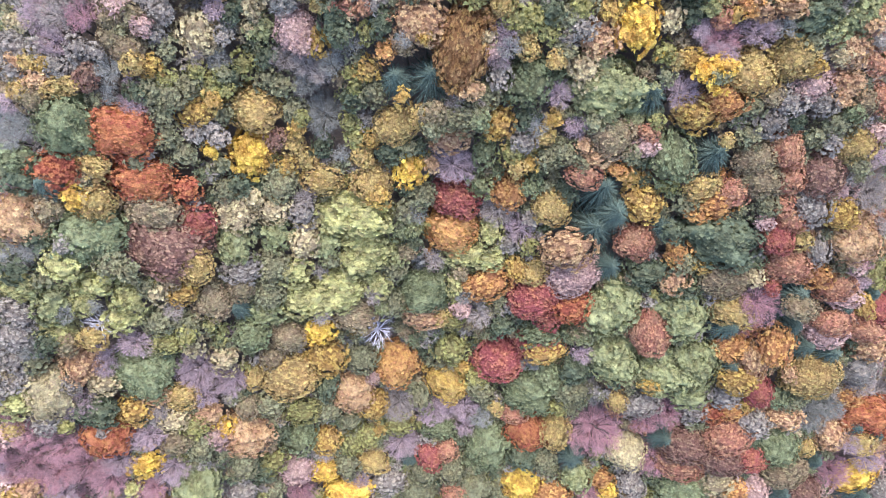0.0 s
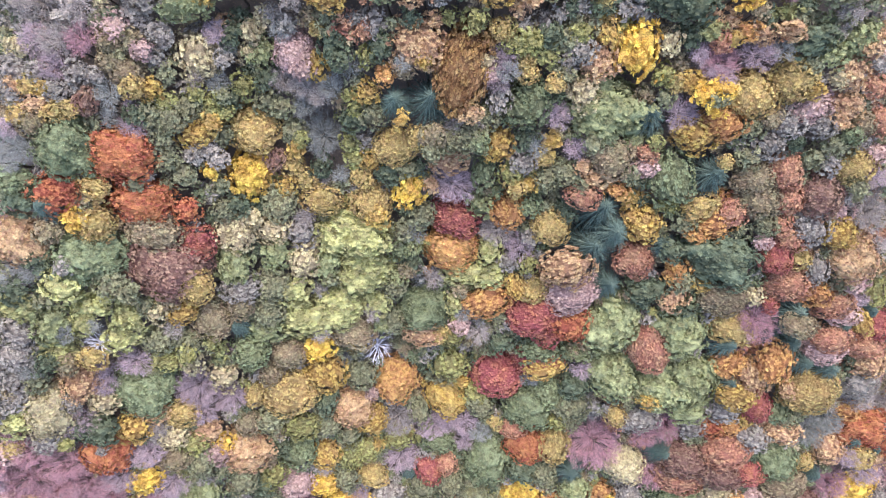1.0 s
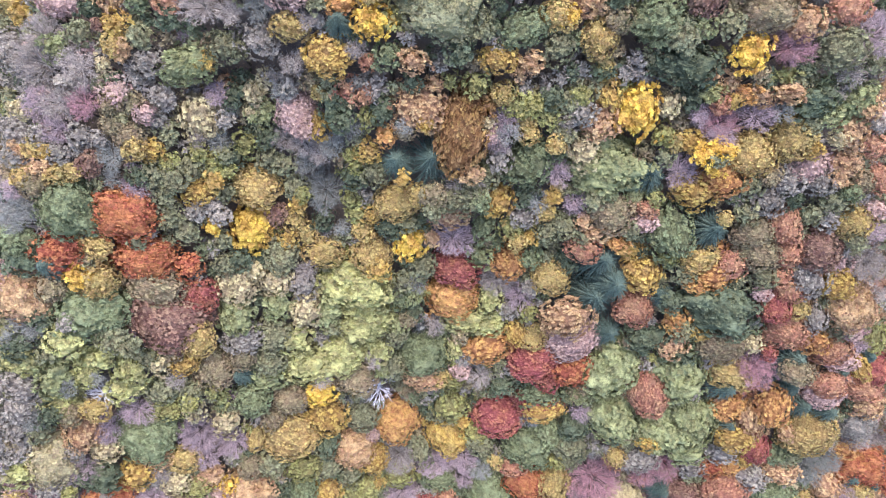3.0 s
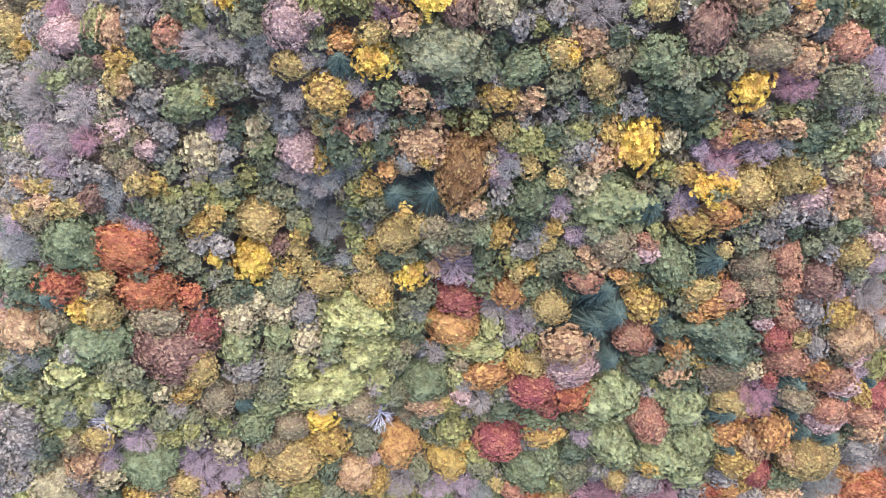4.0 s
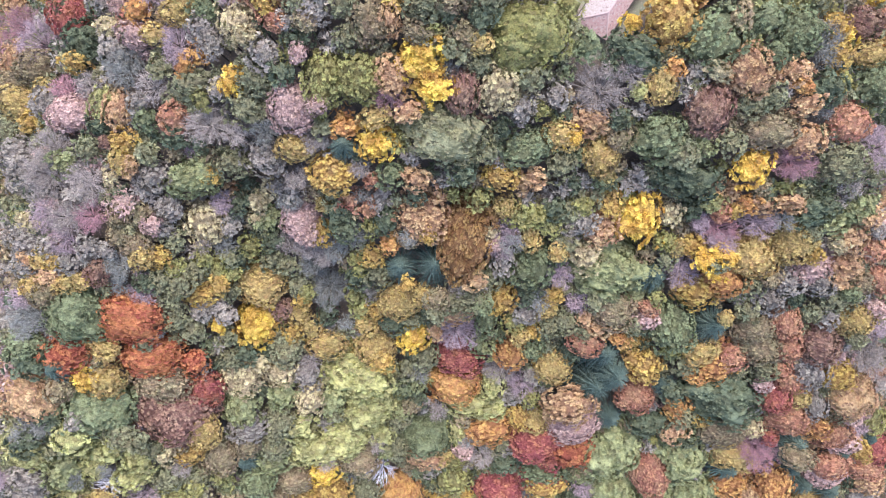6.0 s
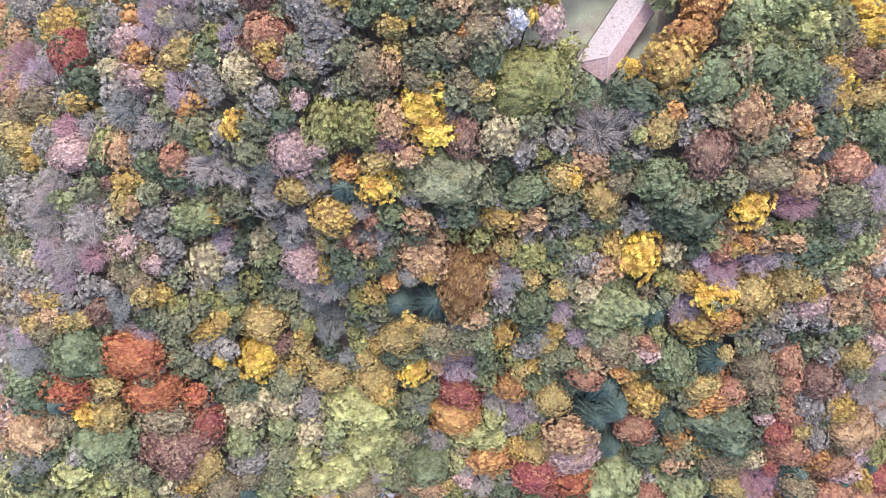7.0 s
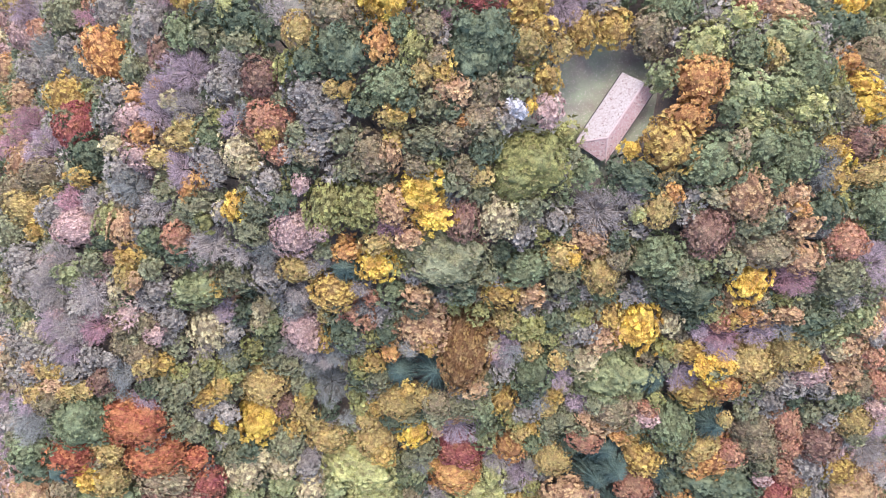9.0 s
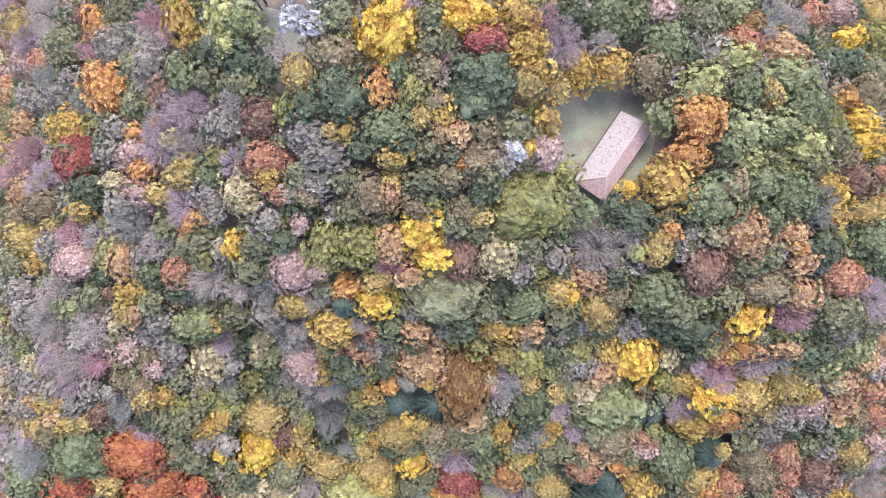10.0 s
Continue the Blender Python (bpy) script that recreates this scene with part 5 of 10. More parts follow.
plant("F", [(7, -75.7, 5, 3.6, 17.6), (3.2, -60.8, 3.7, 3.7, 14.1), (71.3, -62.4, 8.7, 6.3, 10.9), (81.4, -52.2, 7.9, 5.8, 13.6), (21.8, -48.1, 4.3, 3.1, 12.9), (52.9, -21.2, 5.6, 7.2, 13.5), (97.7, -17.7, 5.1, 3.7, 13.8), (108.7, -19.6, 5.8, 4.2, 12.1), (44.7, 1, 4.9, 5, 10.8), (74.2, 9.2, 2.7, 2.7, 12.6), (77.5, 6.2, 3.6, 3.1, 12.3), (81.2, -3.5, 6.7, 4.9, 10.5), (95.4, -8.6, 5.5, 4.2, 10.5), (30.6, 14.2, 4.1, 3, 12.6), (42.3, 22.8, 2.6, 1.9, 11.8), (63.2, 12.3, 3.7, 3.9, 11.2), (72.3, 20.9, 3.8, 4.9, 9.9), (74.6, 15.3, 3.2, 4, 11.1)])
plant("F", [(-14.5, 41.4, 1.5, 2.1, 13.4), (-13.6, 46.1, 1.5, 1.5, 15.6), (52.2, 42.7, 2.6, 2.6, 10.2), (84.1, 36.5, 2.3, 3.2, 12.2), (87.3, 30.5, 2.7, 3.8, 11.8), (-48, 56.1, 2.8, 3.1, 12.9), (-27.8, 69.6, 2.8, 2, 15.1), (70.7, 58.7, 3.9, 4, 12.9), (-29.7, 74.7, 4.5, 3.8, 13.5), (76.6, 77.3, 1.7, 1.7, 12.6), (-91.9, 100, 2.3, 3.2, 15.8), (-72.1, 101.4, 1.8, 1.8, 7.4), (48.9, 98.3, 3.5, 3, 9.8), (66.5, 107.7, 2.9, 2.9, 13.2), (-116.9, 110.3, 3.1, 3.1, 15.9), (-72.3, 94.1, 2.4, 2.4, 4.6)])
plant("R", [(26, -53.9, 6.3, 6.3, 12.8), (-78.4, -48.3, 6.3, 6, 9), (75.8, -44.9, 5, 3.6, 12.3), (121.8, -46.3, 8.4, 6.1, 10.4), (32.8, -14.6, 5.5, 6.1, 12.8), (-52, 9, 3.6, 3.1, 11.2), (-74.5, 11.6, 4.6, 5.1, 14.1), (-62.4, 19.7, 7.5, 5.5, 12.5), (-60.4, 10.8, 7, 5.1, 10.9)])
plant("C", [(-1.1, -63.1, 5, 4.8, 13.7), (88.7, -59.6, 5.4, 4.3, 15.8), (16.8, -31.4, 7.9, 7.1, 8), (85.6, -37.9, 4.2, 4.9, 12.8), (23.4, -13.4, 7.3, 6, 11.8), (26.4, -25.7, 7.1, 5.2, 10.3), (110.6, -14.3, 4.4, 4.8, 10.9), (-51.4, 2, 4.5, 4, 11.1), (3.2, 9.2, 6.5, 4.7, 7.8), (75.7, 2.4, 4.4, 4.4, 12.2), (78.2, -9.2, 2.1, 2.1, 13.6), (-71, 75.8, 4.6, 5.2, 7.9), (3.5, 92.9, 3.7, 2.7, 12.9), (27.4, -18.4, 4, 4, 12.2), (116.7, -76.6, 3.4, 3.4, 11)])
plant("B", [(3.7, 36.9, 5.9, 9.8, 10.6), (50.4, 101.9, 3.1, 2.6, 10.2)])
plant("H", [(111.3, -73.6, 7.7, 5.6, 13.4), (71.3, -56.1, 8.6, 6.2, 11.6), (81.2, -59.2, 8.2, 5.9, 13.5), (-58.2, -1.7, 10, 8.2, 9), (-65.4, 28.1, 2.5, 3, 16), (-34.8, 20.2, 2.6, 3.2, 5.7), (81.1, 16.4, 5.7, 5.3, 10.4), (-60.8, 51.5, 1.3, 1.3, 14.7), (1.9, 60.2, 3, 4.1, 15.8), (44.3, 59.7, 4.3, 5.2, 12.3), (-49.9, 86.7, 1.9, 2.7, 9.9), (-30.6, 81, 3.5, 3.6, 13), (71.4, 75.6, 4, 3.1, 11.5), (-75, 105.7, 2.3, 2.3, 10), (-92.9, 63.2, 3.1, 3.1, 9.3)])
plant("S", [(102.8, -72.4, 6.3, 6.3, 17.3), (131.1, -74.8, 8, 8, 12.7), (-7.6, -63.9, 4.5, 4.5, 14.5), (39.8, -62.5, 6.7, 6.7, 13.5), (64.2, -54.2, 5.6, 5.6, 13.3), (111.2, -62, 5.4, 5.4, 15), (118.7, -50, 9.2, 9.2, 10.5), (127.4, -53.3, 5.8, 5.8, 11.2), (75.1, -30.6, 6.7, 6.7, 13), (-45.2, -16.5, 3.1, 3.1, 13.9), (71.8, -19.6, 6, 6, 12.6), (85.1, -10.8, 8.3, 8.3, 11.9), (87.5, -19.1, 6.4, 6.4, 11.9), (92.7, -24.6, 7, 7, 12.1), (99.7, -14.5, 4.5, 4.5, 12.5), (100, -26.1, 7.8, 7.8, 13.2), (105.9, -10.5, 3.4, 3.4, 12.6), (-75.8, 8.7, 3.9, 3.9, 16.2)])
plant("S", [(34.4, 3.7, 9.2, 9.2, 10.7), (37.8, 6.9, 5, 5, 15.6), (39.6, -5, 4.3, 4.3, 13.8), (50.5, 4.3, 3.4, 3.4, 13.3), (35.1, 12.1, 7.2, 7.2, 11.4), (41.4, 29.8, 3.9, 3.9, 11.6), (56.7, 19.5, 6.6, 6.6, 11.1), (-9.1, 30.6, 4.4, 4.4, 13.1), (-2.1, 31.2, 7, 7, 12.3), (-17.9, 51.5, 2.9, 2.9, 17.1)])
plant("V", [(-21.8, -72.3, 3, 3, 14.3), (-90, -63.6, 4.6, 4.6, 12.4), (-77.6, -56.5, 5.3, 4, 10.7), (-66.7, -59.4, 5.4, 4.8, 14.5), (-10, -58.9, 6.2, 5.5, 10.8), (8.1, -53.1, 3.2, 3.2, 12.8), (117.4, -55.1, 4.5, 3.2, 16.7), (130.4, -62.6, 5.7, 5, 10.1), (-81.7, -39.6, 5.2, 4, 8.6), (-70, -49.6, 5.7, 4.1, 11.9), (-57.4, -32.2, 6.2, 6.3, 9.1), (-56.3, -38.9, 4.3, 4, 12.1), (-50.3, -35.4, 4.6, 4.5, 11.3), (-0.4, -48.5, 6.1, 4.4, 9.7), (2.8, -45.8, 3.5, 3.5, 10.5), (7.9, -46.6, 3.9, 3.9, 11), (-74.9, -28.9, 3.7, 4.4, 8.6), (-68.3, -24.8, 4.8, 3.5, 9.7)])
plant("V", [(37, -28.2, 3.2, 2.6, 14.8), (18.3, 3.1, 4.3, 3.9, 9.7), (102.2, -7.1, 3.4, 2.4, 10.7), (-79.5, 23.2, 2.1, 2.1, 17.3), (-58.3, 23.9, 3.3, 2.4, 13.6), (2.3, 16.5, 6.1, 5, 8.6), (22.7, 29.8, 3, 3.5, 10.5), (27.6, 23.9, 2.8, 2.8, 10.9), (91.3, 19.4, 2.4, 2.4, 13.2), (-73.6, 38.5, 3.2, 3.2, 16), (-70.5, 34.2, 3.4, 3.4, 16), (-42.6, 41.9, 2.6, 2.6, 8.1), (10.2, 34.5, 2.6, 2.6, 13.1), (11.5, 38.5, 3.3, 3.3, 12.8), (47.5, 30.8, 4, 3.9, 9.3), (48.4, 40.8, 2, 2.6, 9.9), (52.8, 36.5, 3.2, 2.3, 12), (59.7, 40.9, 4.2, 3.3, 9.9)])
plant("V", [(-46, 67.4, 3.1, 4.1, 12), (77.6, 54.7, 3.9, 5.1, 12.8), (-79.1, 71.7, 4.7, 5.9, 9.3), (-50.9, 76.8, 3.2, 3.9, 10.2), (-49.7, 80, 3.8, 3.6, 9.8), (-44.4, 83.2, 5, 4, 9.8), (-35.5, 74.5, 2.2, 2.2, 13.5), (-95, 104.1, 4.2, 4.3, 22), (-6.7, 97, 1.3, 1.3, 15.3), (16.7, 94.8, 3.7, 5.2, 8.4), (-133.5, 127.2, 4.1, 4.1, 13.1), (-128.2, 118.2, 4.4, 4.4, 12.1), (-120.1, 126.8, 4.7, 4.7, 14.4)])
plant("U", [(-31, -61.2, 2.5, 2.5, 13.2), (-65.9, -42.3, 3, 3, 12.1), (-10.4, -45.3, 6.1, 5.6, 9.5), (117.4, -37.2, 5.6, 4.1, 8.9), (-58.3, -17.2, 2.5, 2.5, 12.4), (-27.4, -18.9, 2.3, 2.3, 13.8), (-15.4, -13.4, 2.4, 2.4, 14.1), (10.5, -18.8, 3.5, 3.5, 12.4), (-29.2, 8.3, 2.5, 2.5, 9.6), (-1, -4.8, 2.7, 2.7, 10.7), (12.8, 7.2, 4.3, 4.8, 8.5), (98.9, 5.8, 2.1, 2.1, 12.7), (3.9, 26.4, 4.8, 3.5, 13.8), (94.4, 13.3, 4.4, 6, 10.5), (-72.9, 45.8, 5.1, 5.1, 14.7), (-69.3, 38.5, 3.9, 3.9, 15.7), (-65.2, 44.8, 3.9, 3.9, 15), (-47.1, 33.3, 1.9, 1.9, 9.3)])
plant("U", [(-31.2, 34.7, 3, 3, 6.5), (-27, 33.9, 3.2, 3.2, 7.3), (-26.8, 46.2, 2.5, 2.5, 13.2), (-24.2, 31.8, 2.5, 2.5, 8), (-15.4, 48, 2, 2, 15.7), (-72.3, 50.5, 4.4, 4.4, 14), (-64.5, 61.5, 2.3, 2.3, 12.2), (-51.2, 60.9, 3.1, 3.1, 12.5), (-41.6, 54.7, 4.8, 3.8, 12.8), (-36.8, 53.2, 2.4, 2.4, 14.2), (-23.3, 51.6, 1.7, 1.7, 16), (25.2, 62.2, 6, 5, 5.2), (30.3, 64.9, 3, 2.2, 4.9), (-44.4, 77.4, 3.8, 3.1, 10.8), (-35.5, 83.7, 2.4, 2.4, 12.2), (-89.7, 109.5, 4.7, 4.7, 20.1), (-86.7, 104.3, 3.5, 3.5, 15), (-51.9, 95.3, 3, 3, 9.2)])
plant("U", [(-26.4, 90.5, 3.1, 3.1, 12.7), (23.6, 96, 2.9, 2.1, 7.2), (53.3, 100.7, 2.4, 2.4, 10.6), (60, 103.9, 3.4, 2.9, 12), (70.7, 97.9, 1.8, 1.8, 9.1), (74.9, 48, 2.3, 2.3, 11.9)])
plant("W", [(-39.1, -73.2, 5.8, 4.2, 14.9), (47.4, -77.2, 4.7, 4.7, 8.7), (-97.3, -55.2, 6.5, 5, 6.1), (-91.7, -59, 6.9, 5, 8.9), (-87.6, -51, 6.5, 4.7, 7.9), (-85.2, -57.5, 6.7, 4.9, 8.9), (-81.5, -62, 5.4, 5.4, 10.5), (-72.1, -66, 4.5, 4.5, 15.4), (45.3, -52.2, 9.1, 9.1, 10.6), (64.1, -62.6, 6.4, 5.1, 11.7), (120.2, -66.7, 6.9, 5.7, 11.7), (-92.6, -46.7, 5.8, 4.2, 7), (58.6, -48.8, 4.9, 3.6, 12.8), (63.5, -45.3, 4, 5.5, 12.6), (77, -13.1, 5.9, 5.6, 12.7), (-65.2, 38.6, 3.4, 3.4, 15.3), (53, 39.7, 4.3, 4.3, 8.7), (-69.8, 61.3, 3.5, 2.5, 11.4)])
plant("W", [(-10.3, 58.5, 2.9, 2.1, 16.3), (61.7, 51.8, 4.8, 4.1, 12.2), (-95.8, 73.7, 3.3, 3.5, 12.3), (-90.4, 78.4, 6.7, 4.9, 7.9), (-71.9, 98.3, 3.5, 2.5, 6.2), (-51.4, 98.6, 3.6, 3.2, 9.1), (-47.6, 95.2, 1.7, 1.7, 11.2), (13.9, 98.1, 2, 2, 9.9), (-94.7, 80.6, 3, 3, 7.3)])
plant("I", [(12.4, -49.7, 3.9, 3.9, 12.1), (24.8, -31.6, 3.7, 2.7, 11.7), (104, -46, 4.3, 5.9, 13.9), (110.8, -44, 4.3, 4.3, 12.3), (-86.3, -25.3, 3.5, 3.5, 10.1), (-77.4, -17.5, 1.9, 1.9, 13.9), (-72.6, -15.9, 1.8, 1.8, 12.8), (6.3, -13.2, 2.5, 2.5, 12.4), (-85.6, -5.7, 3.5, 3.5, 12.2), (-80.9, -4.1, 2.5, 2.5, 14), (-5.6, 5.9, 2.8, 2.8, 10.5), (-80.9, 16.5, 2.4, 2.4, 16.4), (-80.1, 19.8, 3.3, 3.3, 16.4), (-77.2, 18.9, 2.6, 2.6, 16.7), (-61.6, 29.4, 2.6, 3.3, 14.8), (-24.5, 25.4, 4.7, 5.5, 4.6), (-21.2, 17.8, 2.1, 2.1, 7.8), (19.4, 24, 2.3, 2.3, 11.9)])
plant("I", [(-43.6, 33.7, 2.7, 2.7, 7.5), (-41.1, 39.5, 2.2, 2.2, 7.4), (-29.9, 42.4, 2.6, 2.6, 8.8), (-27.5, 30.2, 2.8, 2.8, 6.6), (-21.8, 33.6, 2.7, 2.7, 9.2), (-17.3, 36.4, 3.1, 2.2, 10.9), (-7.2, 36, 1.5, 1.5, 16.3), (12.2, 35.6, 2.1, 2.1, 15.4), (64.1, 41.3, 2.1, 2.1, 11.3), (-56.5, 64.2, 3.7, 4.2, 11.6), (-31.5, 53.6, 2.6, 2.6, 15.1), (-72.7, 87.6, 2.7, 2.7, 6.7), (-33.9, 76, 1.6, 1.6, 14), (63.3, 70.8, 3.5, 4.8, 12.2), (-88.2, 95.8, 3.6, 3.6, 11.2), (-39.6, 93.3, 1.8, 1.8, 10.3), (56, 105.1, 2.5, 2.5, 11.9), (-58.8, 99.4, 2.2, 2.2, 5.5)])
plant("Z", [(-73.9, -20.5, 4.5, 4.5, 11.4), (-15.4, -23.3, 5.7, 5.7, 10.7)])
plant("w", [(9.8, 77.3, 1.4, 1.4, 15), (-24.9, 96.1, 2.4, 2.2, 12.5), (-21.2, 93.7, 2.1, 2.3, 15)])
UNDER = []
UNDER += [("Q", 107.3, 135.3, 4.1, 10.6), ("Q", 112.5, 118.3, 3.6, 9.3), ("Q", -93.1, 49.2, 3.3, 8.2), ("Q", 18.9, -84.6, 3.7, 10.7), ("Q", 103.3, 115.2, 3.9, 10.8), ("Q", 88, 127.3, 3.7, 9.1), ("Q", -90.8, -70.8, 3.3, 9), ("Q", 111.2, 108.8, 4.1, 10.6), ("Q", 41.6, 15, 3.7, 8.3), ("Q", -9, 72.7, 2.2, 14.6), ("Q", 108.9, 127.2, 1.6, 9.3), ("Q", -21.4, -23.8, 3, 6), ("Q", 79.5, 121.7, 3.4, 11.2), ("Q", -85.1, 84.6, 3.7, 2.7), ("Q", 90.5, -29.2, 1.6, 8.2), ("Q", -47.8, 100.8, 2, 6.6), ("Q", -87.9, 45.6, 1.7, 7.1), ("Q", -49, 104, 3.8, 6.5), ("Q", -74.9, -73, 3.6, 9.1), ("Q", 93.8, 95.6, 3.5, 11.2)]
UNDER += [("Q", 124.2, -40.8, 2.4, 4.5), ("Q", 111.2, 137.6, 3.3, 10.5), ("Q", 108.4, 119.6, 3.4, 9.5), ("Q", 56, 49.5, 1.8, 9.8), ("Q", -71.3, -78.2, 3.6, 11.1), ("Q", 123.6, 118.2, 3.6, 9.4), ("Q", -15.9, -49.1, 2.1, 7.6), ("Q", 103.1, 100.8, 3.6, 10.4), ("Q", 85.1, -31.5, 1.7, 7.9), ("Q", 115.1, -12.9, 3.4, 9.3), ("Q", -71.2, -74.4, 4.1, 10.7), ("Q", -3.6, -35.4, 1.9, 4.2), ("Q", 102, 128.9, 3.3, 10.8), ("Q", 121.8, 139.1, 3.4, 10.7), ("Q", -37.4, 90.3, 1.9, 8.7), ("Q", -19.1, 10.7, 1.7, 7.2), ("Q", 31.2, -71.3, 1.9, 8.5), ("Q", 21.2, 93.9, 2.2, 5), ("Q", -35.9, 94.4, 1.6, 8.7), ("Q", 51.2, 97.2, 2.4, 7.8)]
UNDER += [("Q", -90.2, -74.2, 3.6, 10.1), ("Q", 115.9, 110.1, 3.6, 11.1)]
UNDER += [("O", -118.6, 87.2, 3.5, 7.4), ("O", -118.3, 100.3, 3.9, 9.3), ("O", -122.9, 88.5, 3.3, 5.7), ("O", 31.5, -23.4, 2.5, 9.5), ("O", -29.5, -63, 3.3, 8.9), ("O", -105.2, 95.7, 3.8, 14.5), ("O", -103.3, 62, 3.9, 10.6), ("O", -111.1, 73.1, 3.4, 10.2), ("O", -107.7, 89.9, 2.4, 10.9), ("O", -103.7, 76.9, 3.7, 10.3), ("O", -101.3, -64.7, 3.3, 7.6), ("O", 61.3, 115.5, 3.5, 9.9), ("O", -117.6, 82.8, 3.6, 7.4), ("O", -111.1, 67.2, 4, 10.8), ("O", -109.6, 93.1, 4, 11.3), ("O", -67.6, 10.3, 2.2, 13.1), ("O", -107.1, 70.4, 3.8, 10), ("O", -109, 78.2, 3.8, 8.4), ("O", -99.7, 97.6, 3.6, 11.2), ("O", -121.4, 84.1, 4.1, 7)]
UNDER += [("O", -115, 89.7, 4.1, 8.1), ("O", -102.4, 72.1, 3.7, 9.7), ("O", -86.3, -74.5, 3.9, 9.5), ("O", -41.3, 95.7, 1.8, 7.8), ("O", -92.3, 45.3, 3.3, 7.5), ("O", -7.3, -50.8, 1.7, 8), ("O", -94.8, -67.9, 4.1, 6.9), ("O", -106.2, 58.2, 3.6, 10.8), ("O", -124.7, 95.6, 1.8, 4.5)]
UNDER += [("X", 82, -79.1, 3.7, 11.6), ("X", 136.7, -47.8, 3.8, 7.2), ("X", -136.2, 112.4, 4, 6.8), ("X", 100.3, -51.2, 3.8, 12), ("X", -112.2, 124.9, 3.9, 14.7), ("X", 78.5, -75.9, 3.3, 8.8), ("X", -140.1, 122.2, 3.4, 9.2), ("X", -110.1, 120.8, 3.9, 16.7), ("X", -116.3, 134.2, 3.8, 11.2), ("X", 15.8, -68.2, 3.4, 11.6), ("X", -61, 45.4, 1.9, 13.8), ("X", 11.9, 60.6, 2.4, 12.5), ("X", -126.8, 124.4, 2.9, 9.9), ("X", 24.8, -79.6, 2.1, 9.7), ("X", -126.1, 136.5, 3.7, 10.5), ("X", -40.1, 77.7, 1.9, 9.3), ("X", -142, 136, 3.3, 9.6), ("X", -33.8, 45, 2.1, 6.8), ("X", 23.9, 26.7, 1.9, 8.4)]
UNDER += [("J", -93.4, 41.3, 3.3, 9), ("J", -88.9, -5.7, 2.8, 11.1), ("J", -94.6, 36, 3.6, 10.3), ("J", 1, -2.8, 1.6, 7.1), ("J", -90.5, -8.4, 3.1, 9.9), ("J", -93.4, -10.2, 3.4, 10.2), ("J", -97, 42.6, 3.8, 9.4), ("J", -75.9, -11.6, 1.9, 9.1), ("J", -80.9, 41.5, 1.9, 10)]
UNDER += [("G", 34.5, -82.4, 1.9, 6.8), ("G", -3.2, 68.8, 1.9, 15.1), ("G", 64.3, 78, 3.3, 9.7), ("G", -20.2, 13.1, 1.7, 5.6), ("G", 55.2, 77, 2, 11.5), ("G", -32.1, -74.6, 1.6, 8.3), ("G", 10.6, -24.9, 2.1, 6.4), ("G", -36, 100, 1.6, 8.4), ("G", 27.9, 95, 1.7, 3.6), ("G", -9, 53.5, 3.8, 13.1), ("G", -11, 6.4, 1.6, 8.2), ("G", -33.3, -80.6, 3.5, 9.1), ("G", 82.1, 118.4, 4.1, 9.8), ("G", -26.9, 65.8, 2.2, 13.3), ("G", -5.1, -53.7, 2.3, 7.9), ("G", 5.8, 43.9, 3.1, 13), ("G", 122.8, 124.3, 4, 8.5), ("G", 43.7, 104.3, 2.3, 6.6), ("G", 49.8, 50.8, 1.6, 9.7), ("G", 22.4, -65.2, 2.1, 10.8)]
UNDER += [("G", 59.1, 76.6, 1.5, 11.1), ("G", -16.8, 92.4, 1.6, 13.4), ("G", 56.1, 106.7, 1.9, 7.5), ("G", 11.9, -16.3, 3.4, 7.7), ("G", -23, -28.8, 1.6, 5.5), ("G", -31.6, -25.9, 1.8, 6.4), ("G", 71.2, 72.5, 1.9, 10.1), ("G", 27.5, -78.7, 1.9, 9.3), ("G", 18.4, 74.3, 3.4, 7.4), ("G", -19.8, 29.3, 2.4, 3.6), ("G", 33.8, 45.4, 2.2, 7.4), ("G", -44.8, 102.4, 4.1, 7.8), ("G", -3.8, 96.9, 1.7, 13.2), ("G", 21.5, 2.3, 1.6, 8.1), ("G", 12.1, 103.8, 3.7, 6.9), ("G", 3.3, -79.6, 2.2, 10.3), ("G", -0.3, -81.3, 3.5, 9.5), ("G", 41.2, -21.9, 1.8, 11.1), ("G", -4.7, 99.6, 3.4, 13.1), ("G", 30.4, 58.3, 1.9, 8.7)]
UNDER += [("G", 12.1, 95.9, 1.6, 8), ("G", 8.1, -6.8, 1.6, 8.3), ("G", 0.9, 44.3, 1.9, 12.1), ("G", 55.5, 80.8, 1.8, 10.5), ("G", 34.7, -18.7, 1.9, 10.3), ("G", 83.4, 64.8, 3.5, 9.7), ("G", 17.6, 102.9, 2.8, 4.9), ("G", 11.2, 84.1, 1.7, 11.7), ("G", -31, -85.1, 1.6, 12.8), ("G", -13.5, -85.3, 2.1, 13.4), ("G", -3.8, -85.4, 1.7, 13.6), ("G", 14.9, -85, 2.4, 13.6), ("G", 63.5, -85.7, 1.9, 7.3), ("G", -8.6, -83.7, 2.2, 13.4), ("G", 7.2, -84.2, 2.2, 13.7), ("G", 46.2, -82.8, 1.8, 7.3), ("G", 73.4, -83.1, 2.1, 11.8), ("G", -2, -81.2, 1.9, 13.9), ("G", 9.9, -81.9, 1.9, 14.1), ("G", 64.2, -80.6, 1.9, 8)]
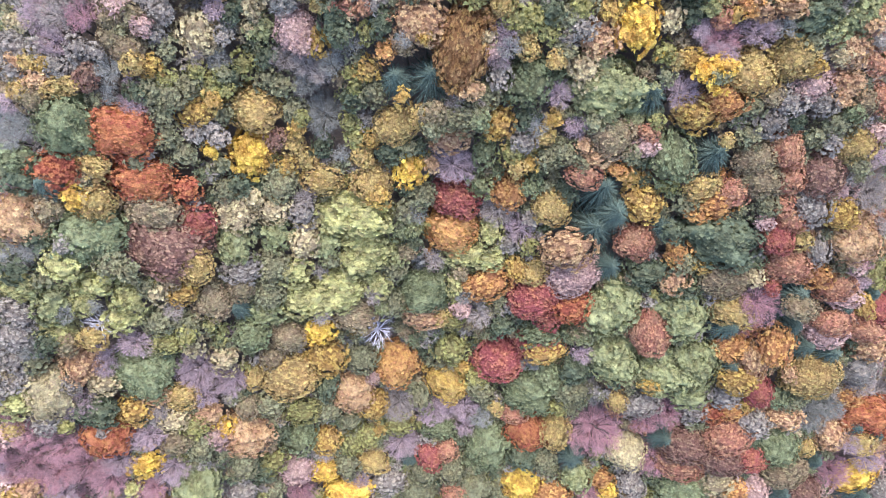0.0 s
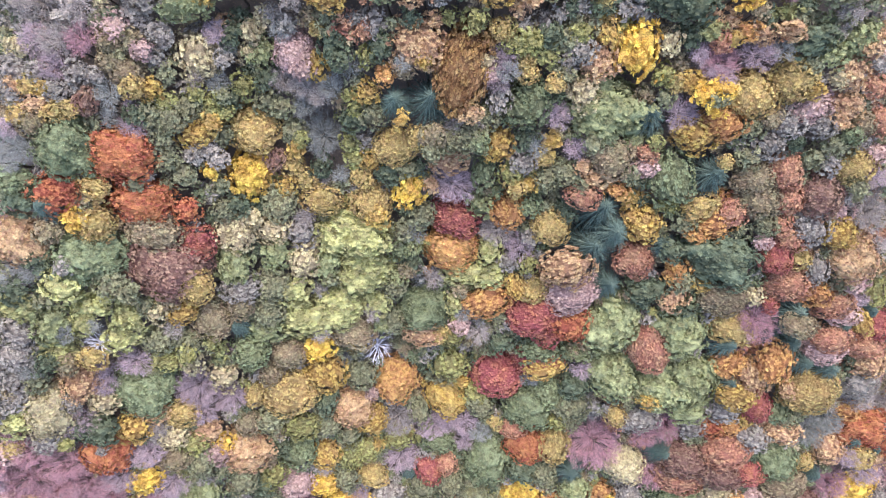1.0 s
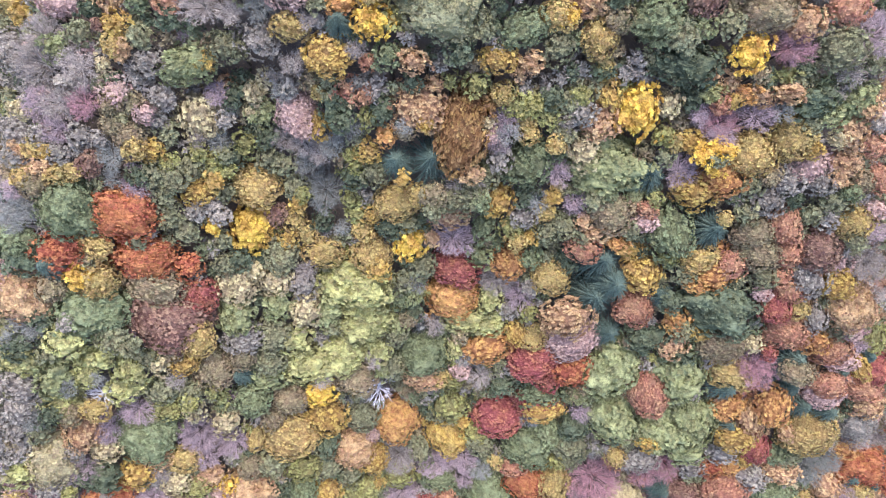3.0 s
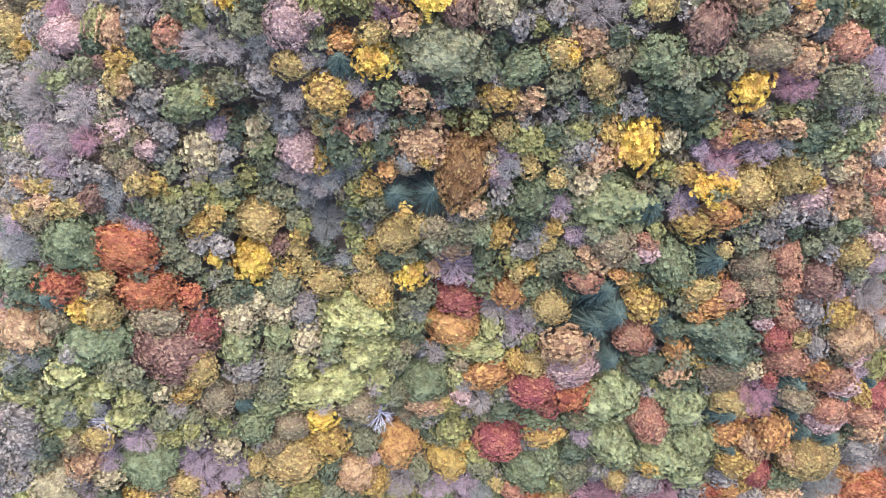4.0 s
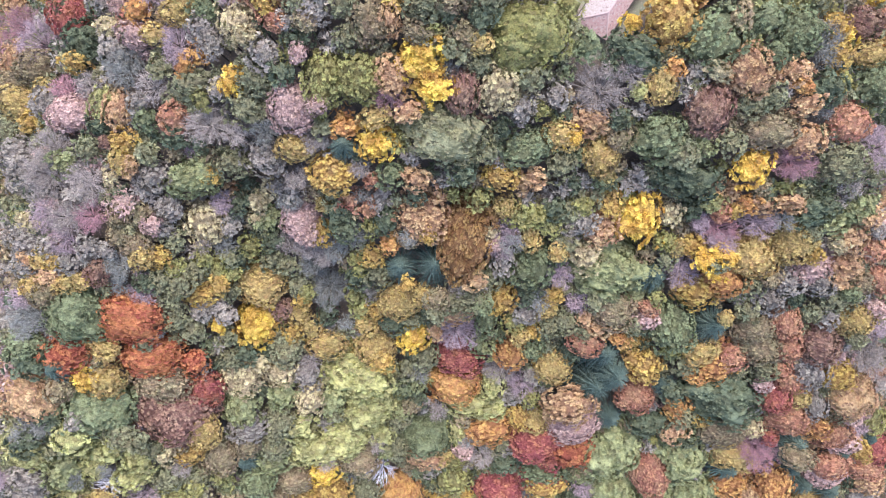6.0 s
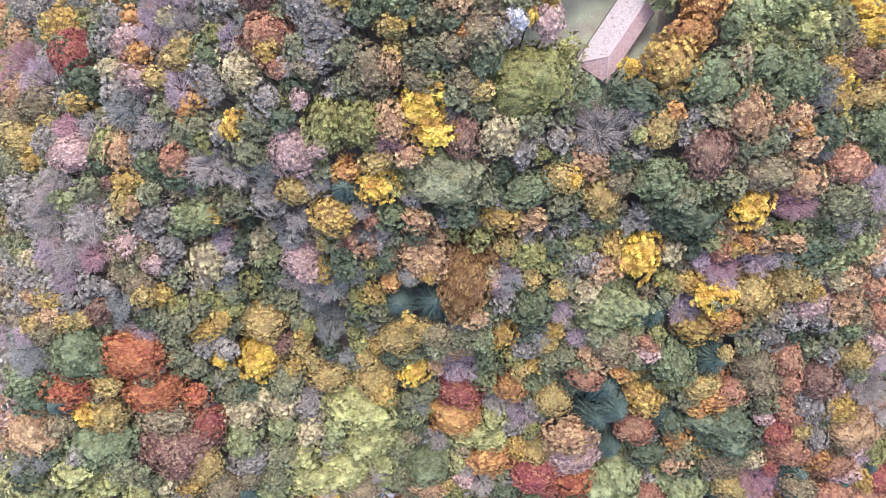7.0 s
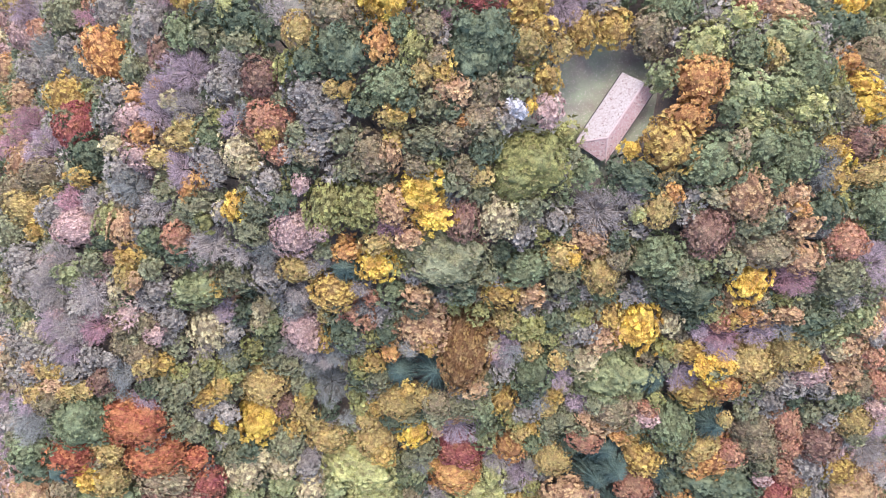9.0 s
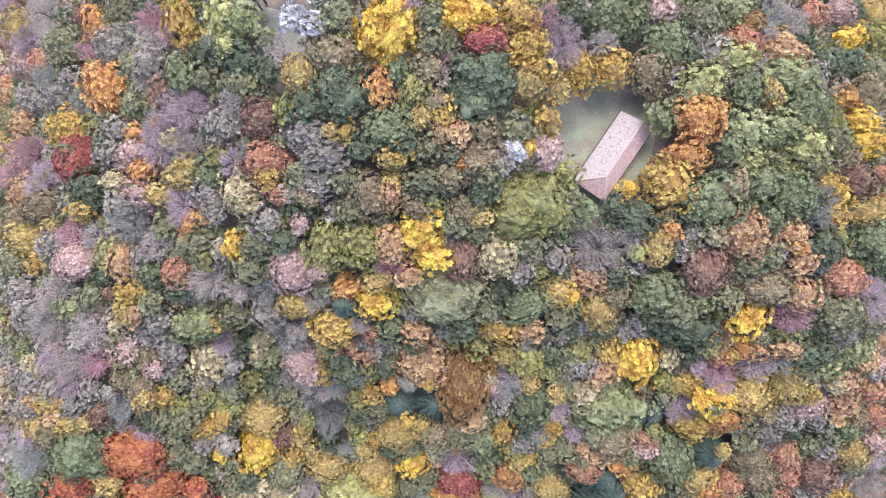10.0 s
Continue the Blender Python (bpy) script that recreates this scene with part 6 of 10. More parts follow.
UNDER += [("G", 87.6, -80.9, 1.7, 15.1), ("G", 67.7, -79.1, 2.2, 10.1), ("G", 74.8, -78.2, 1.6, 13), ("G", -63.3, -75.7, 2.2, 22), ("G", -34.6, -76.3, 2.2, 14.7), ("G", 66, -77.2, 2.2, 9.5), ("G", 83.8, -77.4, 1.7, 14.9), ("G", 94.9, -75.1, 1.8, 16.5), ("G", -78.1, -72.2, 2.1, 15.5), ("G", -47.9, -72.5, 1.8, 17.5), ("G", 17.3, -71.3, 2.3, 14.2), ("G", -8.5, -69, 1.6, 13.4), ("G", -102.4, -66.4, 1.9, 9.9), ("G", -82.2, -67.6, 1.7, 12.1), ("G", 48.3, -67.7, 2.2, 8.8), ("G", -96, -65.7, 2, 12.1), ("G", 92.5, -63, 2.3, 14.9), ("G", -104.6, -60.4, 1.9, 4.9), ("G", 47.6, -61.3, 1.8, 11.6), ("G", -63.3, -55.8, 2.1, 14.2)]
UNDER += [("G", -21.6, -46.4, 1.6, 10.9), ("G", 100.1, -47.3, 1.7, 13.8), ("G", -46.8, -32.6, 1.7, 10.1), ("G", -50.7, -23.5, 2.4, 10.2), ("G", -50.5, -22, 1.6, 10.8), ("G", 3.7, -14.4, 2.3, 10), ("G", 52, -11.9, 1.6, 12.8), ("G", -60.9, -9.7, 1.7, 11.2), ("G", 110.3, -6.7, 2.3, 8.7), ("G", 114, -7.9, 2, 8.1), ("G", -90.7, -6, 2.3, 10.1), ("G", -10.6, -1, 1.8, 10.3), ("G", -4.4, 3.5, 2.1, 8.6), ("G", 104.7, 4.4, 2, 10.1), ("G", 48.9, 12.6, 2.2, 9.7), ("G", 50.8, 13.2, 1.7, 10.1), ("G", -35.7, 17.2, 1.9, 5.1), ("G", 19.9, 19.5, 1.7, 9.4), ("G", -15.4, 22.7, 2.2, 7.3), ("G", -81.8, 38.1, 1.7, 13.2)]
UNDER += [("G", -88.4, 43.8, 1.7, 12.1), ("G", 60.6, 47.4, 1.7, 10.6), ("G", 63.4, 48, 2.2, 10.7), ("G", -93.9, 54.1, 1.9, 11.5), ("G", -77.1, 56.8, 1.7, 10.2), ("G", 18.3, 56.8, 1.9, 11.3), ("G", 74.5, 60.8, 2.2, 11.6), ("G", 69.3, 65.7, 2, 11.3), ("G", 49.8, 70.3, 2.1, 11.7), ("G", -85.1, 73.2, 2.4, 7.1), ("G", -105, 74.8, 2.1, 11.6), ("G", -102.5, 75.5, 1.8, 12.8), ("G", -101.1, 75.4, 2.1, 12.8), ("G", -46.7, 74.9, 2, 9.3), ("G", -103.2, 80.2, 1.9, 10), ("G", 69.2, 79.2, 1.6, 9.4), ("G", -109.8, 82.3, 2, 10.2), ("G", -93.8, 82.7, 1.8, 7.5), ("G", -69.9, 82.8, 2.4, 5.2), ("G", -104.6, 85, 1.6, 11.6)]
UNDER += [("G", 116.4, 85.3, 2.2, 2), ("G", -111.3, 87.1, 2.3, 12.9), ("G", -30.8, 87.3, 1.9, 10.6), ("G", 68.9, 86.3, 2.2, 8.2), ("G", 117.2, 87, 2.2, 2), ("G", 120.6, 89.8, 2.2, 2), ("G", -58.3, 90.6, 1.8, 5.3), ("G", 63.4, 92, 2.4, 8.6), ("G", 115.1, 90.9, 1.9, 2), ("G", 111.3, 93.9, 2.3, 2), ("G", -112.7, 96.7, 1.6, 14), ("G", -98.5, 96.4, 2.3, 17), ("G", -70.4, 95.4, 2.2, 3.6), ("G", -10.2, 101.4, 1.7, 12.9), ("G", 2.8, 101.4, 1.9, 11.1), ("G", 69.3, 101.1, 1.6, 9.1), ("G", -111.7, 103.4, 2.1, 9.5), ("G", 8, 102.9, 2.4, 9.3), ("G", 108.5, 102.4, 1.8, 2), ("G", 112.8, 103.1, 2.1, 2)]
UNDER += [("G", -69.1, 105.2, 2, 4.6), ("G", -40.6, 105.3, 2.4, 7.5), ("G", 36.7, 104.6, 1.8, 7.2), ("G", 46.6, 107.4, 2.1, 9.3), ("G", -76.9, 110.5, 2.1, 11.1), ("G", 43.9, 110.3, 1.9, 10.2), ("G", 95.8, 110.5, 2, 11.7), ("G", 107.9, 109.2, 1.8, 2)]
UNDER += [("L", 67, -75.8, 3.6, 6.5), ("L", -7.1, -84.7, 4, 11.3), ("L", -43.5, -14.7, 1.8, 8.6), ("L", 63.9, -83, 3.7, 7.8), ("L", 67.7, -81, 3.3, 8.8), ("L", -66.9, -76, 4.1, 12.4), ("L", 71.7, 46.8, 2.2, 9.4), ("L", -52.5, -81.2, 4, 11.8), ("L", 71.1, -34.1, 2.4, 8.2), ("L", -61.7, -78.2, 3.8, 12.8), ("L", -24.3, -84.2, 3.8, 10.4), ("L", 47.6, -11.6, 1.5, 10.6), ("L", -10, -77.1, 2.1, 8.6), ("L", 57.9, -44.3, 1.6, 10.2), ("L", -36, -20.5, 2.2, 8.3), ("L", 53, -37.8, 1.8, 11.3)]
UNDER += [("T", 101.7, -56, 3.6, 12.8), ("T", -15.3, -28.8, 1.6, 5.9), ("T", 5.9, -57.4, 1.7, 10.8), ("T", -20.4, -34.9, 2, 5.7), ("T", 17.1, -39.4, 1.8, 6.2), ("T", 42.6, 108.6, 4, 6.9), ("T", 21.3, 15.1, 2.1, 7.1), ("T", 93.9, -61.1, 1.7, 13), ("T", 37.1, -85.6, 1.7, 9.7), ("T", 61.2, -85.7, 2, 6.7), ("T", 1.1, -83.8, 2.2, 13.5), ("T", 26.4, -83.5, 2.4, 12.3), ("T", 37.5, -84.3, 1.7, 9.7), ("T", 72, -83.2, 1.7, 11.5), ("T", 108.3, -82.5, 2, 12.5), ("T", -15.6, -80.3, 1.7, 14), ("T", -11.4, -80.3, 2, 14), ("T", 16.3, -81.2, 2.2, 13.8), ("T", 24.4, -81.7, 2.2, 12.8), ("T", 26.6, -81.9, 1.9, 12.7)]
UNDER += [("T", 32.1, -80.8, 1.6, 11.8), ("T", 69.4, -80.6, 1.8, 10.9), ("T", 54.3, -79.5, 1.9, 6.8), ("T", 79.8, -78.2, 1.8, 13.9), ("T", 98, -78.7, 1.6, 14.9), ("T", -15.2, -77.3, 1.9, 14.3), ("T", 69.1, -76.7, 2.3, 11.3), ("T", -86, -71.8, 1.8, 14.1), ("T", 120, -72.2, 2.2, 11.1), ("T", 64.7, -69.5, 2.3, 9.9), ("T", -96.3, -66.5, 2.3, 12.5), ("T", -9.1, -68.1, 1.7, 12.9), ("T", 12.8, -66.9, 2, 15.3), ("T", 17.4, -67.1, 1.7, 15.1), ("T", 113.6, -66.9, 1.9, 12.5), ("T", -13.3, -65.8, 1.8, 11.5), ("T", 10, -65, 2.2, 14.8), ("T", 51.4, -64.2, 1.8, 9.7), ("T", 47.3, -63.1, 2.2, 10.8), ("T", -28.4, -50.3, 1.7, 10.3)]
UNDER += [("T", -26.7, -51.2, 2.1, 10.1), ("T", -15.8, -50.8, 2.4, 9.5), ("T", 105.9, -51.9, 2.2, 13.4), ("T", -97.8, -41.2, 2.1, 4.3), ("T", -9, -39.8, 1.8, 8.8), ("T", 106.8, -35.4, 2.2, 11.8), ("T", -94.4, -30.2, 1.9, 5.1), ("T", -45.8, -28.3, 1.6, 9.8), ("T", -51.5, -25.9, 1.8, 9.9), ("T", -6.6, -26.1, 2.3, 7.6), ("T", 120.4, -25.9, 2.2, 7.6), ("T", -0.2, -23.9, 2.2, 8.3), ("T", 14.3, -24.2, 1.9, 8.7), ("T", 54.2, -11.4, 1.7, 12.7), ("T", -91.1, -6.6, 1.9, 10.1), ("T", 1.1, -6.6, 1.9, 9.2), ("T", 59.9, -7.9, 2.2, 11.9), ("T", 45.1, -4.3, 1.9, 11), ("T", 73.8, -3, 2.2, 11), ("T", 108.8, -1.1, 1.9, 8.9)]
UNDER += [("T", -88.8, 2.1, 2.1, 11.4), ("T", 24.3, 3.1, 1.8, 9.3), ("T", 50.6, 11.7, 1.9, 10), ("T", -49.5, 12.6, 2.4, 9.1), ("T", 12, 15.4, 2, 8), ("T", 97.2, 17.8, 2.1, 10.9), ("T", 60.5, 26.5, 2, 9), ("T", 12.8, 28.8, 1.6, 10.4), ("T", -74.9, 34.5, 2.3, 14.4), ("T", 23.1, 33.2, 1.9, 9.7), ("T", -84.3, 37.9, 1.7, 13.1), ("T", 85.6, 38.8, 2.1, 10.8), ("T", 28.4, 47.4, 1.7, 10.2), ("T", -44.8, 49.6, 2.1, 10.3), ("T", 76.5, 49.5, 1.9, 10.9), ("T", -66.3, 51.8, 1.8, 12.6), ("T", 22.9, 51.6, 2.2, 10.9), ("T", 81.9, 59.1, 1.6, 12.8), ("T", -94.2, 64.7, 1.6, 10.9), ("T", 19, 64.2, 1.7, 6.8)]
UNDER += [("T", -93.5, 65.9, 2.3, 10), ("T", -2.1, 66.5, 1.9, 14.3), ("T", -100.4, 71.3, 1.9, 14.3), ("T", -99.1, 70.4, 1.8, 13.4), ("T", -57.3, 70.6, 1.7, 9.5), ("T", 66.7, 72.3, 2.1, 10.5), ("T", 79.2, 72.2, 1.7, 11.7), ("T", -100.4, 76.7, 1.9, 12.1), ("T", -59.4, 78.1, 2.1, 7.4), ("T", -98.1, 80.2, 2, 10), ("T", 51.1, 79.1, 1.9, 10.8), ("T", -107.9, 81.9, 1.8, 11.2), ("T", 82.1, 84.7, 1.8, 11.6), ("T", -84.8, 86.2, 2.3, 6), ("T", -38.2, 87.5, 1.9, 9.1), ("T", -58.7, 89.4, 1.7, 5.3), ("T", -105.1, 91.4, 2, 17), ("T", -72.7, 90.9, 1.7, 4.1), ("T", -1.4, 92.3, 2.1, 12.7), ("T", 112.9, 91.5, 2.1, 2)]
UNDER += [("T", -55.4, 94.5, 1.7, 6.2), ("T", -102.7, 95.1, 2, 19.5), ("T", 121.2, 96.1, 2.2, 2), ("T", -59.2, 98.8, 1.7, 4.7), ("T", -89.5, 100.3, 1.8, 12.4), ("T", -12.7, 100.8, 2.2, 12.6), ("T", -105, 102.9, 1.9, 22.4), ("T", 56.8, 102, 2.2, 9), ("T", 81.9, 105.5, 1.7, 14.4), ("T", 102.5, 105.2, 2.2, 2), ("T", 108.3, 105, 1.7, 2), ("T", -63.5, 107.3, 1.8, 3.9), ("T", 23.1, 108.4, 1.7, 5.5), ("T", 45.2, 107.4, 2, 9.2), ("T", 51.3, 107.7, 2.3, 9.8), ("T", 95.1, 107.9, 2, 14.4), ("T", 97, 107.1, 1.7, 14.2), ("T", 99.1, 106.9, 1.8, 11.6), ("T", 103.3, 108.4, 2, 2), ("T", 116.2, 107.3, 2.1, 2)]
UNDER += [("T", 117.7, 107, 1.6, 2), ("T", -102.2, 109.3, 2, 20.7), ("T", -58.8, 109.1, 2, 4.3)]
UNDER += [("M", -116.3, 96.3, 3.8, 9.5), ("M", -36.2, 67.5, 1.6, 12.4), ("M", 121.9, 130.3, 2.3, 9), ("M", 37.8, -46.8, 3.2, 10.5), ("M", -16.6, -83, 3.5, 10.7), ("M", 20, -53.7, 1.9, 10.7), ("M", -62.1, 42.7, 1.9, 13.7), ("M", -56.4, -79.3, 3.9, 12.4), ("M", -64.9, -19.6, 1.9, 6.8), ("M", 65.4, 102, 3.7, 7.3), ("M", -42.1, -81.8, 3.6, 11.3), ("M", 13.3, -81.9, 3.9, 9.4), ("M", -51.7, -56, 2.1, 12.6), ("M", -16, -61, 2.7, 8.7), ("M", 24.8, -83.9, 4.1, 10.6), ("M", -41.4, -57.3, 2.1, 10.4), ("M", 37.1, 17.1, 2.5, 7.7), ("M", -82.5, 109.2, 3.4, 9.9), ("M", 9.4, -31.1, 1.7, 5.2), ("M", 36.9, 106.8, 3.2, 5.6)]
UNDER += [("M", -120.7, 118.9, 3.8, 13.3), ("M", -48.5, -10.3, 2, 9.1), ("M", -64.5, -48.1, 1.8, 10.9), ("M", 19.6, -65.2, 1.8, 11.2), ("M", 12.1, -6.5, 2, 8.2), ("M", 80.8, 87.8, 3.8, 7.5), ("M", 136.5, -80.5, 3.9, 7.7), ("M", 84.5, 93.6, 3.2, 8.6), ("M", 16.3, -12.8, 2.1, 8.9), ("M", -126.1, 91.1, 4, 3.7), ("M", -13.9, 99.6, 3, 13.2), ("M", -55.4, -57, 3.9, 13.6), ("M", 83.5, 113.4, 3.9, 8.7), ("M", 114.9, -80.8, 2.9, 9.2), ("M", 71.6, 102.4, 2, 8.4), ("M", 51.4, 111.2, 3.4, 7.8), ("M", 5.6, -23.7, 1.6, 6.2), ("M", -54.2, 81.7, 1.7, 7.5), ("M", 69.7, 63.8, 2.7, 11.2), ("M", 67.9, -49.4, 2, 8.3)]
UNDER += [("M", 107.6, 122.5, 2.5, 8.4), ("M", 83.6, 32.8, 2.7, 10.1), ("M", -90.8, -12.4, 2.7, 9.2), ("M", -21.1, 43.7, 2.6, 10.9), ("M", 119.1, 135.4, 3.7, 8.5), ("M", -96.6, 77.6, 2, 5.8), ("M", 74.7, 113.8, 3.3, 8.6), ("M", -5.5, -61.3, 1.7, 9.6), ("M", -120.7, 133.6, 4.1, 9.7), ("M", -1, -78.6, 2, 9.6), ("M", -8.4, -79.2, 1.8, 9.5), ("M", -42, -69.3, 1.6, 10.6), ("M", 102.2, -80.5, 4, 9.4), ("M", -49.3, -78.2, 3.5, 12.2), ("M", -41, 50.6, 1.8, 8.9), ("M", 88.9, -32.6, 1.6, 9), ("M", -123.1, 105, 3.6, 7.3), ("M", 43, -83, 3.9, 5.8), ("M", -79.6, 25.8, 2.2, 13.8), ("M", 81.4, -64.4, 2.2, 11.1)]
UNDER += [("M", -3.4, 1.5, 2, 6.2), ("M", -84.1, -43.1, 1.6, 6.2), ("M", 13.8, 85.5, 1.7, 10.4), ("M", 36.6, 68.3, 1.7, 4.8), ("M", 122.9, 134.5, 3.8, 8.9), ("M", -90.7, 51.7, 4, 7.4), ("M", -80.2, 32.7, 1.7, 13), ("M", 24.8, 15.1, 1.9, 7.4), ("M", -12.1, -84.5, 3.7, 10.8), ("M", 68.4, 48, 2, 9.3), ("M", -53.8, 85.2, 2.3, 6.6), ("M", -51.4, -74, 2.5, 12.6), ("M", 96.6, 131.4, 3.7, 10.8), ("M", 26.8, 54.6, 1.9, 10), ("M", 10, -85.1, 4.1, 10.7), ("M", 19.1, -79.7, 2.4, 9.9), ("M", 106.8, -81.2, 2, 8.7), ("M", 66.4, 115.4, 3.9, 8.4), ("M", -38.9, -21, 1.9, 8.8), ("M", 41.7, 63.8, 1.8, 10.8)]
UNDER += [("M", 85, 97.2, 2.6, 8.8), ("M", 81.4, 54.3, 2.2, 10.4), ("M", -78.3, -75.2, 3.6, 8.4), ("M", -8.2, -19.9, 1.8, 6.2), ("M", -34.2, 64.4, 1.8, 12.6), ("M", 16, -42.8, 2.3, 6.6), ("M", -58.9, 36.6, 1.7, 13.7), ("M", 4.6, 59.5, 1.7, 14.1), ("M", 31.6, -57.7, 1.9, 10.4), ("M", 79.5, 81.5, 1.8, 8.7), ("M", -60.8, -27.5, 1.6, 6.4), ("M", 49.6, 7.8, 2.2, 9.5), ("M", -78.4, 54.3, 3, 8.7), ("M", -91.5, -19.5, 1.8, 7.6), ("M", -27.6, 78.1, 1.9, 13), ("M", 77.2, 107.5, 1.6, 8.8), ("M", -29.1, -83.9, 3.6, 10.9), ("M", 20, -70.3, 3, 11), ("M", 23.1, -18.1, 1.8, 9.9), ("M", -39.6, 62.7, 1.9, 11.5)]
UNDER += [("M", -69.8, 110.7, 3.9, 6.8), ("M", 81.1, 77.7, 2.2, 8.1), ("M", 122.6, -25.3, 3.7, 5.4), ("M", -53.1, -26.4, 1.8, 7.5), ("M", 37.2, 87.8, 1.6, 4.4), ("M", -69.8, 67.3, 1.9, 8), ("M", 130.8, -43.1, 3.6, 4.5), ("M", 87.4, 86.7, 3.5, 9.5), ("M", -68.8, -68.9, 2, 10.9), ("M", 54.2, -70.2, 1.9, 4.9), ("M", 95.7, -3.6, 3.4, 9.6), ("M", 86.4, -79.2, 3.6, 10.1), ("M", -25, 80.8, 2, 12.5), ("M", 71.1, -76.7, 1.7, 7.7), ("M", 17, -50.1, 3, 10), ("M", -23.8, -45.8, 2, 7.3), ("M", -2.4, -33.1, 2.3, 4.8), ("M", 124.3, 128, 4, 8.7), ("M", -6.9, -22.3, 1.7, 5.7), ("M", 20.1, 71.1, 2, 7)]
UNDER += [("M", 25.2, 106.1, 3.2, 3.4), ("M", 32.6, 49.2, 1.6, 8.1), ("M", -48, 59.2, 1.9, 11.7), ("M", 108.3, -66.7, 2.5, 11.2), ("M", 18.4, 66.6, 1.9, 6.7), ("M", 21.3, -81.6, 3.7, 9), ("M", 83.5, 74.8, 4.1, 9.2), ("M", -64.9, -36.7, 1.7, 7), ("M", 26.3, -47.8, 1.9, 9.9), ("M", 65.1, -49.6, 2, 8.5), ("M", -66.6, 99.8, 1.9, 3), ("M", -9.5, 42.9, 1.8, 12.2), ("M", 67, 66.1, 2.1, 11.1), ("M", -74.9, 92, 2.3, 2.9), ("M", -87.6, 88.5, 1.6, 3.6), ("M", -33.1, -71.3, 1.6, 9), ("M", -44.8, 57.9, 2.9, 11.3), ("M", 17.3, 63.4, 1.8, 8.2), ("M", -29.2, 58.5, 1.8, 13.9), ("M", -22.8, -69.6, 1.7, 8.2)]
UNDER += [("M", -59.3, -75.3, 3.9, 12.7), ("M", -9.7, -22.1, 3.7, 5.7), ("M", -33.6, -21.3, 1.7, 6.9), ("M", 12, -22.6, 3.7, 7), ("M", -25.3, 8.8, 1.5, 6.9), ("M", -55.3, 14.2, 1.7, 10.1), ("M", -15.5, 55.6, 1.7, 13.1), ("M", -96.9, 63.4, 2.2, 7), ("M", -37.5, -82.2, 3.4, 10.2), ("M", 24.3, 21.6, 1.9, 7.9), ("M", 8.1, -80.6, 1.8, 10.1), ("M", -4.4, -80.5, 1.7, 9.3), ("M", 29.4, -47.1, 1.5, 9.7), ("M", -63.1, 64.5, 1.9, 9.5), ("M", 81.9, 103.8, 2.6, 9.3), ("M", 6.9, 80.5, 1.6, 12.8), ("M", -65.6, 24.5, 1.8, 13.8), ("M", -17.7, -85, 2.3, 13.2), ("M", 16.2, -85.5, 2.2, 13.5), ("M", 19.5, -86.1, 1.7, 13.4)]
UNDER += [("M", 26.9, -85.3, 1.6, 12.4), ("M", 27.8, -85.4, 2.4, 11.9), ("M", 31.5, -85.3, 2, 11.3), ("M", 34.7, -85.6, 2.1, 10.3), ("M", 55.8, -85.9, 1.7, 6.5), ("M", 58.5, -86.4, 2.1, 6.3), ("M", 64.3, -85.3, 1.6, 7.7), ("M", -35.6, -84.1, 2.4, 12.8), ("M", -18.4, -83.3, 2, 13.4), ("M", -10.3, -82.7, 2.3, 13.5), ("M", -3.1, -84.1, 1.6, 13.7), ("M", -1, -83.1, 2.4, 13.5), ("M", 3.1, -83.7, 1.8, 13.8), ("M", 14.4, -83.8, 2.4, 13.6), ("M", 51.9, -82.8, 2.1, 6.6), ("M", 69, -83.9, 2.2, 9.9), ("M", 100.1, -83, 1.8, 12.5), ("M", 101.5, -83, 1.7, 12.3), ("M", 106.7, -83.9, 2, 12.2), ("M", 116.4, -83.2, 1.9, 11.4)]
UNDER += [("M", -40.8, -80.8, 2.2, 14.3), ("M", -38.9, -80.3, 2, 14.2), ("M", -31.5, -80.3, 2.4, 13.2), ("M", -21.8, -81.6, 1.9, 13.3), ("M", -13.9, -81.2, 1.8, 13.9), ("M", -6.9, -81.4, 2.2, 13.7), ("M", -3.3, -81.7, 2.2, 13.6), ("M", 15.2, -80.8, 2.1, 13.9), ("M", 41.3, -81.3, 2.1, 8.6), ("M", 62.6, -81.6, 2.1, 7.2), ("M", 74.4, -81.2, 1.7, 12.4), ("M", 84.4, -81.5, 1.7, 14.5), ("M", 90, -81, 2.3, 15), ("M", 97.4, -81.9, 2.2, 13.7), ("M", 103.6, -81.8, 1.8, 12.3), ("M", 112.6, -80.7, 2, 12), ("M", 118.2, -80.8, 2.1, 11.3), ("M", -46.9, -79.2, 2.1, 17.2), ("M", -41.3, -78.3, 2, 15.2), ("M", -12.3, -78, 2, 14.4)]
UNDER += [("M", -11.4, -79.3, 2.1, 14.1), ("M", 21.3, -79, 2.2, 13.5), ("M", 23, -79.3, 2.2, 13.3), ("M", 42.2, -78.7, 1.8, 9), ("M", 69.4, -78.5, 2.2, 11.1), ("M", 75.7, -78, 2.2, 13), ("M", 83.8, -79.3, 1.8, 14.6), ("M", 95.1, -78.7, 2.2, 15.3), ("M", 117.5, -78.7, 2.3, 11.4), ("M", -61.5, -75.9, 2.3, 21.7), ("M", -50.5, -76.6, 2, 19.5), ("M", -48.1, -76.9, 2.3, 18.3), ("M", -16.9, -76.5, 2.3, 14.1), ("M", 19, -77.2, 2, 14.1), ("M", 85.5, -76.8, 2.1, 15), ("M", 96.8, -76.6, 1.6, 16), ("M", -83.8, -73.7, 1.8, 15), ("M", -81.8, -74, 1.8, 15.6), ("M", -74.9, -74.7, 2.3, 18.8), ("M", -65.8, -73.9, 1.7, 21.6)]
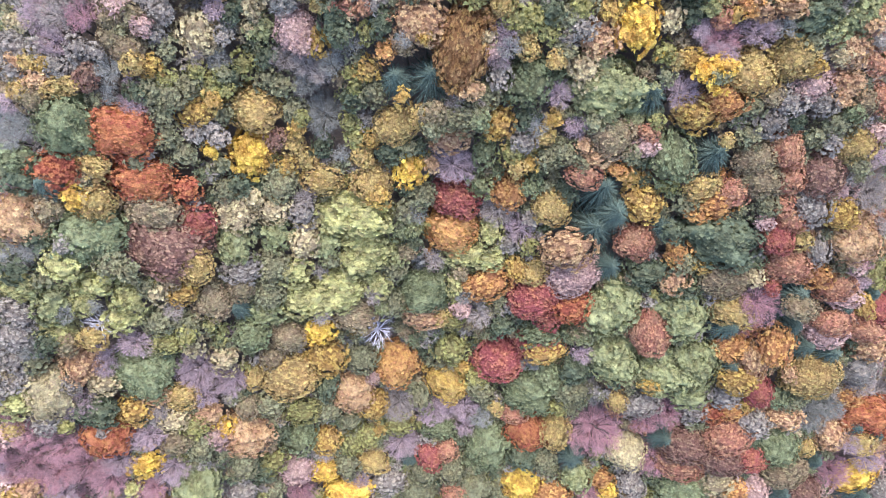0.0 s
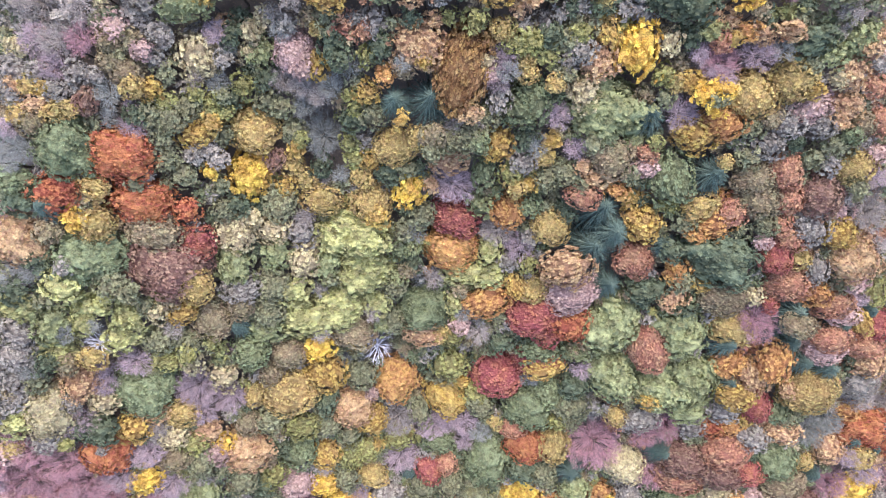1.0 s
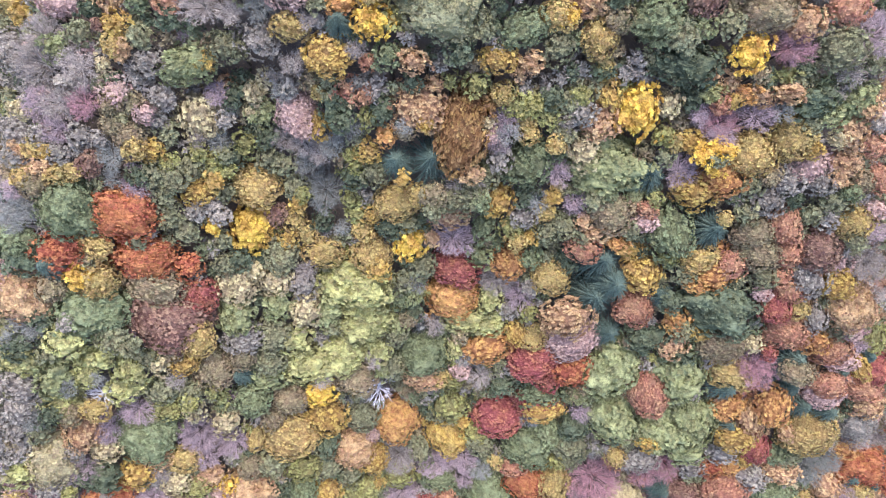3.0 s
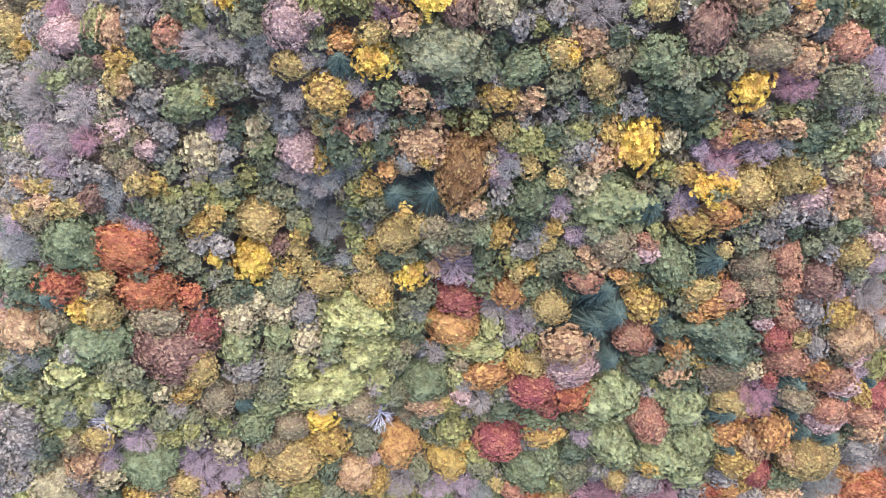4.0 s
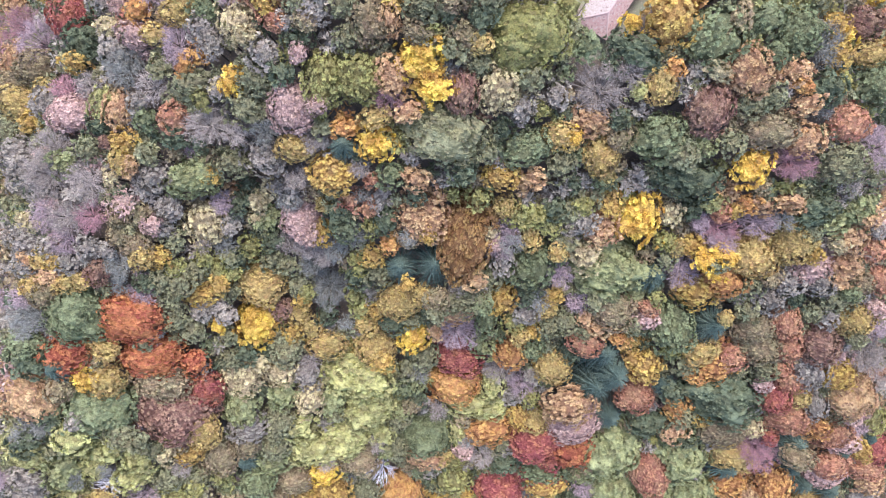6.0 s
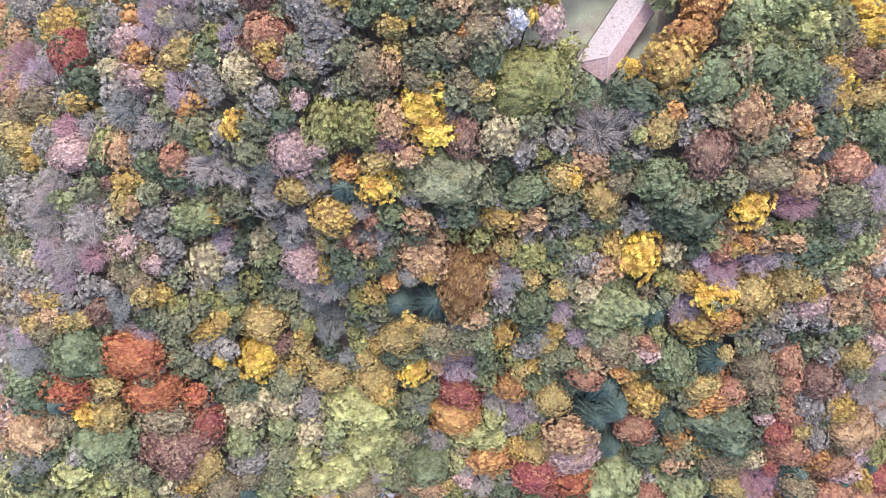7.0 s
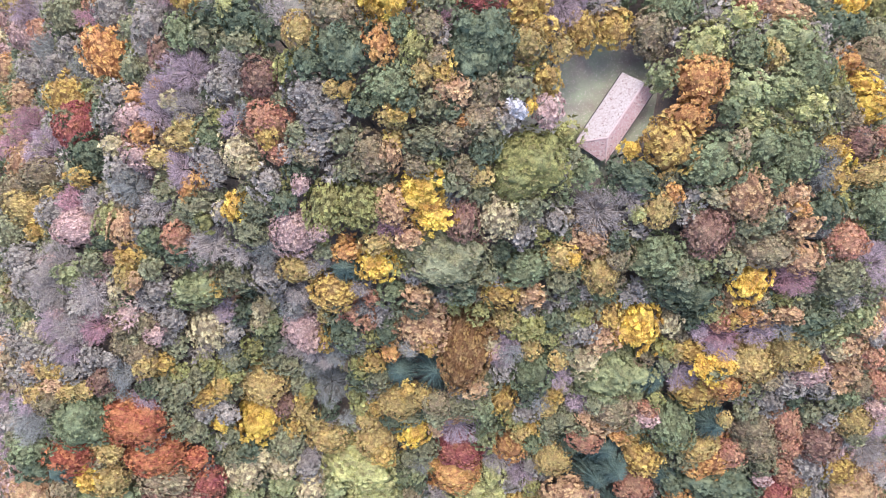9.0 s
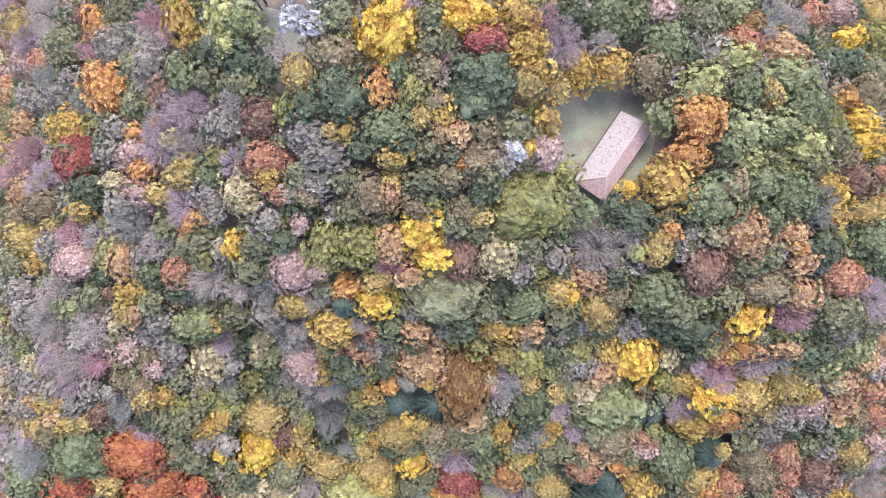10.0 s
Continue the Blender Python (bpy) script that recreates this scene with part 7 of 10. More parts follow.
UNDER += [("M", -61.3, -73.4, 2.4, 20.9), ("M", -47.4, -73.8, 2.1, 17.8), ("M", 19, -74.3, 2.1, 14.4), ("M", 120.8, -74.7, 1.9, 11.8), ("M", 18.8, -72, 2.1, 14), ("M", -104.8, -69.2, 2, 10.9), ("M", -98.5, -69.8, 1.7, 14.5), ("M", -25.5, -70.5, 2.2, 11.9), ("M", 10.8, -67.3, 2.1, 15.1), ("M", 27.4, -67.2, 1.7, 12.3), ("M", 35.2, -67.6, 1.9, 11.3), ("M", 54, -67.7, 2, 7.7), ("M", 65.7, -67.3, 2, 11), ("M", -106.6, -64.7, 2, 6.5), ("M", 58.1, -64.5, 1.8, 9.6), ("M", -106.7, -63.4, 1.9, 5.7), ("M", -33.6, -62.6, 1.9, 11.2), ("M", 7.6, -63.2, 1.7, 14.4), ("M", -106.8, -61, 2.2, 4.1), ("M", -75.5, -60.2, 2.4, 10.9)]
UNDER += [("M", -27.8, -59.6, 2.4, 11.1), ("M", 116.5, -60.4, 2.2, 11.5), ("M", 117.3, -61, 1.8, 11.7), ("M", -61.3, -58.5, 2.2, 15), ("M", -16.1, -58.6, 1.9, 10.4), ("M", 0.5, -57.7, 2.3, 11.2), ("M", 30, -58.2, 2.2, 13.5), ("M", 103.4, -58.8, 1.7, 14), ("M", -54.3, -55.4, 1.8, 15.2), ("M", -15.4, -56.6, 1.8, 10.1), ("M", -73.5, -54.3, 1.9, 10.8), ("M", -65.1, -54.2, 2.2, 13.4), ("M", 108, -52.9, 1.6, 13.2), ("M", -104.9, -51.3, 2.2, 2), ("M", 92.8, -50.5, 1.9, 14.2), ("M", -42.4, -48.5, 1.7, 13), ("M", 71.5, -49.7, 2.3, 11.8), ("M", 74.1, -49.8, 1.6, 12.5), ("M", -99.7, -46.5, 2.2, 3.4), ("M", 14.6, -46.5, 2.1, 10.5)]
UNDER += [("M", -100.8, -41.8, 1.9, 3.3), ("M", -59.4, -42.4, 1.8, 11.9), ("M", -50.7, -41.4, 1.7, 12.3), ("M", -37.8, -41.5, 2, 12.6), ("M", 99.8, -41.4, 2, 12.7), ("M", -98.9, -40.3, 2.2, 3.9), ("M", -49.4, -40, 2.3, 11.7), ("M", -30.9, -40.3, 1.8, 11.5), ("M", -6.9, -40.5, 2.2, 8.2), ("M", 43.9, -40.5, 1.9, 13.7), ("M", -14.7, -38.1, 1.6, 9.4), ("M", 50.9, -38.1, 2, 14.5), ("M", -98.2, -35.2, 2, 3.9), ("M", -98.5, -31.9, 2.2, 3.6), ("M", 1.3, -33.6, 2.4, 6.2), ("M", -5.8, -27.4, 1.7, 7.6), ("M", 106.7, -29, 1.7, 12.3), ("M", -49.8, -25.8, 2.1, 9.8), ("M", -20.5, -25.3, 1.8, 8.5), ("M", 56.8, -25.7, 1.6, 13.7)]
UNDER += [("M", -24.5, -24.3, 2.2, 9), ("M", -4, -24.2, 1.9, 8.5), ("M", 37.5, -23, 2.3, 13.9), ("M", 60.8, -23.5, 1.8, 13), ("M", 118.9, -23.8, 2, 7.8), ("M", -53.1, -21.2, 2.3, 10.6), ("M", 46, -21.3, 1.6, 14.1), ("M", -36, -18.5, 1.7, 10), ("M", 19.1, -18.4, 1.7, 12), ("M", 114.3, -18.9, 1.8, 9.3), ("M", 117.6, -19.5, 2.2, 7.7), ("M", 14.7, -16.7, 2.3, 11.9), ("M", 115.7, -17.6, 2.3, 8.4), ("M", -93.1, -13.9, 2.2, 8), ("M", -91.5, -15.3, 1.6, 8.4), ("M", 15, -14.1, 2, 12), ("M", 116.3, -14.2, 1.7, 8.3), ("M", 117.3, -14.9, 2.2, 7.7), ("M", 114.2, -10, 2.2, 8.1), ("M", 114.9, -9, 1.8, 8)]
UNDER += [("M", -89.1, -2.9, 2.3, 10.7), ("M", 102.1, -3.4, 2.2, 9), ("M", -88.2, -0.2, 2.2, 11.1), ("M", 105.1, -0.6, 2, 9.3), ("M", 87.8, 3.1, 2.1, 10.8), ("M", 101.4, 3.4, 2.1, 10.6), ("M", -70.1, 9.4, 2.4, 13.3), ("M", 19.4, 7.9, 1.9, 8.4), ("M", 66.6, 8.3, 2.3, 11.1), ("M", -85.9, 11.4, 2.3, 13), ("M", -47.6, 11.7, 1.9, 9), ("M", 86.1, 11.6, 2.3, 10.2), ("M", 99.4, 11.1, 1.9, 9.6), ("M", 102.4, 11.7, 1.8, 9.6), ("M", 23.1, 12.4, 2.3, 8.7), ("M", 99.3, 13.1, 2.3, 9.4), ("M", -85.2, 15.1, 1.8, 14.3), ("M", -22.7, 15.1, 2.2, 6.3), ("M", -19.8, 16.3, 2.1, 6.5), ("M", 89.8, 16.3, 2.2, 10.7)]
UNDER += [("M", 98.8, 15.2, 2.4, 9.8), ("M", -3.3, 17.4, 1.8, 9.4), ("M", 76.4, 19.4, 1.7, 9.9), ("M", 94.1, 20, 2.1, 11.4), ("M", 92.6, 24, 1.7, 11.7), ("M", 26.4, 26.3, 1.9, 9.2), ("M", 90.2, 27.4, 2.2, 11), ("M", 90.3, 29, 2.3, 10.9), ("M", -16.9, 34.2, 2.3, 9.1), ("M", 55.6, 33.5, 2.2, 8.2), ("M", 90.3, 33.1, 2.3, 10.8), ("M", -36.8, 37, 2.3, 4.7), ("M", 88.4, 37.8, 1.8, 11.1), ("M", -86.9, 40.7, 1.8, 12.4), ("M", -82.6, 41.2, 2, 12), ("M", -89.8, 45, 1.9, 12.2), ("M", 24.3, 45.2, 2, 9.9), ("M", 28.1, 44.7, 2.1, 9.5), ("M", -89.5, 48.5, 2.3, 11), ("M", 65.8, 47.1, 2.1, 10.6)]
UNDER += [("M", 74.1, 47.8, 1.8, 10.6), ("M", 76.2, 47.4, 1.8, 10.5), ("M", -61.2, 49.6, 1.9, 12.6), ("M", 36.9, 49.7, 2, 10.7), ("M", -78.3, 52.5, 1.8, 10.9), ("M", -54.8, 52.7, 2.1, 11.3), ("M", -74.3, 55.1, 2.3, 11), ("M", 7.4, 53.7, 1.7, 14), ("M", -94.4, 56.3, 1.9, 11.5), ("M", 67.4, 56.7, 2.3, 11.6), ("M", -92.2, 61.7, 1.8, 10.2), ("M", -80.4, 63.7, 2.3, 8.5), ("M", -77, 63.8, 2, 8.7), ("M", 3.4, 64.1, 1.8, 14.2), ("M", 5.4, 64.4, 1.9, 13.9), ("M", 38.3, 63, 1.8, 8.7), ("M", -98.7, 66.6, 2.4, 13.2), ("M", -71.3, 66.3, 2.2, 8.2), ("M", -50.2, 66.6, 1.6, 10.5), ("M", -10.9, 65.6, 2.3, 14.1)]
UNDER += [("M", 35.1, 66.8, 2.1, 4.2), ("M", -99.7, 68.5, 2.1, 14), ("M", -72.2, 68.5, 2.3, 7.8), ("M", -0.7, 68.4, 2.3, 14), ("M", -92.7, 70, 1.7, 9.3), ("M", 79.3, 70.1, 2.2, 11.8), ("M", -112.7, 73.5, 1.8, 4.6), ("M", -100.8, 72.7, 2.2, 14), ("M", -87.5, 73.5, 1.8, 7.2), ("M", 76.7, 73.8, 2.2, 10.7), ("M", -112, 76.2, 2.2, 5.8), ("M", -58.4, 74.5, 1.9, 8.5), ("M", -56.6, 74.5, 2.4, 8.5), ("M", 75.1, 75.6, 1.8, 10.4), ("M", -102, 76.7, 1.6, 12.1), ("M", -83.6, 77.8, 2.2, 6.4), ("M", -33, 77.6, 2.2, 11.5), ("M", 53.9, 78.5, 2.1, 10.9), ("M", 78.4, 77.7, 2.4, 10.3), ("M", -111.8, 80.2, 1.8, 8.3)]
UNDER += [("M", -105.6, 79.4, 2, 9.3), ("M", 7.5, 79, 1.9, 12.9), ("M", 78.8, 79.5, 1.8, 10.5), ("M", -68.4, 81.5, 2.2, 5.6), ("M", 7.5, 82.3, 2.2, 12.5), ("M", -108.8, 85.2, 1.9, 12.9), ("M", -86.8, 84.6, 2.3, 5.8), ("M", -71.2, 84.6, 2.2, 4.8), ("M", -50.6, 84.2, 1.9, 7.9), ("M", -38.9, 85.4, 1.6, 9.5), ("M", -29.8, 84.5, 2, 11.3), ("M", 45.1, 84.4, 2.2, 8), ("M", -107.8, 86.7, 1.8, 14.7), ("M", -104.4, 86.1, 1.8, 12.3), ("M", -91.2, 86.3, 1.9, 6.3), ("M", 55.1, 86.5, 2.2, 9.5), ("M", 115, 86.7, 1.8, 2), ("M", -109.9, 89.1, 1.9, 15.4), ("M", -89.2, 89.2, 2.2, 6.4), ("M", -76.6, 89.7, 2.2, 4.3)]
UNDER += [("M", 118.9, 88.4, 1.7, 2), ("M", -43.3, 91.7, 1.7, 8.3), ("M", 120.7, 91.6, 1.6, 2), ("M", -107.3, 93.6, 2.3, 20.3), ("M", -104.8, 93.4, 1.8, 19), ("M", -81.6, 93.7, 1.9, 6.7), ("M", -73.7, 94.3, 2.2, 3.9), ("M", 44.4, 93.7, 2.4, 7.7), ("M", 115.9, 93.3, 1.7, 2), ("M", -107.5, 95.9, 2.1, 22.3), ("M", -101.1, 96, 1.6, 19.4), ("M", -84.2, 96.4, 2.1, 8.3), ("M", 41.3, 96.8, 2.1, 7.2), ("M", 116.3, 95.6, 1.6, 2), ("M", -75.5, 98.9, 1.6, 5.8), ("M", -57.5, 97.9, 2.2, 5.1), ("M", -41.3, 98.5, 2.1, 7.6), ("M", -16.1, 97.7, 1.8, 12.6), ("M", 44.6, 97.8, 1.9, 7.8), ("M", 64.3, 98.5, 1.8, 9)]
UNDER += [("M", 84.2, 98.8, 1.7, 13.6), ("M", 116.4, 97.4, 2.4, 2), ("M", 118.1, 98.5, 2, 2), ("M", -8.6, 100.9, 2.3, 12.6), ("M", -5.8, 101.2, 2, 12.6), ("M", -0.7, 100.8, 2, 11.8), ("M", 13, 99.9, 1.8, 7.9), ("M", 106.6, 99.9, 2, 2), ("M", 110.7, 101.1, 2.1, 2), ("M", -102.4, 103.5, 2.3, 26.1), ("M", -75.9, 103.6, 1.6, 7.7), ("M", -52.6, 103.2, 1.9, 6.9), ("M", -46.9, 102.3, 1.7, 8), ("M", -35.9, 102, 1.8, 7.2), ("M", -19.9, 102.3, 2.1, 11.2), ("M", -1.9, 102.5, 2, 12), ("M", 2.9, 103.3, 2.3, 10.8), ("M", 6.1, 103.1, 2, 10.1), ("M", 37.6, 102.6, 2.3, 6.8), ("M", 53.1, 103.2, 2.2, 8.7)]
UNDER += [("M", 63.2, 102.7, 2.3, 9.9), ("M", 74.4, 103.3, 2, 9.9), ("M", 106.9, 103.2, 1.8, 2), ("M", 120.9, 103.3, 1.7, 2), ("M", -109.7, 105.9, 2.3, 11.3), ("M", -80.2, 106, 2, 10.9), ("M", -51.7, 104.7, 2.2, 7.1), ("M", -50.7, 104.4, 2.1, 7.4), ("M", -29.1, 104.6, 1.8, 7.4), ("M", 9.3, 104.3, 1.7, 9.1), ("M", 17, 104.7, 2.2, 5.9), ("M", 63.2, 105.9, 1.8, 11.1), ("M", 87.8, 104.7, 1.9, 17.6), ("M", -59, 107.1, 1.6, 4.5), ("M", -52.3, 108.3, 1.7, 7), ("M", 26.4, 108.2, 2.3, 5.5), ("M", 34.3, 107.8, 2.3, 7.2), ("M", 52.9, 107.9, 1.6, 10.4), ("M", 69.2, 108.2, 1.6, 10.3), ("M", 80.5, 107.3, 2.1, 14.2)]
UNDER += [("M", 112, 106.8, 1.8, 2), ("M", 113.6, 107.8, 2.1, 2), ("M", -111.3, 110.2, 1.9, 14.5), ("M", -104.5, 110.4, 1.9, 12.2), ("M", -56, 110.3, 1.8, 5.3), ("M", 48.8, 110.4, 1.9, 10.9), ("M", 57.5, 109.7, 2.3, 11.8), ("M", 82.8, 109.4, 1.7, 16.6), ("M", 89.7, 109.3, 2.2, 16)]
UNDER += [("D", 140, -72.1, 1.6, 6.4), ("D", -38, 45.2, 2.4, 5.5), ("D", 79.5, 110.7, 3.9, 8.7), ("D", 79.9, 68.2, 3.8, 9), ("D", -3.5, -25.9, 3.9, 4.9), ("D", 44.8, 45.2, 2, 8.1), ("D", 24.4, -45.8, 2.2, 9.3), ("D", 99, 99.9, 3.5, 10.5), ("D", 27.3, 12.5, 2.9, 8.2), ("D", 144.7, -66.2, 3.8, 8), ("D", -48.7, 7.5, 1.9, 8), ("D", -10.3, 98.8, 1.8, 13), ("D", -107.6, 104.9, 3.4, 17.1), ("D", -38.9, 103, 3.8, 7.9), ("D", -100.5, 121.8, 3.5, 13.2), ("D", 45.2, 75.5, 1.8, 8.9), ("D", 80.2, 74.3, 2.4, 8.8), ("D", 20, 57.9, 2.5, 10.5), ("D", -6, 43.8, 2.3, 12.9), ("D", -3.6, 47.8, 1.9, 13.1)]
UNDER += [("D", -95.5, 121, 3.3, 12.7), ("D", 146.9, -79.1, 3.3, 8.6), ("D", 2.2, -13.3, 1.8, 6.9), ("D", -100.7, 93.5, 3.3, 10.8), ("D", -4.3, -30.3, 2.2, 5.5), ("D", 55.4, 4.9, 1.8, 9.3), ("D", 27.3, 66.3, 2.5, 3.8), ("D", -49.8, 54.6, 1.6, 10.4), ("D", 27.3, 69.9, 2.4, 5.2), ("D", -0.3, 70.5, 1.8, 14.4), ("D", 85.5, 100.2, 3.7, 8.8), ("D", 18.2, -2.7, 2.4, 8.2), ("D", 142, -60.1, 3.8, 8), ("D", 43.6, 27, 2.3, 8), ("D", 14.6, -7.1, 1.9, 8.9), ("D", 3.6, -85.1, 2, 13.7), ("D", 6, -85.8, 2.2, 13.6), ("D", 8.2, -85.3, 1.9, 13.8), ("D", 49.7, -85.6, 2.1, 6.5), ("D", 50.5, -86.2, 2.3, 6.4)]
UNDER += [("D", -26.9, -84.1, 1.6, 13), ("D", -14.9, -82.6, 2.1, 13.6), ("D", -13.9, -83, 1.6, 13.8), ("D", 21.6, -84, 2.4, 12.9), ("D", 113.2, -82.9, 2, 11.7), ("D", 119.8, -84.1, 1.8, 11.2), ("D", -17.3, -80.6, 2.1, 13.6), ("D", -7.6, -81, 1.9, 13.9), ("D", 28.2, -81.5, 2, 12.4), ("D", 40.6, -80.9, 1.7, 9.1), ("D", 53.2, -81.8, 1.9, 6.7), ("D", 55.7, -81.1, 2.1, 6.6), ("D", 99.3, -81.7, 2.4, 12.9), ("D", 17.6, -78.7, 2, 14), ("D", 119.8, -79.7, 1.9, 11.4), ("D", 120.9, -76, 2, 11.7), ("D", -56.6, -73.9, 1.8, 20.9), ("D", -44.6, -74.8, 2, 17.2), ("D", 0.9, -74, 1.6, 15.5), ("D", 55.3, -73.4, 1.8, 7.2)]
UNDER += [("D", 87.4, -74.6, 1.7, 15.6), ("D", -45.5, -71.7, 1.9, 16), ("D", 66, -71.4, 2.1, 10.3), ("D", -96.7, -69, 1.7, 14.5), ("D", -87.4, -69.3, 2.4, 13.4), ("D", 17.4, -69.3, 2.1, 14.5), ("D", 35, -69.1, 1.7, 11.4), ("D", 15.2, -66.5, 2.1, 15.3), ("D", 23.5, -66.6, 1.7, 13.5), ("D", -53.8, -65.3, 2.1, 16.5), ("D", 89.5, -65.3, 1.8, 14.9), ("D", 21.1, -63.3, 2.2, 14.5), ("D", -34.6, -61.3, 2.2, 10.9), ("D", -55.3, -58.6, 2.4, 15.3), ("D", 7.1, -58.8, 2.3, 12.7), ("D", -3.2, -55.6, 2.2, 10.2), ("D", 87.4, -55.7, 2.1, 14.5), ("D", 103.8, -55, 1.7, 14), ("D", -104.9, -53.7, 1.7, 2.1), ("D", 88.3, -54.3, 2.1, 14.5)]
UNDER += [("D", 90.4, -53.6, 1.9, 14.5), ("D", 90.7, -51.4, 1.8, 14.3), ("D", -70.1, -45.7, 1.7, 10.6), ("D", 19.1, -45.8, 2, 11), ("D", -100.7, -44.6, 2.2, 3), ("D", 40.1, -43.8, 1.9, 12.1), ("D", -60.7, -42.6, 1.9, 11.7), ("D", -47.5, -38.9, 1.7, 11.7), ("D", -10.3, -39.2, 1.7, 9), ("D", 99.1, -39.1, 2, 13.1), ("D", 102.7, -38.9, 2, 12.6), ("D", 104.4, -39.2, 2, 12), ("D", 47.2, -36.8, 1.8, 15), ("D", 107.3, -33.5, 2.2, 11.8), ("D", -1.4, -30.3, 1.8, 6.7), ("D", -63.4, -27.4, 1.6, 9.2), ("D", 9.6, -27.8, 2.4, 6.8), ("D", 109, -27.8, 1.9, 11.6), ("D", -95.2, -23.1, 2, 5.7), ("D", 33.2, -23.9, 2.3, 12.9)]
UNDER += [("D", 107.2, -24, 1.7, 12.3), ("D", 114.1, -20.8, 2.3, 9.2), ("D", 20.6, -19.8, 2.3, 11.4), ("D", 119.5, -19.7, 1.7, 7.3), ("D", 1.2, -15.9, 1.8, 9.9), ("D", 49.5, -10.2, 1.8, 12.4), ("D", -81.9, -7.9, 1.7, 11.3), ("D", 109.2, -7.1, 1.9, 9.3), ("D", -40.3, 0.9, 2.3, 8.8), ("D", 106.1, 3.2, 1.8, 9.9), ("D", -39.2, 10.1, 2.2, 7.3), ("D", -8.1, 11.1, 2.4, 8.3), ("D", 28.4, 10.8, 2.1, 9.6), ("D", 44.2, 14, 1.6, 9.6), ("D", 101.5, 12.4, 2.2, 9.4), ("D", 42, 17.7, 2.3, 10), ("D", -4.5, 19.7, 2.3, 9.5), ("D", -82.7, 22.5, 1.9, 15.4), ("D", -38.1, 36.3, 1.9, 4.9), ("D", -80.6, 38.6, 2.1, 13)]
UNDER += [("D", -77.1, 37.9, 2, 13.8), ("D", -79.2, 43.6, 1.8, 12.2), ("D", -59.9, 43.6, 1.6, 13), ("D", -82.6, 44.9, 2.1, 11.1), ("D", 60.3, 46.2, 2.1, 10.1), ("D", -90.8, 47, 2.2, 11.8), ("D", 22.9, 46.9, 2, 10.4), ("D", 30, 47.4, 1.8, 10.1), ("D", 37.8, 48.5, 2, 10.4), ("D", 58.7, 47.6, 2, 10.4), ("D", 86.1, 47.8, 2, 11.5), ("D", -89.2, 50.6, 2.4, 10.3), ("D", -15.4, 50, 1.9, 13.9), ("D", 65.9, 49.3, 1.9, 11.2), ("D", 66.6, 49.1, 1.8, 11.2), ("D", -52.8, 52.8, 1.9, 11.2), ("D", -44.8, 51.8, 2.3, 10.8), ("D", 7.8, 52.2, 1.9, 13.8), ("D", 83.9, 52.7, 2, 12.2), ("D", -82.8, 55.5, 2, 9)]
UNDER += [("D", -73.2, 55, 2.3, 11.2), ("D", 78.9, 59.7, 1.8, 12.3), ("D", -92.9, 61.7, 1.7, 10.6), ("D", 78.8, 60.7, 2.1, 12.2), ("D", -75.9, 63.7, 1.7, 8.8), ("D", -68.2, 63.7, 1.8, 9.2), ("D", 79.6, 65.5, 1.8, 12.5), ("D", 80.9, 66.7, 1.7, 12.8), ("D", -92.9, 68.8, 2.1, 9.4), ("D", -83.7, 68.7, 1.8, 8.4), ("D", 71.7, 68.1, 2.3, 11), ("D", -95.2, 70.1, 2.4, 10.4), ("D", -74.6, 70.3, 2.3, 7.6), ("D", -31.1, 69.9, 2.3, 12.7), ("D", -109.3, 73.1, 2, 8), ("D", -106.8, 72.7, 2.3, 12), ("D", -105.4, 72.3, 2, 14.1), ("D", -108, 75.7, 2.3, 9), ("D", -65.6, 75.9, 2.1, 6.8), ("D", -41.3, 75.9, 1.7, 10)]
UNDER += [("D", 75.7, 74.6, 1.7, 10.7), ("D", -105.7, 78.2, 2.3, 9.2), ("D", -81.8, 80.1, 2.2, 6.2), ("D", -41.4, 79.2, 1.7, 9.6), ("D", 65.4, 80.5, 2.4, 9.3), ("D", -95.3, 82, 1.9, 8.3), ("D", 64.6, 82, 1.9, 9.5), ("D", 121, 82.4, 2.3, 2), ("D", -112.5, 84.6, 2.4, 10.7), ("D", -103.5, 84.3, 1.9, 10.9), ("D", -89.2, 84.3, 2.3, 5.8), ("D", -82.7, 84.4, 2, 6.1), ("D", 64.5, 84.4, 1.7, 9.4), ("D", 117.6, 83.7, 2.3, 2), ("D", 120.2, 84.2, 2.1, 2), ("D", -110.3, 86.5, 2.2, 13), ("D", -93.3, 87.6, 1.8, 7.4), ("D", -59.3, 86.3, 2.2, 5.4), ("D", -75.5, 88.3, 2, 4.3), ("D", -12.7, 88.3, 2.4, 13.2)]
UNDER += [("D", 68.1, 89.1, 1.8, 8.1), ("D", -89.7, 91.9, 2.1, 7.6), ("D", -87.3, 92, 1.6, 7.4), ("D", 68.2, 90.8, 1.9, 7.9), ("D", -112.2, 94.3, 1.7, 16.2), ("D", 112.7, 93.5, 2.3, 2), ("D", 118.3, 93.2, 2.1, 2), ("D", -110.4, 96.1, 2.2, 18.4), ("D", -68.8, 95.9, 2.2, 3.7), ("D", -20.3, 96.7, 2, 11.7), ("D", 39.5, 96.2, 2.1, 6.9), ("D", 73.5, 95.9, 1.6, 8.7), ("D", 108.6, 96.8, 2.4, 2), ("D", -110.2, 99.2, 2.4, 15.8), ("D", -107.3, 98.3, 2, 23.2), ("D", -105.1, 98.4, 1.7, 23.9), ("D", -102.1, 98.8, 1.8, 23.2), ("D", -84.4, 98.3, 2.4, 9), ("D", -20.7, 98.7, 2.2, 11.3), ("D", 111.7, 98.4, 1.7, 2)]
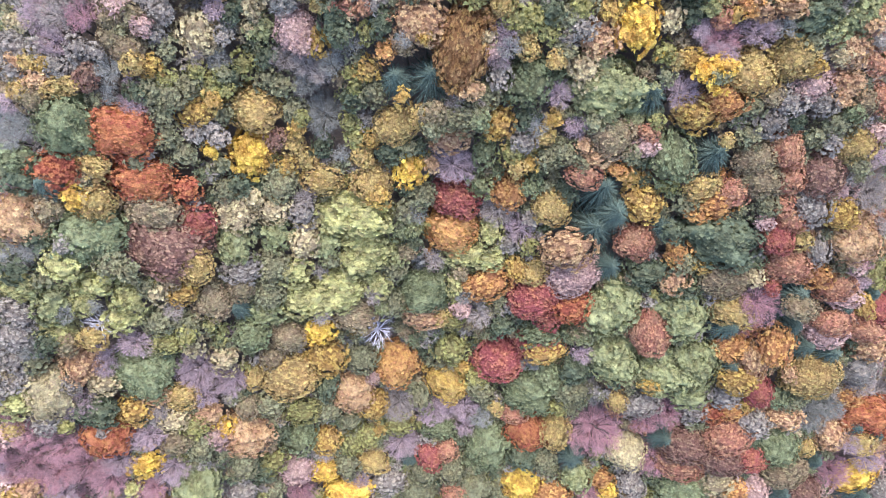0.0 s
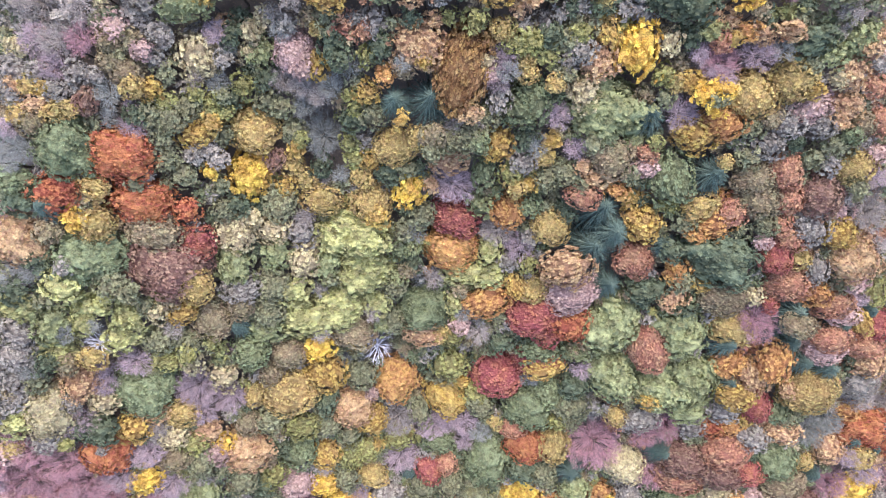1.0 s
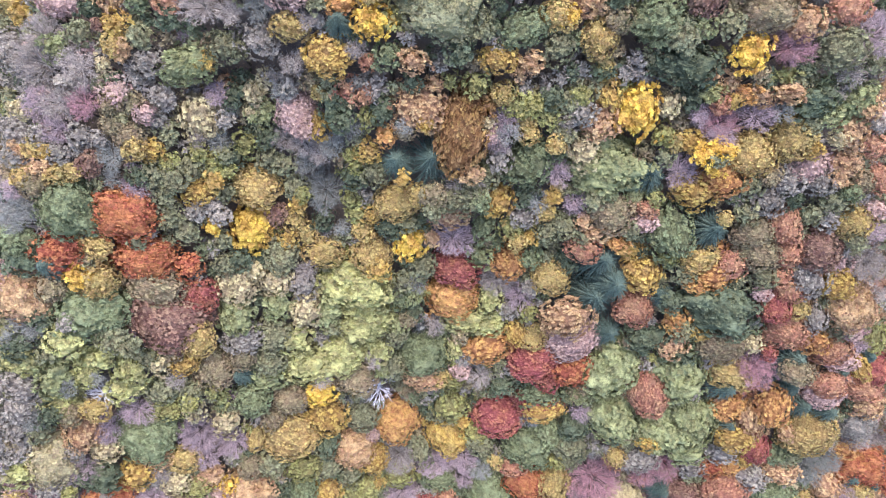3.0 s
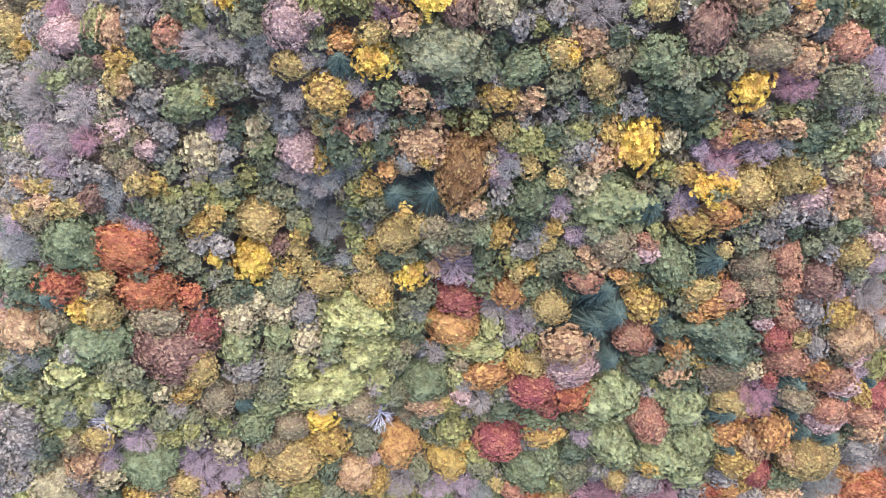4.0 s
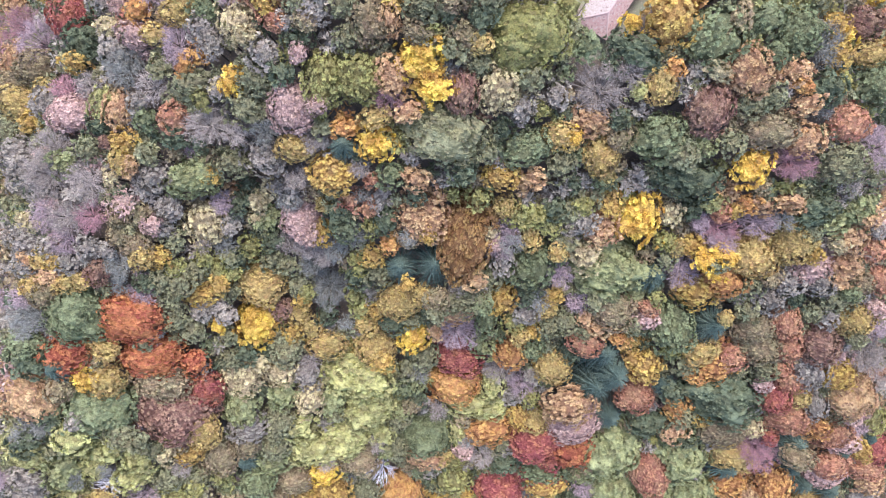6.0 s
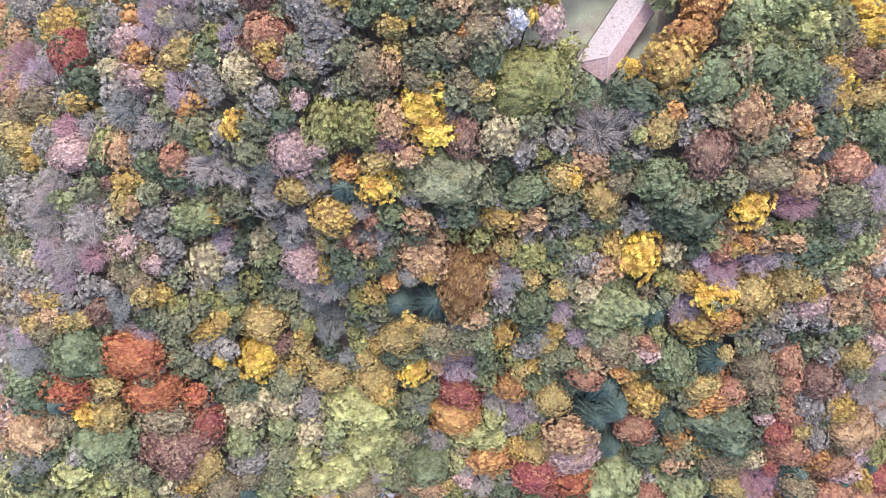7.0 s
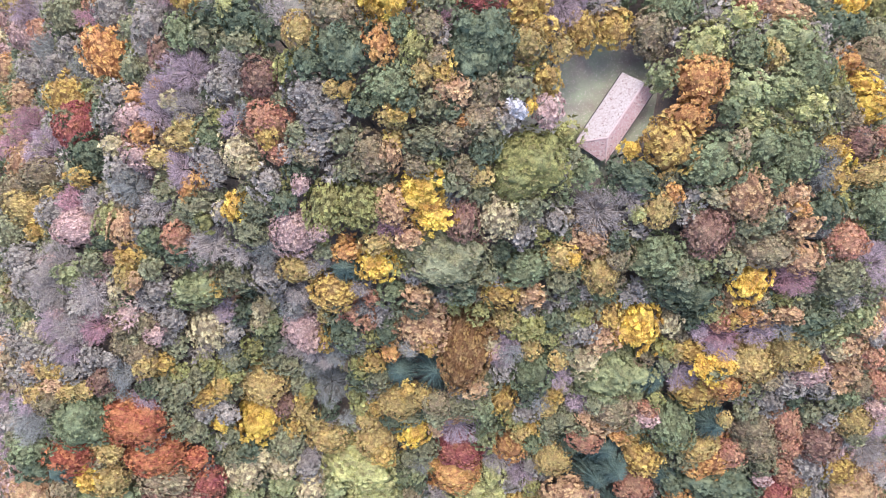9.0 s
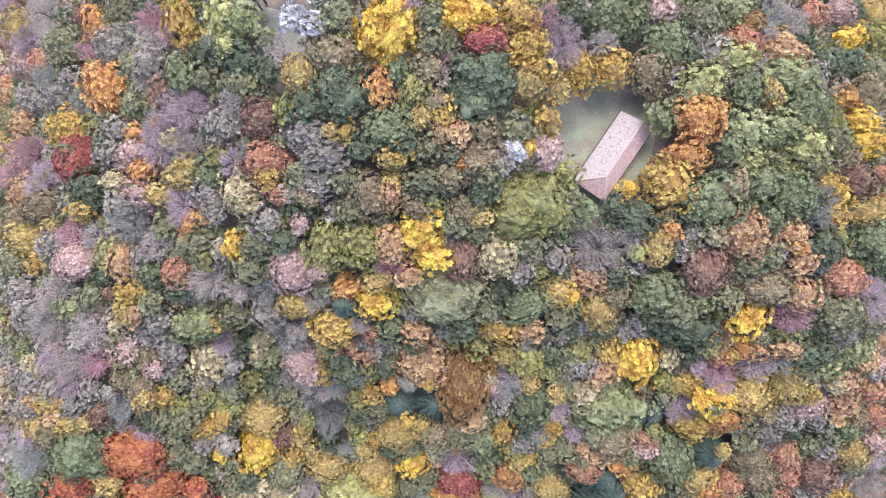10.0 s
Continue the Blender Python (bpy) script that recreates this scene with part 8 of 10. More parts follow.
UNDER += [("D", -111.3, 101.3, 2.2, 10.6), ("D", -74.5, 100.3, 1.6, 5.8), ("D", -60.9, 100.3, 1.7, 4.3), ("D", -37.7, 101, 2.2, 7.2), ("D", -21.9, 100.3, 2.2, 10.6), ("D", 38.1, 100, 1.9, 6.8), ("D", 64.7, 100.3, 1.9, 9.4), ("D", 82.9, 101, 1.9, 13.3), ("D", 116, 99.8, 1.7, 2), ("D", -107.6, 102.7, 2.1, 16.4), ("D", -42.8, 102.6, 1.6, 7.9), ("D", -33.4, 103.1, 2.3, 6.9), ("D", 69.9, 102.6, 2.1, 9.1), ("D", 79.3, 102.8, 1.7, 11.9), ("D", -111.3, 104.5, 2.3, 9.9), ("D", -47.5, 105.7, 2, 8), ("D", -45.6, 105.4, 2.1, 8), ("D", 8.1, 104.4, 1.9, 9.5), ("D", 64.6, 104.7, 1.8, 10.6), ("D", 91.2, 105.2, 1.8, 19.2)]
UNDER += [("D", 113.3, 105.5, 2.1, 2), ("D", 120.2, 105.4, 1.7, 2), ("D", -107.4, 107.8, 2, 12.7), ("D", -84, 107.9, 2.3, 13.1), ("D", -79.3, 107.7, 2.4, 11), ("D", -71.1, 108.1, 2.4, 6.1), ("D", -53.8, 108.3, 2.1, 6.2), ("D", 40.4, 106.7, 2, 8.4), ("D", 74.6, 107.2, 1.7, 11.2), ("D", 120, 108, 2.1, 2), ("D", -85.2, 109.5, 2.3, 14.5), ("D", -64, 110.4, 2.2, 4.1), ("D", 81, 109.2, 1.6, 15.7), ("D", 85.4, 110, 1.6, 17.2), ("D", 113.6, 109.7, 2, 2)]
UNDER += [("E", -60.2, 84.3, 1.7, 4.5), ("E", -83.7, 94.8, 2.4, 5.1), ("E", -94.6, 108.7, 3.3, 13.1), ("E", 83.3, 81.3, 3.7, 8.3), ("E", 119, 115.5, 3.5, 8.9), ("E", -44.6, -30.6, 2.4, 9.1), ("E", -133.7, 118.9, 2.9, 8.2), ("E", 103, 5, 3.8, 9.8), ("E", 82.7, 44.1, 2.4, 10.3), ("E", 60.3, -66.6, 2.9, 6.8), ("E", 24.3, 47.8, 2.7, 8.7), ("E", -14.8, -41, 1.8, 6.4), ("E", -40.8, 100.8, 2.3, 7.3), ("E", -62.3, -71.9, 1.7, 12.8), ("E", -98.7, 48, 3.8, 8.6), ("E", 93.6, 115.1, 4.1, 9.6), ("E", 113.5, -17.1, 2.7, 8.6), ("E", -128.2, 108.6, 2.3, 6.4), ("E", 105.8, 130.7, 3.9, 9.2), ("E", 60.2, 111.9, 3.4, 8)]
UNDER += [("E", -84, 66.5, 2, 6.1), ("E", -94.5, -35.3, 2.8, 7.8), ("E", 3.5, -71.7, 3.5, 10.1), ("E", 53.6, -46.2, 3.2, 10.2), ("E", -33.3, -41.4, 2.8, 8.1), ("E", 21.3, 106.2, 3.3, 4.1), ("E", -118.1, 104.8, 3.3, 11.1), ("E", -118.9, 114.4, 3, 13), ("E", -77.6, 104.8, 3.3, 6.7), ("E", -37.1, -79.1, 2.4, 8.6), ("E", -48.7, 83.9, 1.8, 7.6), ("E", -62.1, 55.9, 1.9, 10.5), ("E", -91.4, 66.1, 1.9, 6.7), ("E", -58.2, -70, 1.9, 13.8), ("E", 61.8, -79.8, 1.7, 5.7), ("E", -24.2, -34.8, 1.9, 6), ("E", -47.7, 42.9, 1.8, 5.5), ("E", 57.3, 63.5, 1.9, 12.9), ("E", -98.6, -65.5, 1.6, 7.1), ("E", 10, 100.9, 2.1, 7.3)]
UNDER += [("E", 134.4, -61.3, 1.9, 6.7), ("E", 17.6, 68.7, 1.7, 6.8), ("E", -72.6, -36.5, 1.7, 6.4), ("E", -83.6, 39.9, 1.7, 10.2), ("E", -102.5, 127.5, 3.5, 12.3), ("E", 56.5, -68.6, 2.2, 4.8), ("E", -56.3, 43, 2.9, 11.6), ("E", -123.1, 114.2, 1.7, 11), ("E", -100, 101.4, 3.5, 14.7), ("E", -47.7, 91.8, 1.8, 6.8), ("E", 36.6, 91.7, 1.9, 5.3), ("E", -92.2, -4.4, 4.1, 10.3), ("E", -74.8, 56.8, 3.1, 8.9), ("E", 43.6, 95.9, 3.4, 8), ("E", -96.1, 60.7, 2.4, 6.7), ("E", 49.4, 108, 2.9, 7.5), ("E", -95.6, -27.3, 3.3, 8.3), ("E", 41, -76.1, 2.6, 5.6), ("E", -13.5, -79.5, 3, 9.1), ("E", 37.1, 46.9, 2.6, 7.3)]
UNDER += [("E", -67.4, 30.2, 1.9, 15), ("E", -18.7, -49.9, 2.2, 7.9), ("E", -12.9, 43, 2.9, 12.4), ("E", -73.4, 66.3, 1.7, 7.7), ("E", -34.7, -27.8, 1.9, 8.2), ("E", -100.7, 51.6, 3.8, 9.3), ("E", -54.3, 104.7, 3.4, 5.9), ("E", -106.1, 84.2, 2.8, 8.7), ("E", -29.1, 44.3, 3, 8.3), ("E", -55.4, 56.6, 2.4, 11), ("E", -92.3, 54.6, 2.4, 6.4), ("E", -86.6, 37.5, 3.7, 9.9), ("E", -20.2, -84.8, 3.4, 10.7), ("E", -37.6, -59.9, 3, 9.2), ("E", 74.1, 25.4, 2.1, 7.4), ("E", -93.1, -24.9, 2.7, 8), ("E", 66, 90.6, 3.3, 7.2), ("E", 44.6, 34, 2.2, 7.7), ("E", 112.6, -11.9, 1.9, 8.5), ("E", 41.9, -38, 3.3, 10.2)]
UNDER += [("E", 1.8, -76.6, 2.7, 10.4), ("E", -46, -82.1, 3.3, 10.7), ("E", -71, -70.4, 2, 9.2), ("E", -91.5, 32.6, 3.6, 11.6), ("E", -79, 78.2, 2.8, 3.2), ("E", 121.1, -78.5, 2.5, 8.8), ("E", 70.9, 118.9, 3.8, 9.1), ("E", 131.8, -49.3, 1.7, 5.4), ("E", -46.7, -57.3, 1.8, 12.1), ("E", -131.3, 121, 1.9, 9), ("E", -37.3, 57.9, 1.8, 12), ("E", -67.4, 41.8, 3.1, 15), ("E", -2.5, 87.2, 1.9, 13.6), ("E", 32.6, -20.6, 1.6, 9.8), ("E", -66, 63.3, 1.9, 9.2), ("E", -90.2, 21, 3.3, 13.5), ("E", 27.6, 106.1, 1.9, 2.7), ("E", -83.9, 71.3, 1.9, 4.5), ("E", -78.7, 109.2, 4.1, 8.9), ("E", 119.8, -34.2, 2.6, 4.3)]
UNDER += [("E", -129.8, 96.3, 3.7, 2.7), ("E", 18.8, 44.8, 2.5, 9.4), ("E", -80, 58.7, 2.9, 7.9), ("E", 119.7, -27.6, 2.7, 5.2), ("E", -90.9, 84.6, 3.5, 4.3), ("E", -67.3, 83.9, 2, 3.6), ("E", 81.3, 48, 2, 10.2), ("E", -83.6, 19.4, 1.9, 13.1), ("E", 120.3, -81.9, 3.9, 8), ("E", -60.7, 68.8, 1.5, 8.8), ("E", 54.9, 109.2, 3.8, 6.9), ("E", -81.6, 34.6, 3.3, 12.2), ("E", 40.6, 21.8, 2.3, 8.3), ("E", -33.4, 101.2, 2.7, 8.7), ("E", 83.6, -62.5, 2.7, 11.9), ("E", -69.9, 70.1, 1.7, 7.1), ("E", 50.7, -80.4, 3.5, 4.4), ("E", -89.3, 104.8, 1.9, 10.8), ("E", -67.1, 79.5, 1.7, 4.4), ("E", 92.8, -80.4, 3.6, 11.1)]
UNDER += [("E", 50.8, -67.7, 1.8, 5.5), ("E", -86.9, 17.2, 3.5, 12.5), ("E", -94.6, 112.8, 3.3, 12.6), ("E", -127.2, 113.9, 1.8, 8), ("E", -76.5, 41.8, 4.1, 11.6), ("E", -3.7, 15.2, 1.8, 5.9), ("E", -76.1, -2.4, 1.8, 11.6), ("E", -60.9, 107.6, 4.1, 5.1), ("E", -54.5, 88.4, 3.2, 6), ("E", 119.8, -21.9, 2.9, 6.6), ("E", -96.7, -31.7, 4.1, 7.7), ("E", -90.8, 37.8, 3.5, 10.4), ("E", -47.5, -66.6, 1.8, 12.5), ("E", -85.2, 41.6, 1.8, 9), ("E", 64.3, 7.2, 1.9, 9.7), ("E", -1.1, 46.8, 2.1, 12.8), ("E", -76.6, 15.4, 2, 13.1), ("E", -84.9, 28.3, 3.4, 12.5), ("E", 25, 31, 1.5, 8.5), ("E", -52.9, -76.6, 3.3, 11.6)]
UNDER += [("E", -46, -38.2, 1.6, 10.1), ("E", 64, -71.9, 1.8, 6.6), ("E", -98.1, 113, 3.6, 13.4), ("E", 33.1, -85.9, 1.7, 10.9), ("E", 40.5, -86.4, 1.9, 8.4), ("E", 42.4, -85.7, 1.9, 7.9), ("E", 45.1, -86.4, 1.8, 7.2), ("E", 53.6, -86.4, 1.8, 6.4), ("E", -38.1, -84, 1.8, 13.3), ("E", -20.7, -82.9, 2.3, 13.1), ("E", 16.3, -83.5, 1.9, 13.8), ("E", 40.1, -83.9, 1.6, 8.9), ("E", 48.7, -82.9, 1.8, 7), ("E", 67.1, -83.1, 2.3, 8.9), ("E", 104.5, -82.6, 2.3, 11.9), ("E", 118.6, -82.7, 2.2, 11.1), ("E", -47.5, -80.4, 2.3, 17.1), ("E", 4.4, -81.1, 2.4, 13.8), ("E", 43.8, -81.2, 1.8, 8), ("E", 111.8, -80.5, 2.1, 12.1)]
UNDER += [("E", -54.2, -78.9, 2.2, 19.8), ("E", -44.5, -79.5, 2.2, 15.9), ("E", -43.7, -78.1, 1.8, 16.2), ("E", -17.9, -79.3, 1.6, 13.9), ("E", -15.3, -78.5, 2.1, 14), ("E", 65.9, -78.9, 1.8, 9.2), ("E", 106.1, -79.6, 2.2, 12.7), ("E", 116.6, -79.3, 1.7, 11.8), ("E", -54.9, -76.4, 2.3, 20.6), ("E", 80.6, -76.7, 2.2, 14.2), ("E", 95.8, -75.6, 1.9, 16.3), ("E", -63.5, -73.7, 2.1, 21.3), ("E", -89, -72.3, 1.8, 15.8), ("E", -80.6, -72, 2.3, 14.4), ("E", -67.6, -72, 1.7, 19.9), ("E", -25.4, -71.1, 2.4, 12), ("E", 34.8, -71.7, 2.2, 11.4), ("E", -92.9, -68.8, 1.9, 15.1), ("E", -72.7, -70.4, 1.6, 17), ("E", -47.7, -70.5, 1.8, 16.5)]
UNDER += [("E", -20.4, -69.9, 1.7, 11.8), ("E", 31.4, -69.3, 2.1, 11.4), ("E", -101.3, -67.9, 2.2, 11.4), ("E", -13.5, -67.2, 2.4, 11.5), ("E", -11.2, -67, 2.1, 12), ("E", 21.9, -67.6, 1.7, 13.8), ("E", 55.2, -66.5, 2.3, 8.1), ("E", -103.4, -64.4, 2.1, 7.8), ("E", -52, -65.5, 2, 16.3), ("E", 47.2, -65.2, 1.7, 10.4), ("E", 79.6, -65.7, 2.1, 12.4), ("E", -56.7, -60, 1.7, 15.8), ("E", -36.2, -60.8, 2, 11.1), ("E", 49.5, -61, 1.9, 11.3), ("E", -59.7, -58.9, 2.4, 15.2), ("E", -3.3, -57.4, 2, 10.8), ("E", -0.9, -58.4, 2.1, 11.3), ("E", 101.3, -58.8, 2.3, 14.1), ("E", -105.7, -56.5, 1.9, 2.6), ("E", 107.3, -53.6, 1.7, 13.3)]
UNDER += [("E", -102.8, -48.2, 1.8, 2.1), ("E", -97.5, -48.5, 2.2, 4.4), ("E", -40.7, -48.9, 1.8, 12.7), ("E", -29.3, -49.5, 1.7, 10.3), ("E", 70.3, -48.8, 1.7, 11.8), ("E", 97.9, -49.7, 2, 14.2), ("E", 100.2, -49.1, 1.7, 14.2), ("E", -102.5, -47.5, 2.2, 2), ("E", -68.6, -45.9, 2.4, 10.7), ("E", 17.7, -44, 1.9, 10.7), ("E", 44.4, -41.1, 1.8, 13.6), ("E", -51.5, -40.4, 2.3, 11.7), ("E", -12.2, -39.7, 2.1, 9.2), ("E", 42.9, -39.6, 1.7, 13.8), ("E", 46, -40.2, 1.6, 14.3), ("E", 109.6, -39.6, 2.1, 10.5), ("E", 110.4, -40, 1.9, 10.2), ("E", 104.9, -38.2, 2.2, 12), ("E", 107, -36.8, 1.6, 11.9), ("E", 108.1, -36.6, 1.7, 11.6)]
UNDER += [("E", -96.5, -33.3, 2.1, 4.4), ("E", 85.6, -29.8, 2.2, 10.5), ("E", -3.3, -27.5, 1.7, 7.5), ("E", -1.4, -24, 2.4, 8.3), ("E", 7.1, -22.9, 2.3, 8.2), ("E", 119.7, -23.5, 1.8, 7.6), ("E", 64.9, -22.2, 1.7, 12.3), ("E", 16.9, -16.1, 2.3, 12), ("E", 104.3, -17.3, 1.8, 10.9), ("E", 9.9, -14.9, 1.6, 11.6), ("E", 50.9, -13.6, 2.3, 12.8), ("E", 65.5, -12.7, 2, 11.5), ("E", -27.6, -8, 1.9, 10.2), ("E", 110.8, -4.9, 1.8, 8.8), ("E", 112.8, -4.7, 1.6, 8.4), ("E", -4.6, -3.3, 2.1, 9.4), ("E", 21.1, -3.5, 1.7, 10.2), ("E", 49.1, -2.1, 1.8, 10.8), ("E", 72.5, -1.3, 1.9, 11.5), ("E", 111.5, -0.8, 2.3, 8)]
UNDER += [("E", 23.1, 1.8, 2.3, 9.2), ("E", 108.7, 1.2, 1.9, 9), ("E", -51.4, 5.8, 1.9, 10.1), ("E", -47.7, 12.8, 2.1, 8.8), ("E", -58.4, 15.3, 2, 11.8), ("E", -25, 16.3, 2.3, 5.5), ("E", -18.6, 15.2, 1.8, 7.2), ("E", 87.3, 15.5, 2.2, 10.7), ("E", -15.6, 24.2, 2.3, 7.4), ("E", 61, 25.4, 2, 9.1), ("E", 86.4, 26.5, 2.1, 10.6), ("E", -49.5, 32.1, 2.2, 8.4), ("E", -84.5, 33.5, 2.2, 14.3), ("E", -84.5, 37, 2.3, 13.1), ("E", -80.5, 36.4, 1.8, 13.8), ("E", 73.7, 36.9, 1.8, 9.9), ("E", -90.8, 42.3, 2.2, 12.8), ("E", -82.2, 43.3, 1.7, 11.6), ("E", -77.9, 43.7, 2.4, 12.4), ("E", 14.3, 43.7, 1.9, 11.5)]
UNDER += [("E", -85.2, 45.3, 2.3, 10.9), ("E", -56.5, 45, 2, 12), ("E", -31.9, 45.1, 1.7, 8.7), ("E", 21.1, 46, 1.7, 10.7), ("E", 74.6, 45.3, 1.9, 10.1), ("E", -66.8, 48.4, 1.8, 13.5), ("E", -61.4, 48, 2.1, 12.8), ("E", 32.7, 47.3, 2.1, 9.9), ("E", 35.3, 47.3, 1.8, 10.1), ("E", -6.6, 50.5, 2.1, 14.5), ("E", 8.4, 50.4, 2.4, 13.3), ("E", 34.4, 49.2, 1.9, 10.5), ("E", 85.8, 49.2, 2.3, 11.6), ("E", -95.1, 52.5, 2.1, 12.1), ("E", -93.3, 51.8, 2.1, 11.5), ("E", -21.7, 52.3, 2.1, 13.8), ("E", 67.6, 55.2, 1.9, 11.7), ("E", -94.3, 59.7, 2.2, 11.1), ("E", 14.7, 60.1, 1.8, 11.9), ("E", 32.8, 59.2, 1.9, 9.3)]
UNDER += [("E", 40.5, 61.8, 1.8, 11.1), ("E", -60.8, 63.8, 2, 10), ("E", 39.1, 63.8, 2, 8.6), ("E", -19.4, 66.8, 2.1, 13.8), ("E", 36.9, 66, 2.3, 5.1), ("E", 41.5, 65.7, 2.4, 9.3), ("E", -74.7, 68.3, 1.9, 8.1), ("E", -72.5, 71.1, 2.2, 7.5), ("E", -63.1, 71.3, 1.6, 8.5), ("E", -109.4, 75.8, 1.6, 7.6), ("E", -111.2, 77.5, 1.7, 7), ("E", -110.6, 77, 2.3, 6.7), ("E", -82.9, 78.1, 2.1, 6.5), ("E", 7.4, 77.9, 1.9, 13), ("E", 67.6, 78.4, 2.4, 9.3), ("E", -107.7, 79.6, 1.9, 9.8), ("E", 67.1, 79.5, 2, 9.4), ("E", 72.3, 79.4, 2.1, 9.2), ("E", -81.3, 81.5, 2, 6.1), ("E", 0, 82.1, 1.6, 13.9)]
UNDER += [("E", -51.8, 83.7, 1.7, 7.7), ("E", -89.7, 86.2, 2.1, 6), ("E", -70.1, 87, 1.6, 4.9), ("E", 119.9, 86.4, 2.2, 2), ("E", -101, 89.7, 1.6, 13.6), ("E", -93.9, 89, 2.1, 7.9), ("E", 55.5, 89.5, 1.6, 9.4), ("E", 78.1, 88.7, 2.3, 9.7), ("E", -106.7, 92.2, 2.3, 18.5), ("E", -102.1, 90.6, 2.2, 14.6), ("E", 46.3, 91.8, 2.1, 8.3), ("E", 69, 92, 2.3, 7.6), ("E", -67.6, 93.6, 1.7, 4.2), ("E", -60.7, 94.2, 2, 4.6), ("E", 52, 93.8, 2, 8.5), ("E", 72.5, 94.3, 2.2, 8), ("E", 109, 94.1, 1.8, 2), ("E", -91.9, 95.2, 2, 10.5), ("E", 53.5, 95.9, 2.3, 8.3), ("E", 112.8, 95.4, 2, 2)]
UNDER += [("E", 117.4, 95.9, 2.2, 2), ("E", -112, 97.9, 2.3, 13.5), ("E", -94.5, 97.9, 2.2, 14.4), ("E", 40.5, 98.4, 2, 7.2), ("E", 71.4, 99.2, 2, 8.6), ("E", 108.1, 98.4, 2.3, 2), ("E", 120, 99, 1.9, 2), ("E", -102.4, 100.2, 1.9, 24.6), ("E", -87.5, 100.1, 2.2, 11), ("E", -70, 100.7, 2, 4), ("E", -58.6, 101.1, 1.9, 4.7), ("E", -20.9, 100.6, 1.9, 11.1), ("E", 114.2, 101.3, 1.8, 2), ("E", 119.5, 100.3, 1.8, 2), ("E", 0, 102.3, 2.2, 11.5), ("E", 20, 102.5, 2, 5.1), ("E", 117.1, 103.3, 1.7, 2), ("E", -103.6, 105.4, 1.7, 21.9), ("E", -43.1, 105.9, 1.7, 8.2), ("E", 19.4, 105.4, 2, 5.3)]
UNDER += [("E", 35.9, 104.5, 2.4, 6.7), ("E", 100.2, 104.4, 2.2, 14.1), ("E", 117.5, 106, 2.1, 2), ("E", -81.5, 107, 2, 11.8), ("E", -78.4, 107, 1.7, 10.5), ("E", -57.3, 107.7, 1.8, 4.8), ("E", 29.9, 108.2, 1.8, 6.5), ("E", 60.4, 106.8, 1.6, 11.4), ("E", 109.5, 107, 2.1, 2), ("E", -62.2, 109.3, 1.8, 4.1), ("E", 39.9, 109.3, 1.8, 9.3), ("E", 50.5, 109.7, 2.1, 10.6), ("E", 56.7, 109, 1.6, 11.7), ("E", 60.1, 109.4, 1.9, 12.3), ("E", 62.3, 109.8, 1.6, 12.4), ("E", 106.1, 109.8, 2, 2), ("E", 120.7, 109.7, 1.8, 2)]
UNDER += [("N", 115.3, 135, 3.6, 9.3), ("N", -58.1, 105.1, 3.6, 5.5), ("N", 72.9, -10.3, 1.8, 9.5), ("N", -121.5, 122.2, 2.2, 11.7), ("N", -120.8, 93.2, 3.5, 5.5), ("N", 5.6, 47.6, 2, 12.7), ("N", 106.8, -38.4, 3.5, 9.7), ("N", 5.2, -83.3, 3.6, 9.4), ("N", -5.6, -39.3, 3, 5.5), ("N", 72.4, -80.7, 3.3, 8.2), ("N", 90, -77.3, 3.7, 10.8), ("N", -91.6, 88.7, 2.7, 5), ("N", -131.7, 130.8, 2.3, 9), ("N", 54.1, -51.4, 2.2, 9.8), ("N", 104.9, -53.6, 3.4, 11.8), ("N", 16.4, 43.7, 1.6, 10.1), ("N", -19.4, -61.2, 3.1, 8), ("N", 54.3, 64.8, 1.6, 11.9), ("N", 97.6, 12.4, 3.6, 9.7), ("N", 63.1, 107.6, 4.1, 7.3)]
UNDER += [("N", 87.9, 36, 3.7, 11), ("N", 8.2, -60.2, 1.8, 10.9), ("N", 56.4, 59.6, 1.6, 12.9), ("N", 6.1, 99.9, 1.6, 9.7), ("N", 68, 93.5, 3.4, 6.7), ("N", -53.9, 98.9, 1.7, 4.5), ("N", -32, -49.4, 2.6, 8), ("N", 26.4, 45.4, 3.9, 7.7), ("N", 31.5, 103.9, 1.7, 3.3), ("N", 39.9, 45, 2, 7.6), ("N", 49.4, 1.2, 2.1, 9.6), ("N", 88.5, 102.2, 3.5, 10.4), ("N", 92.8, 99.7, 3.4, 10.3), ("N", -0.6, -85.6, 4.1, 11.2), ("N", -125.8, 132.1, 3.6, 8.7), ("N", 89.2, 96.3, 3.6, 10.8), ("N", 89.8, 30.9, 2.4, 10.5), ("N", 44.5, -37, 1.7, 10.8), ("N", 54.1, -83.5, 3.7, 5.1), ("N", -114.8, 78.3, 3.5, 8.5)]
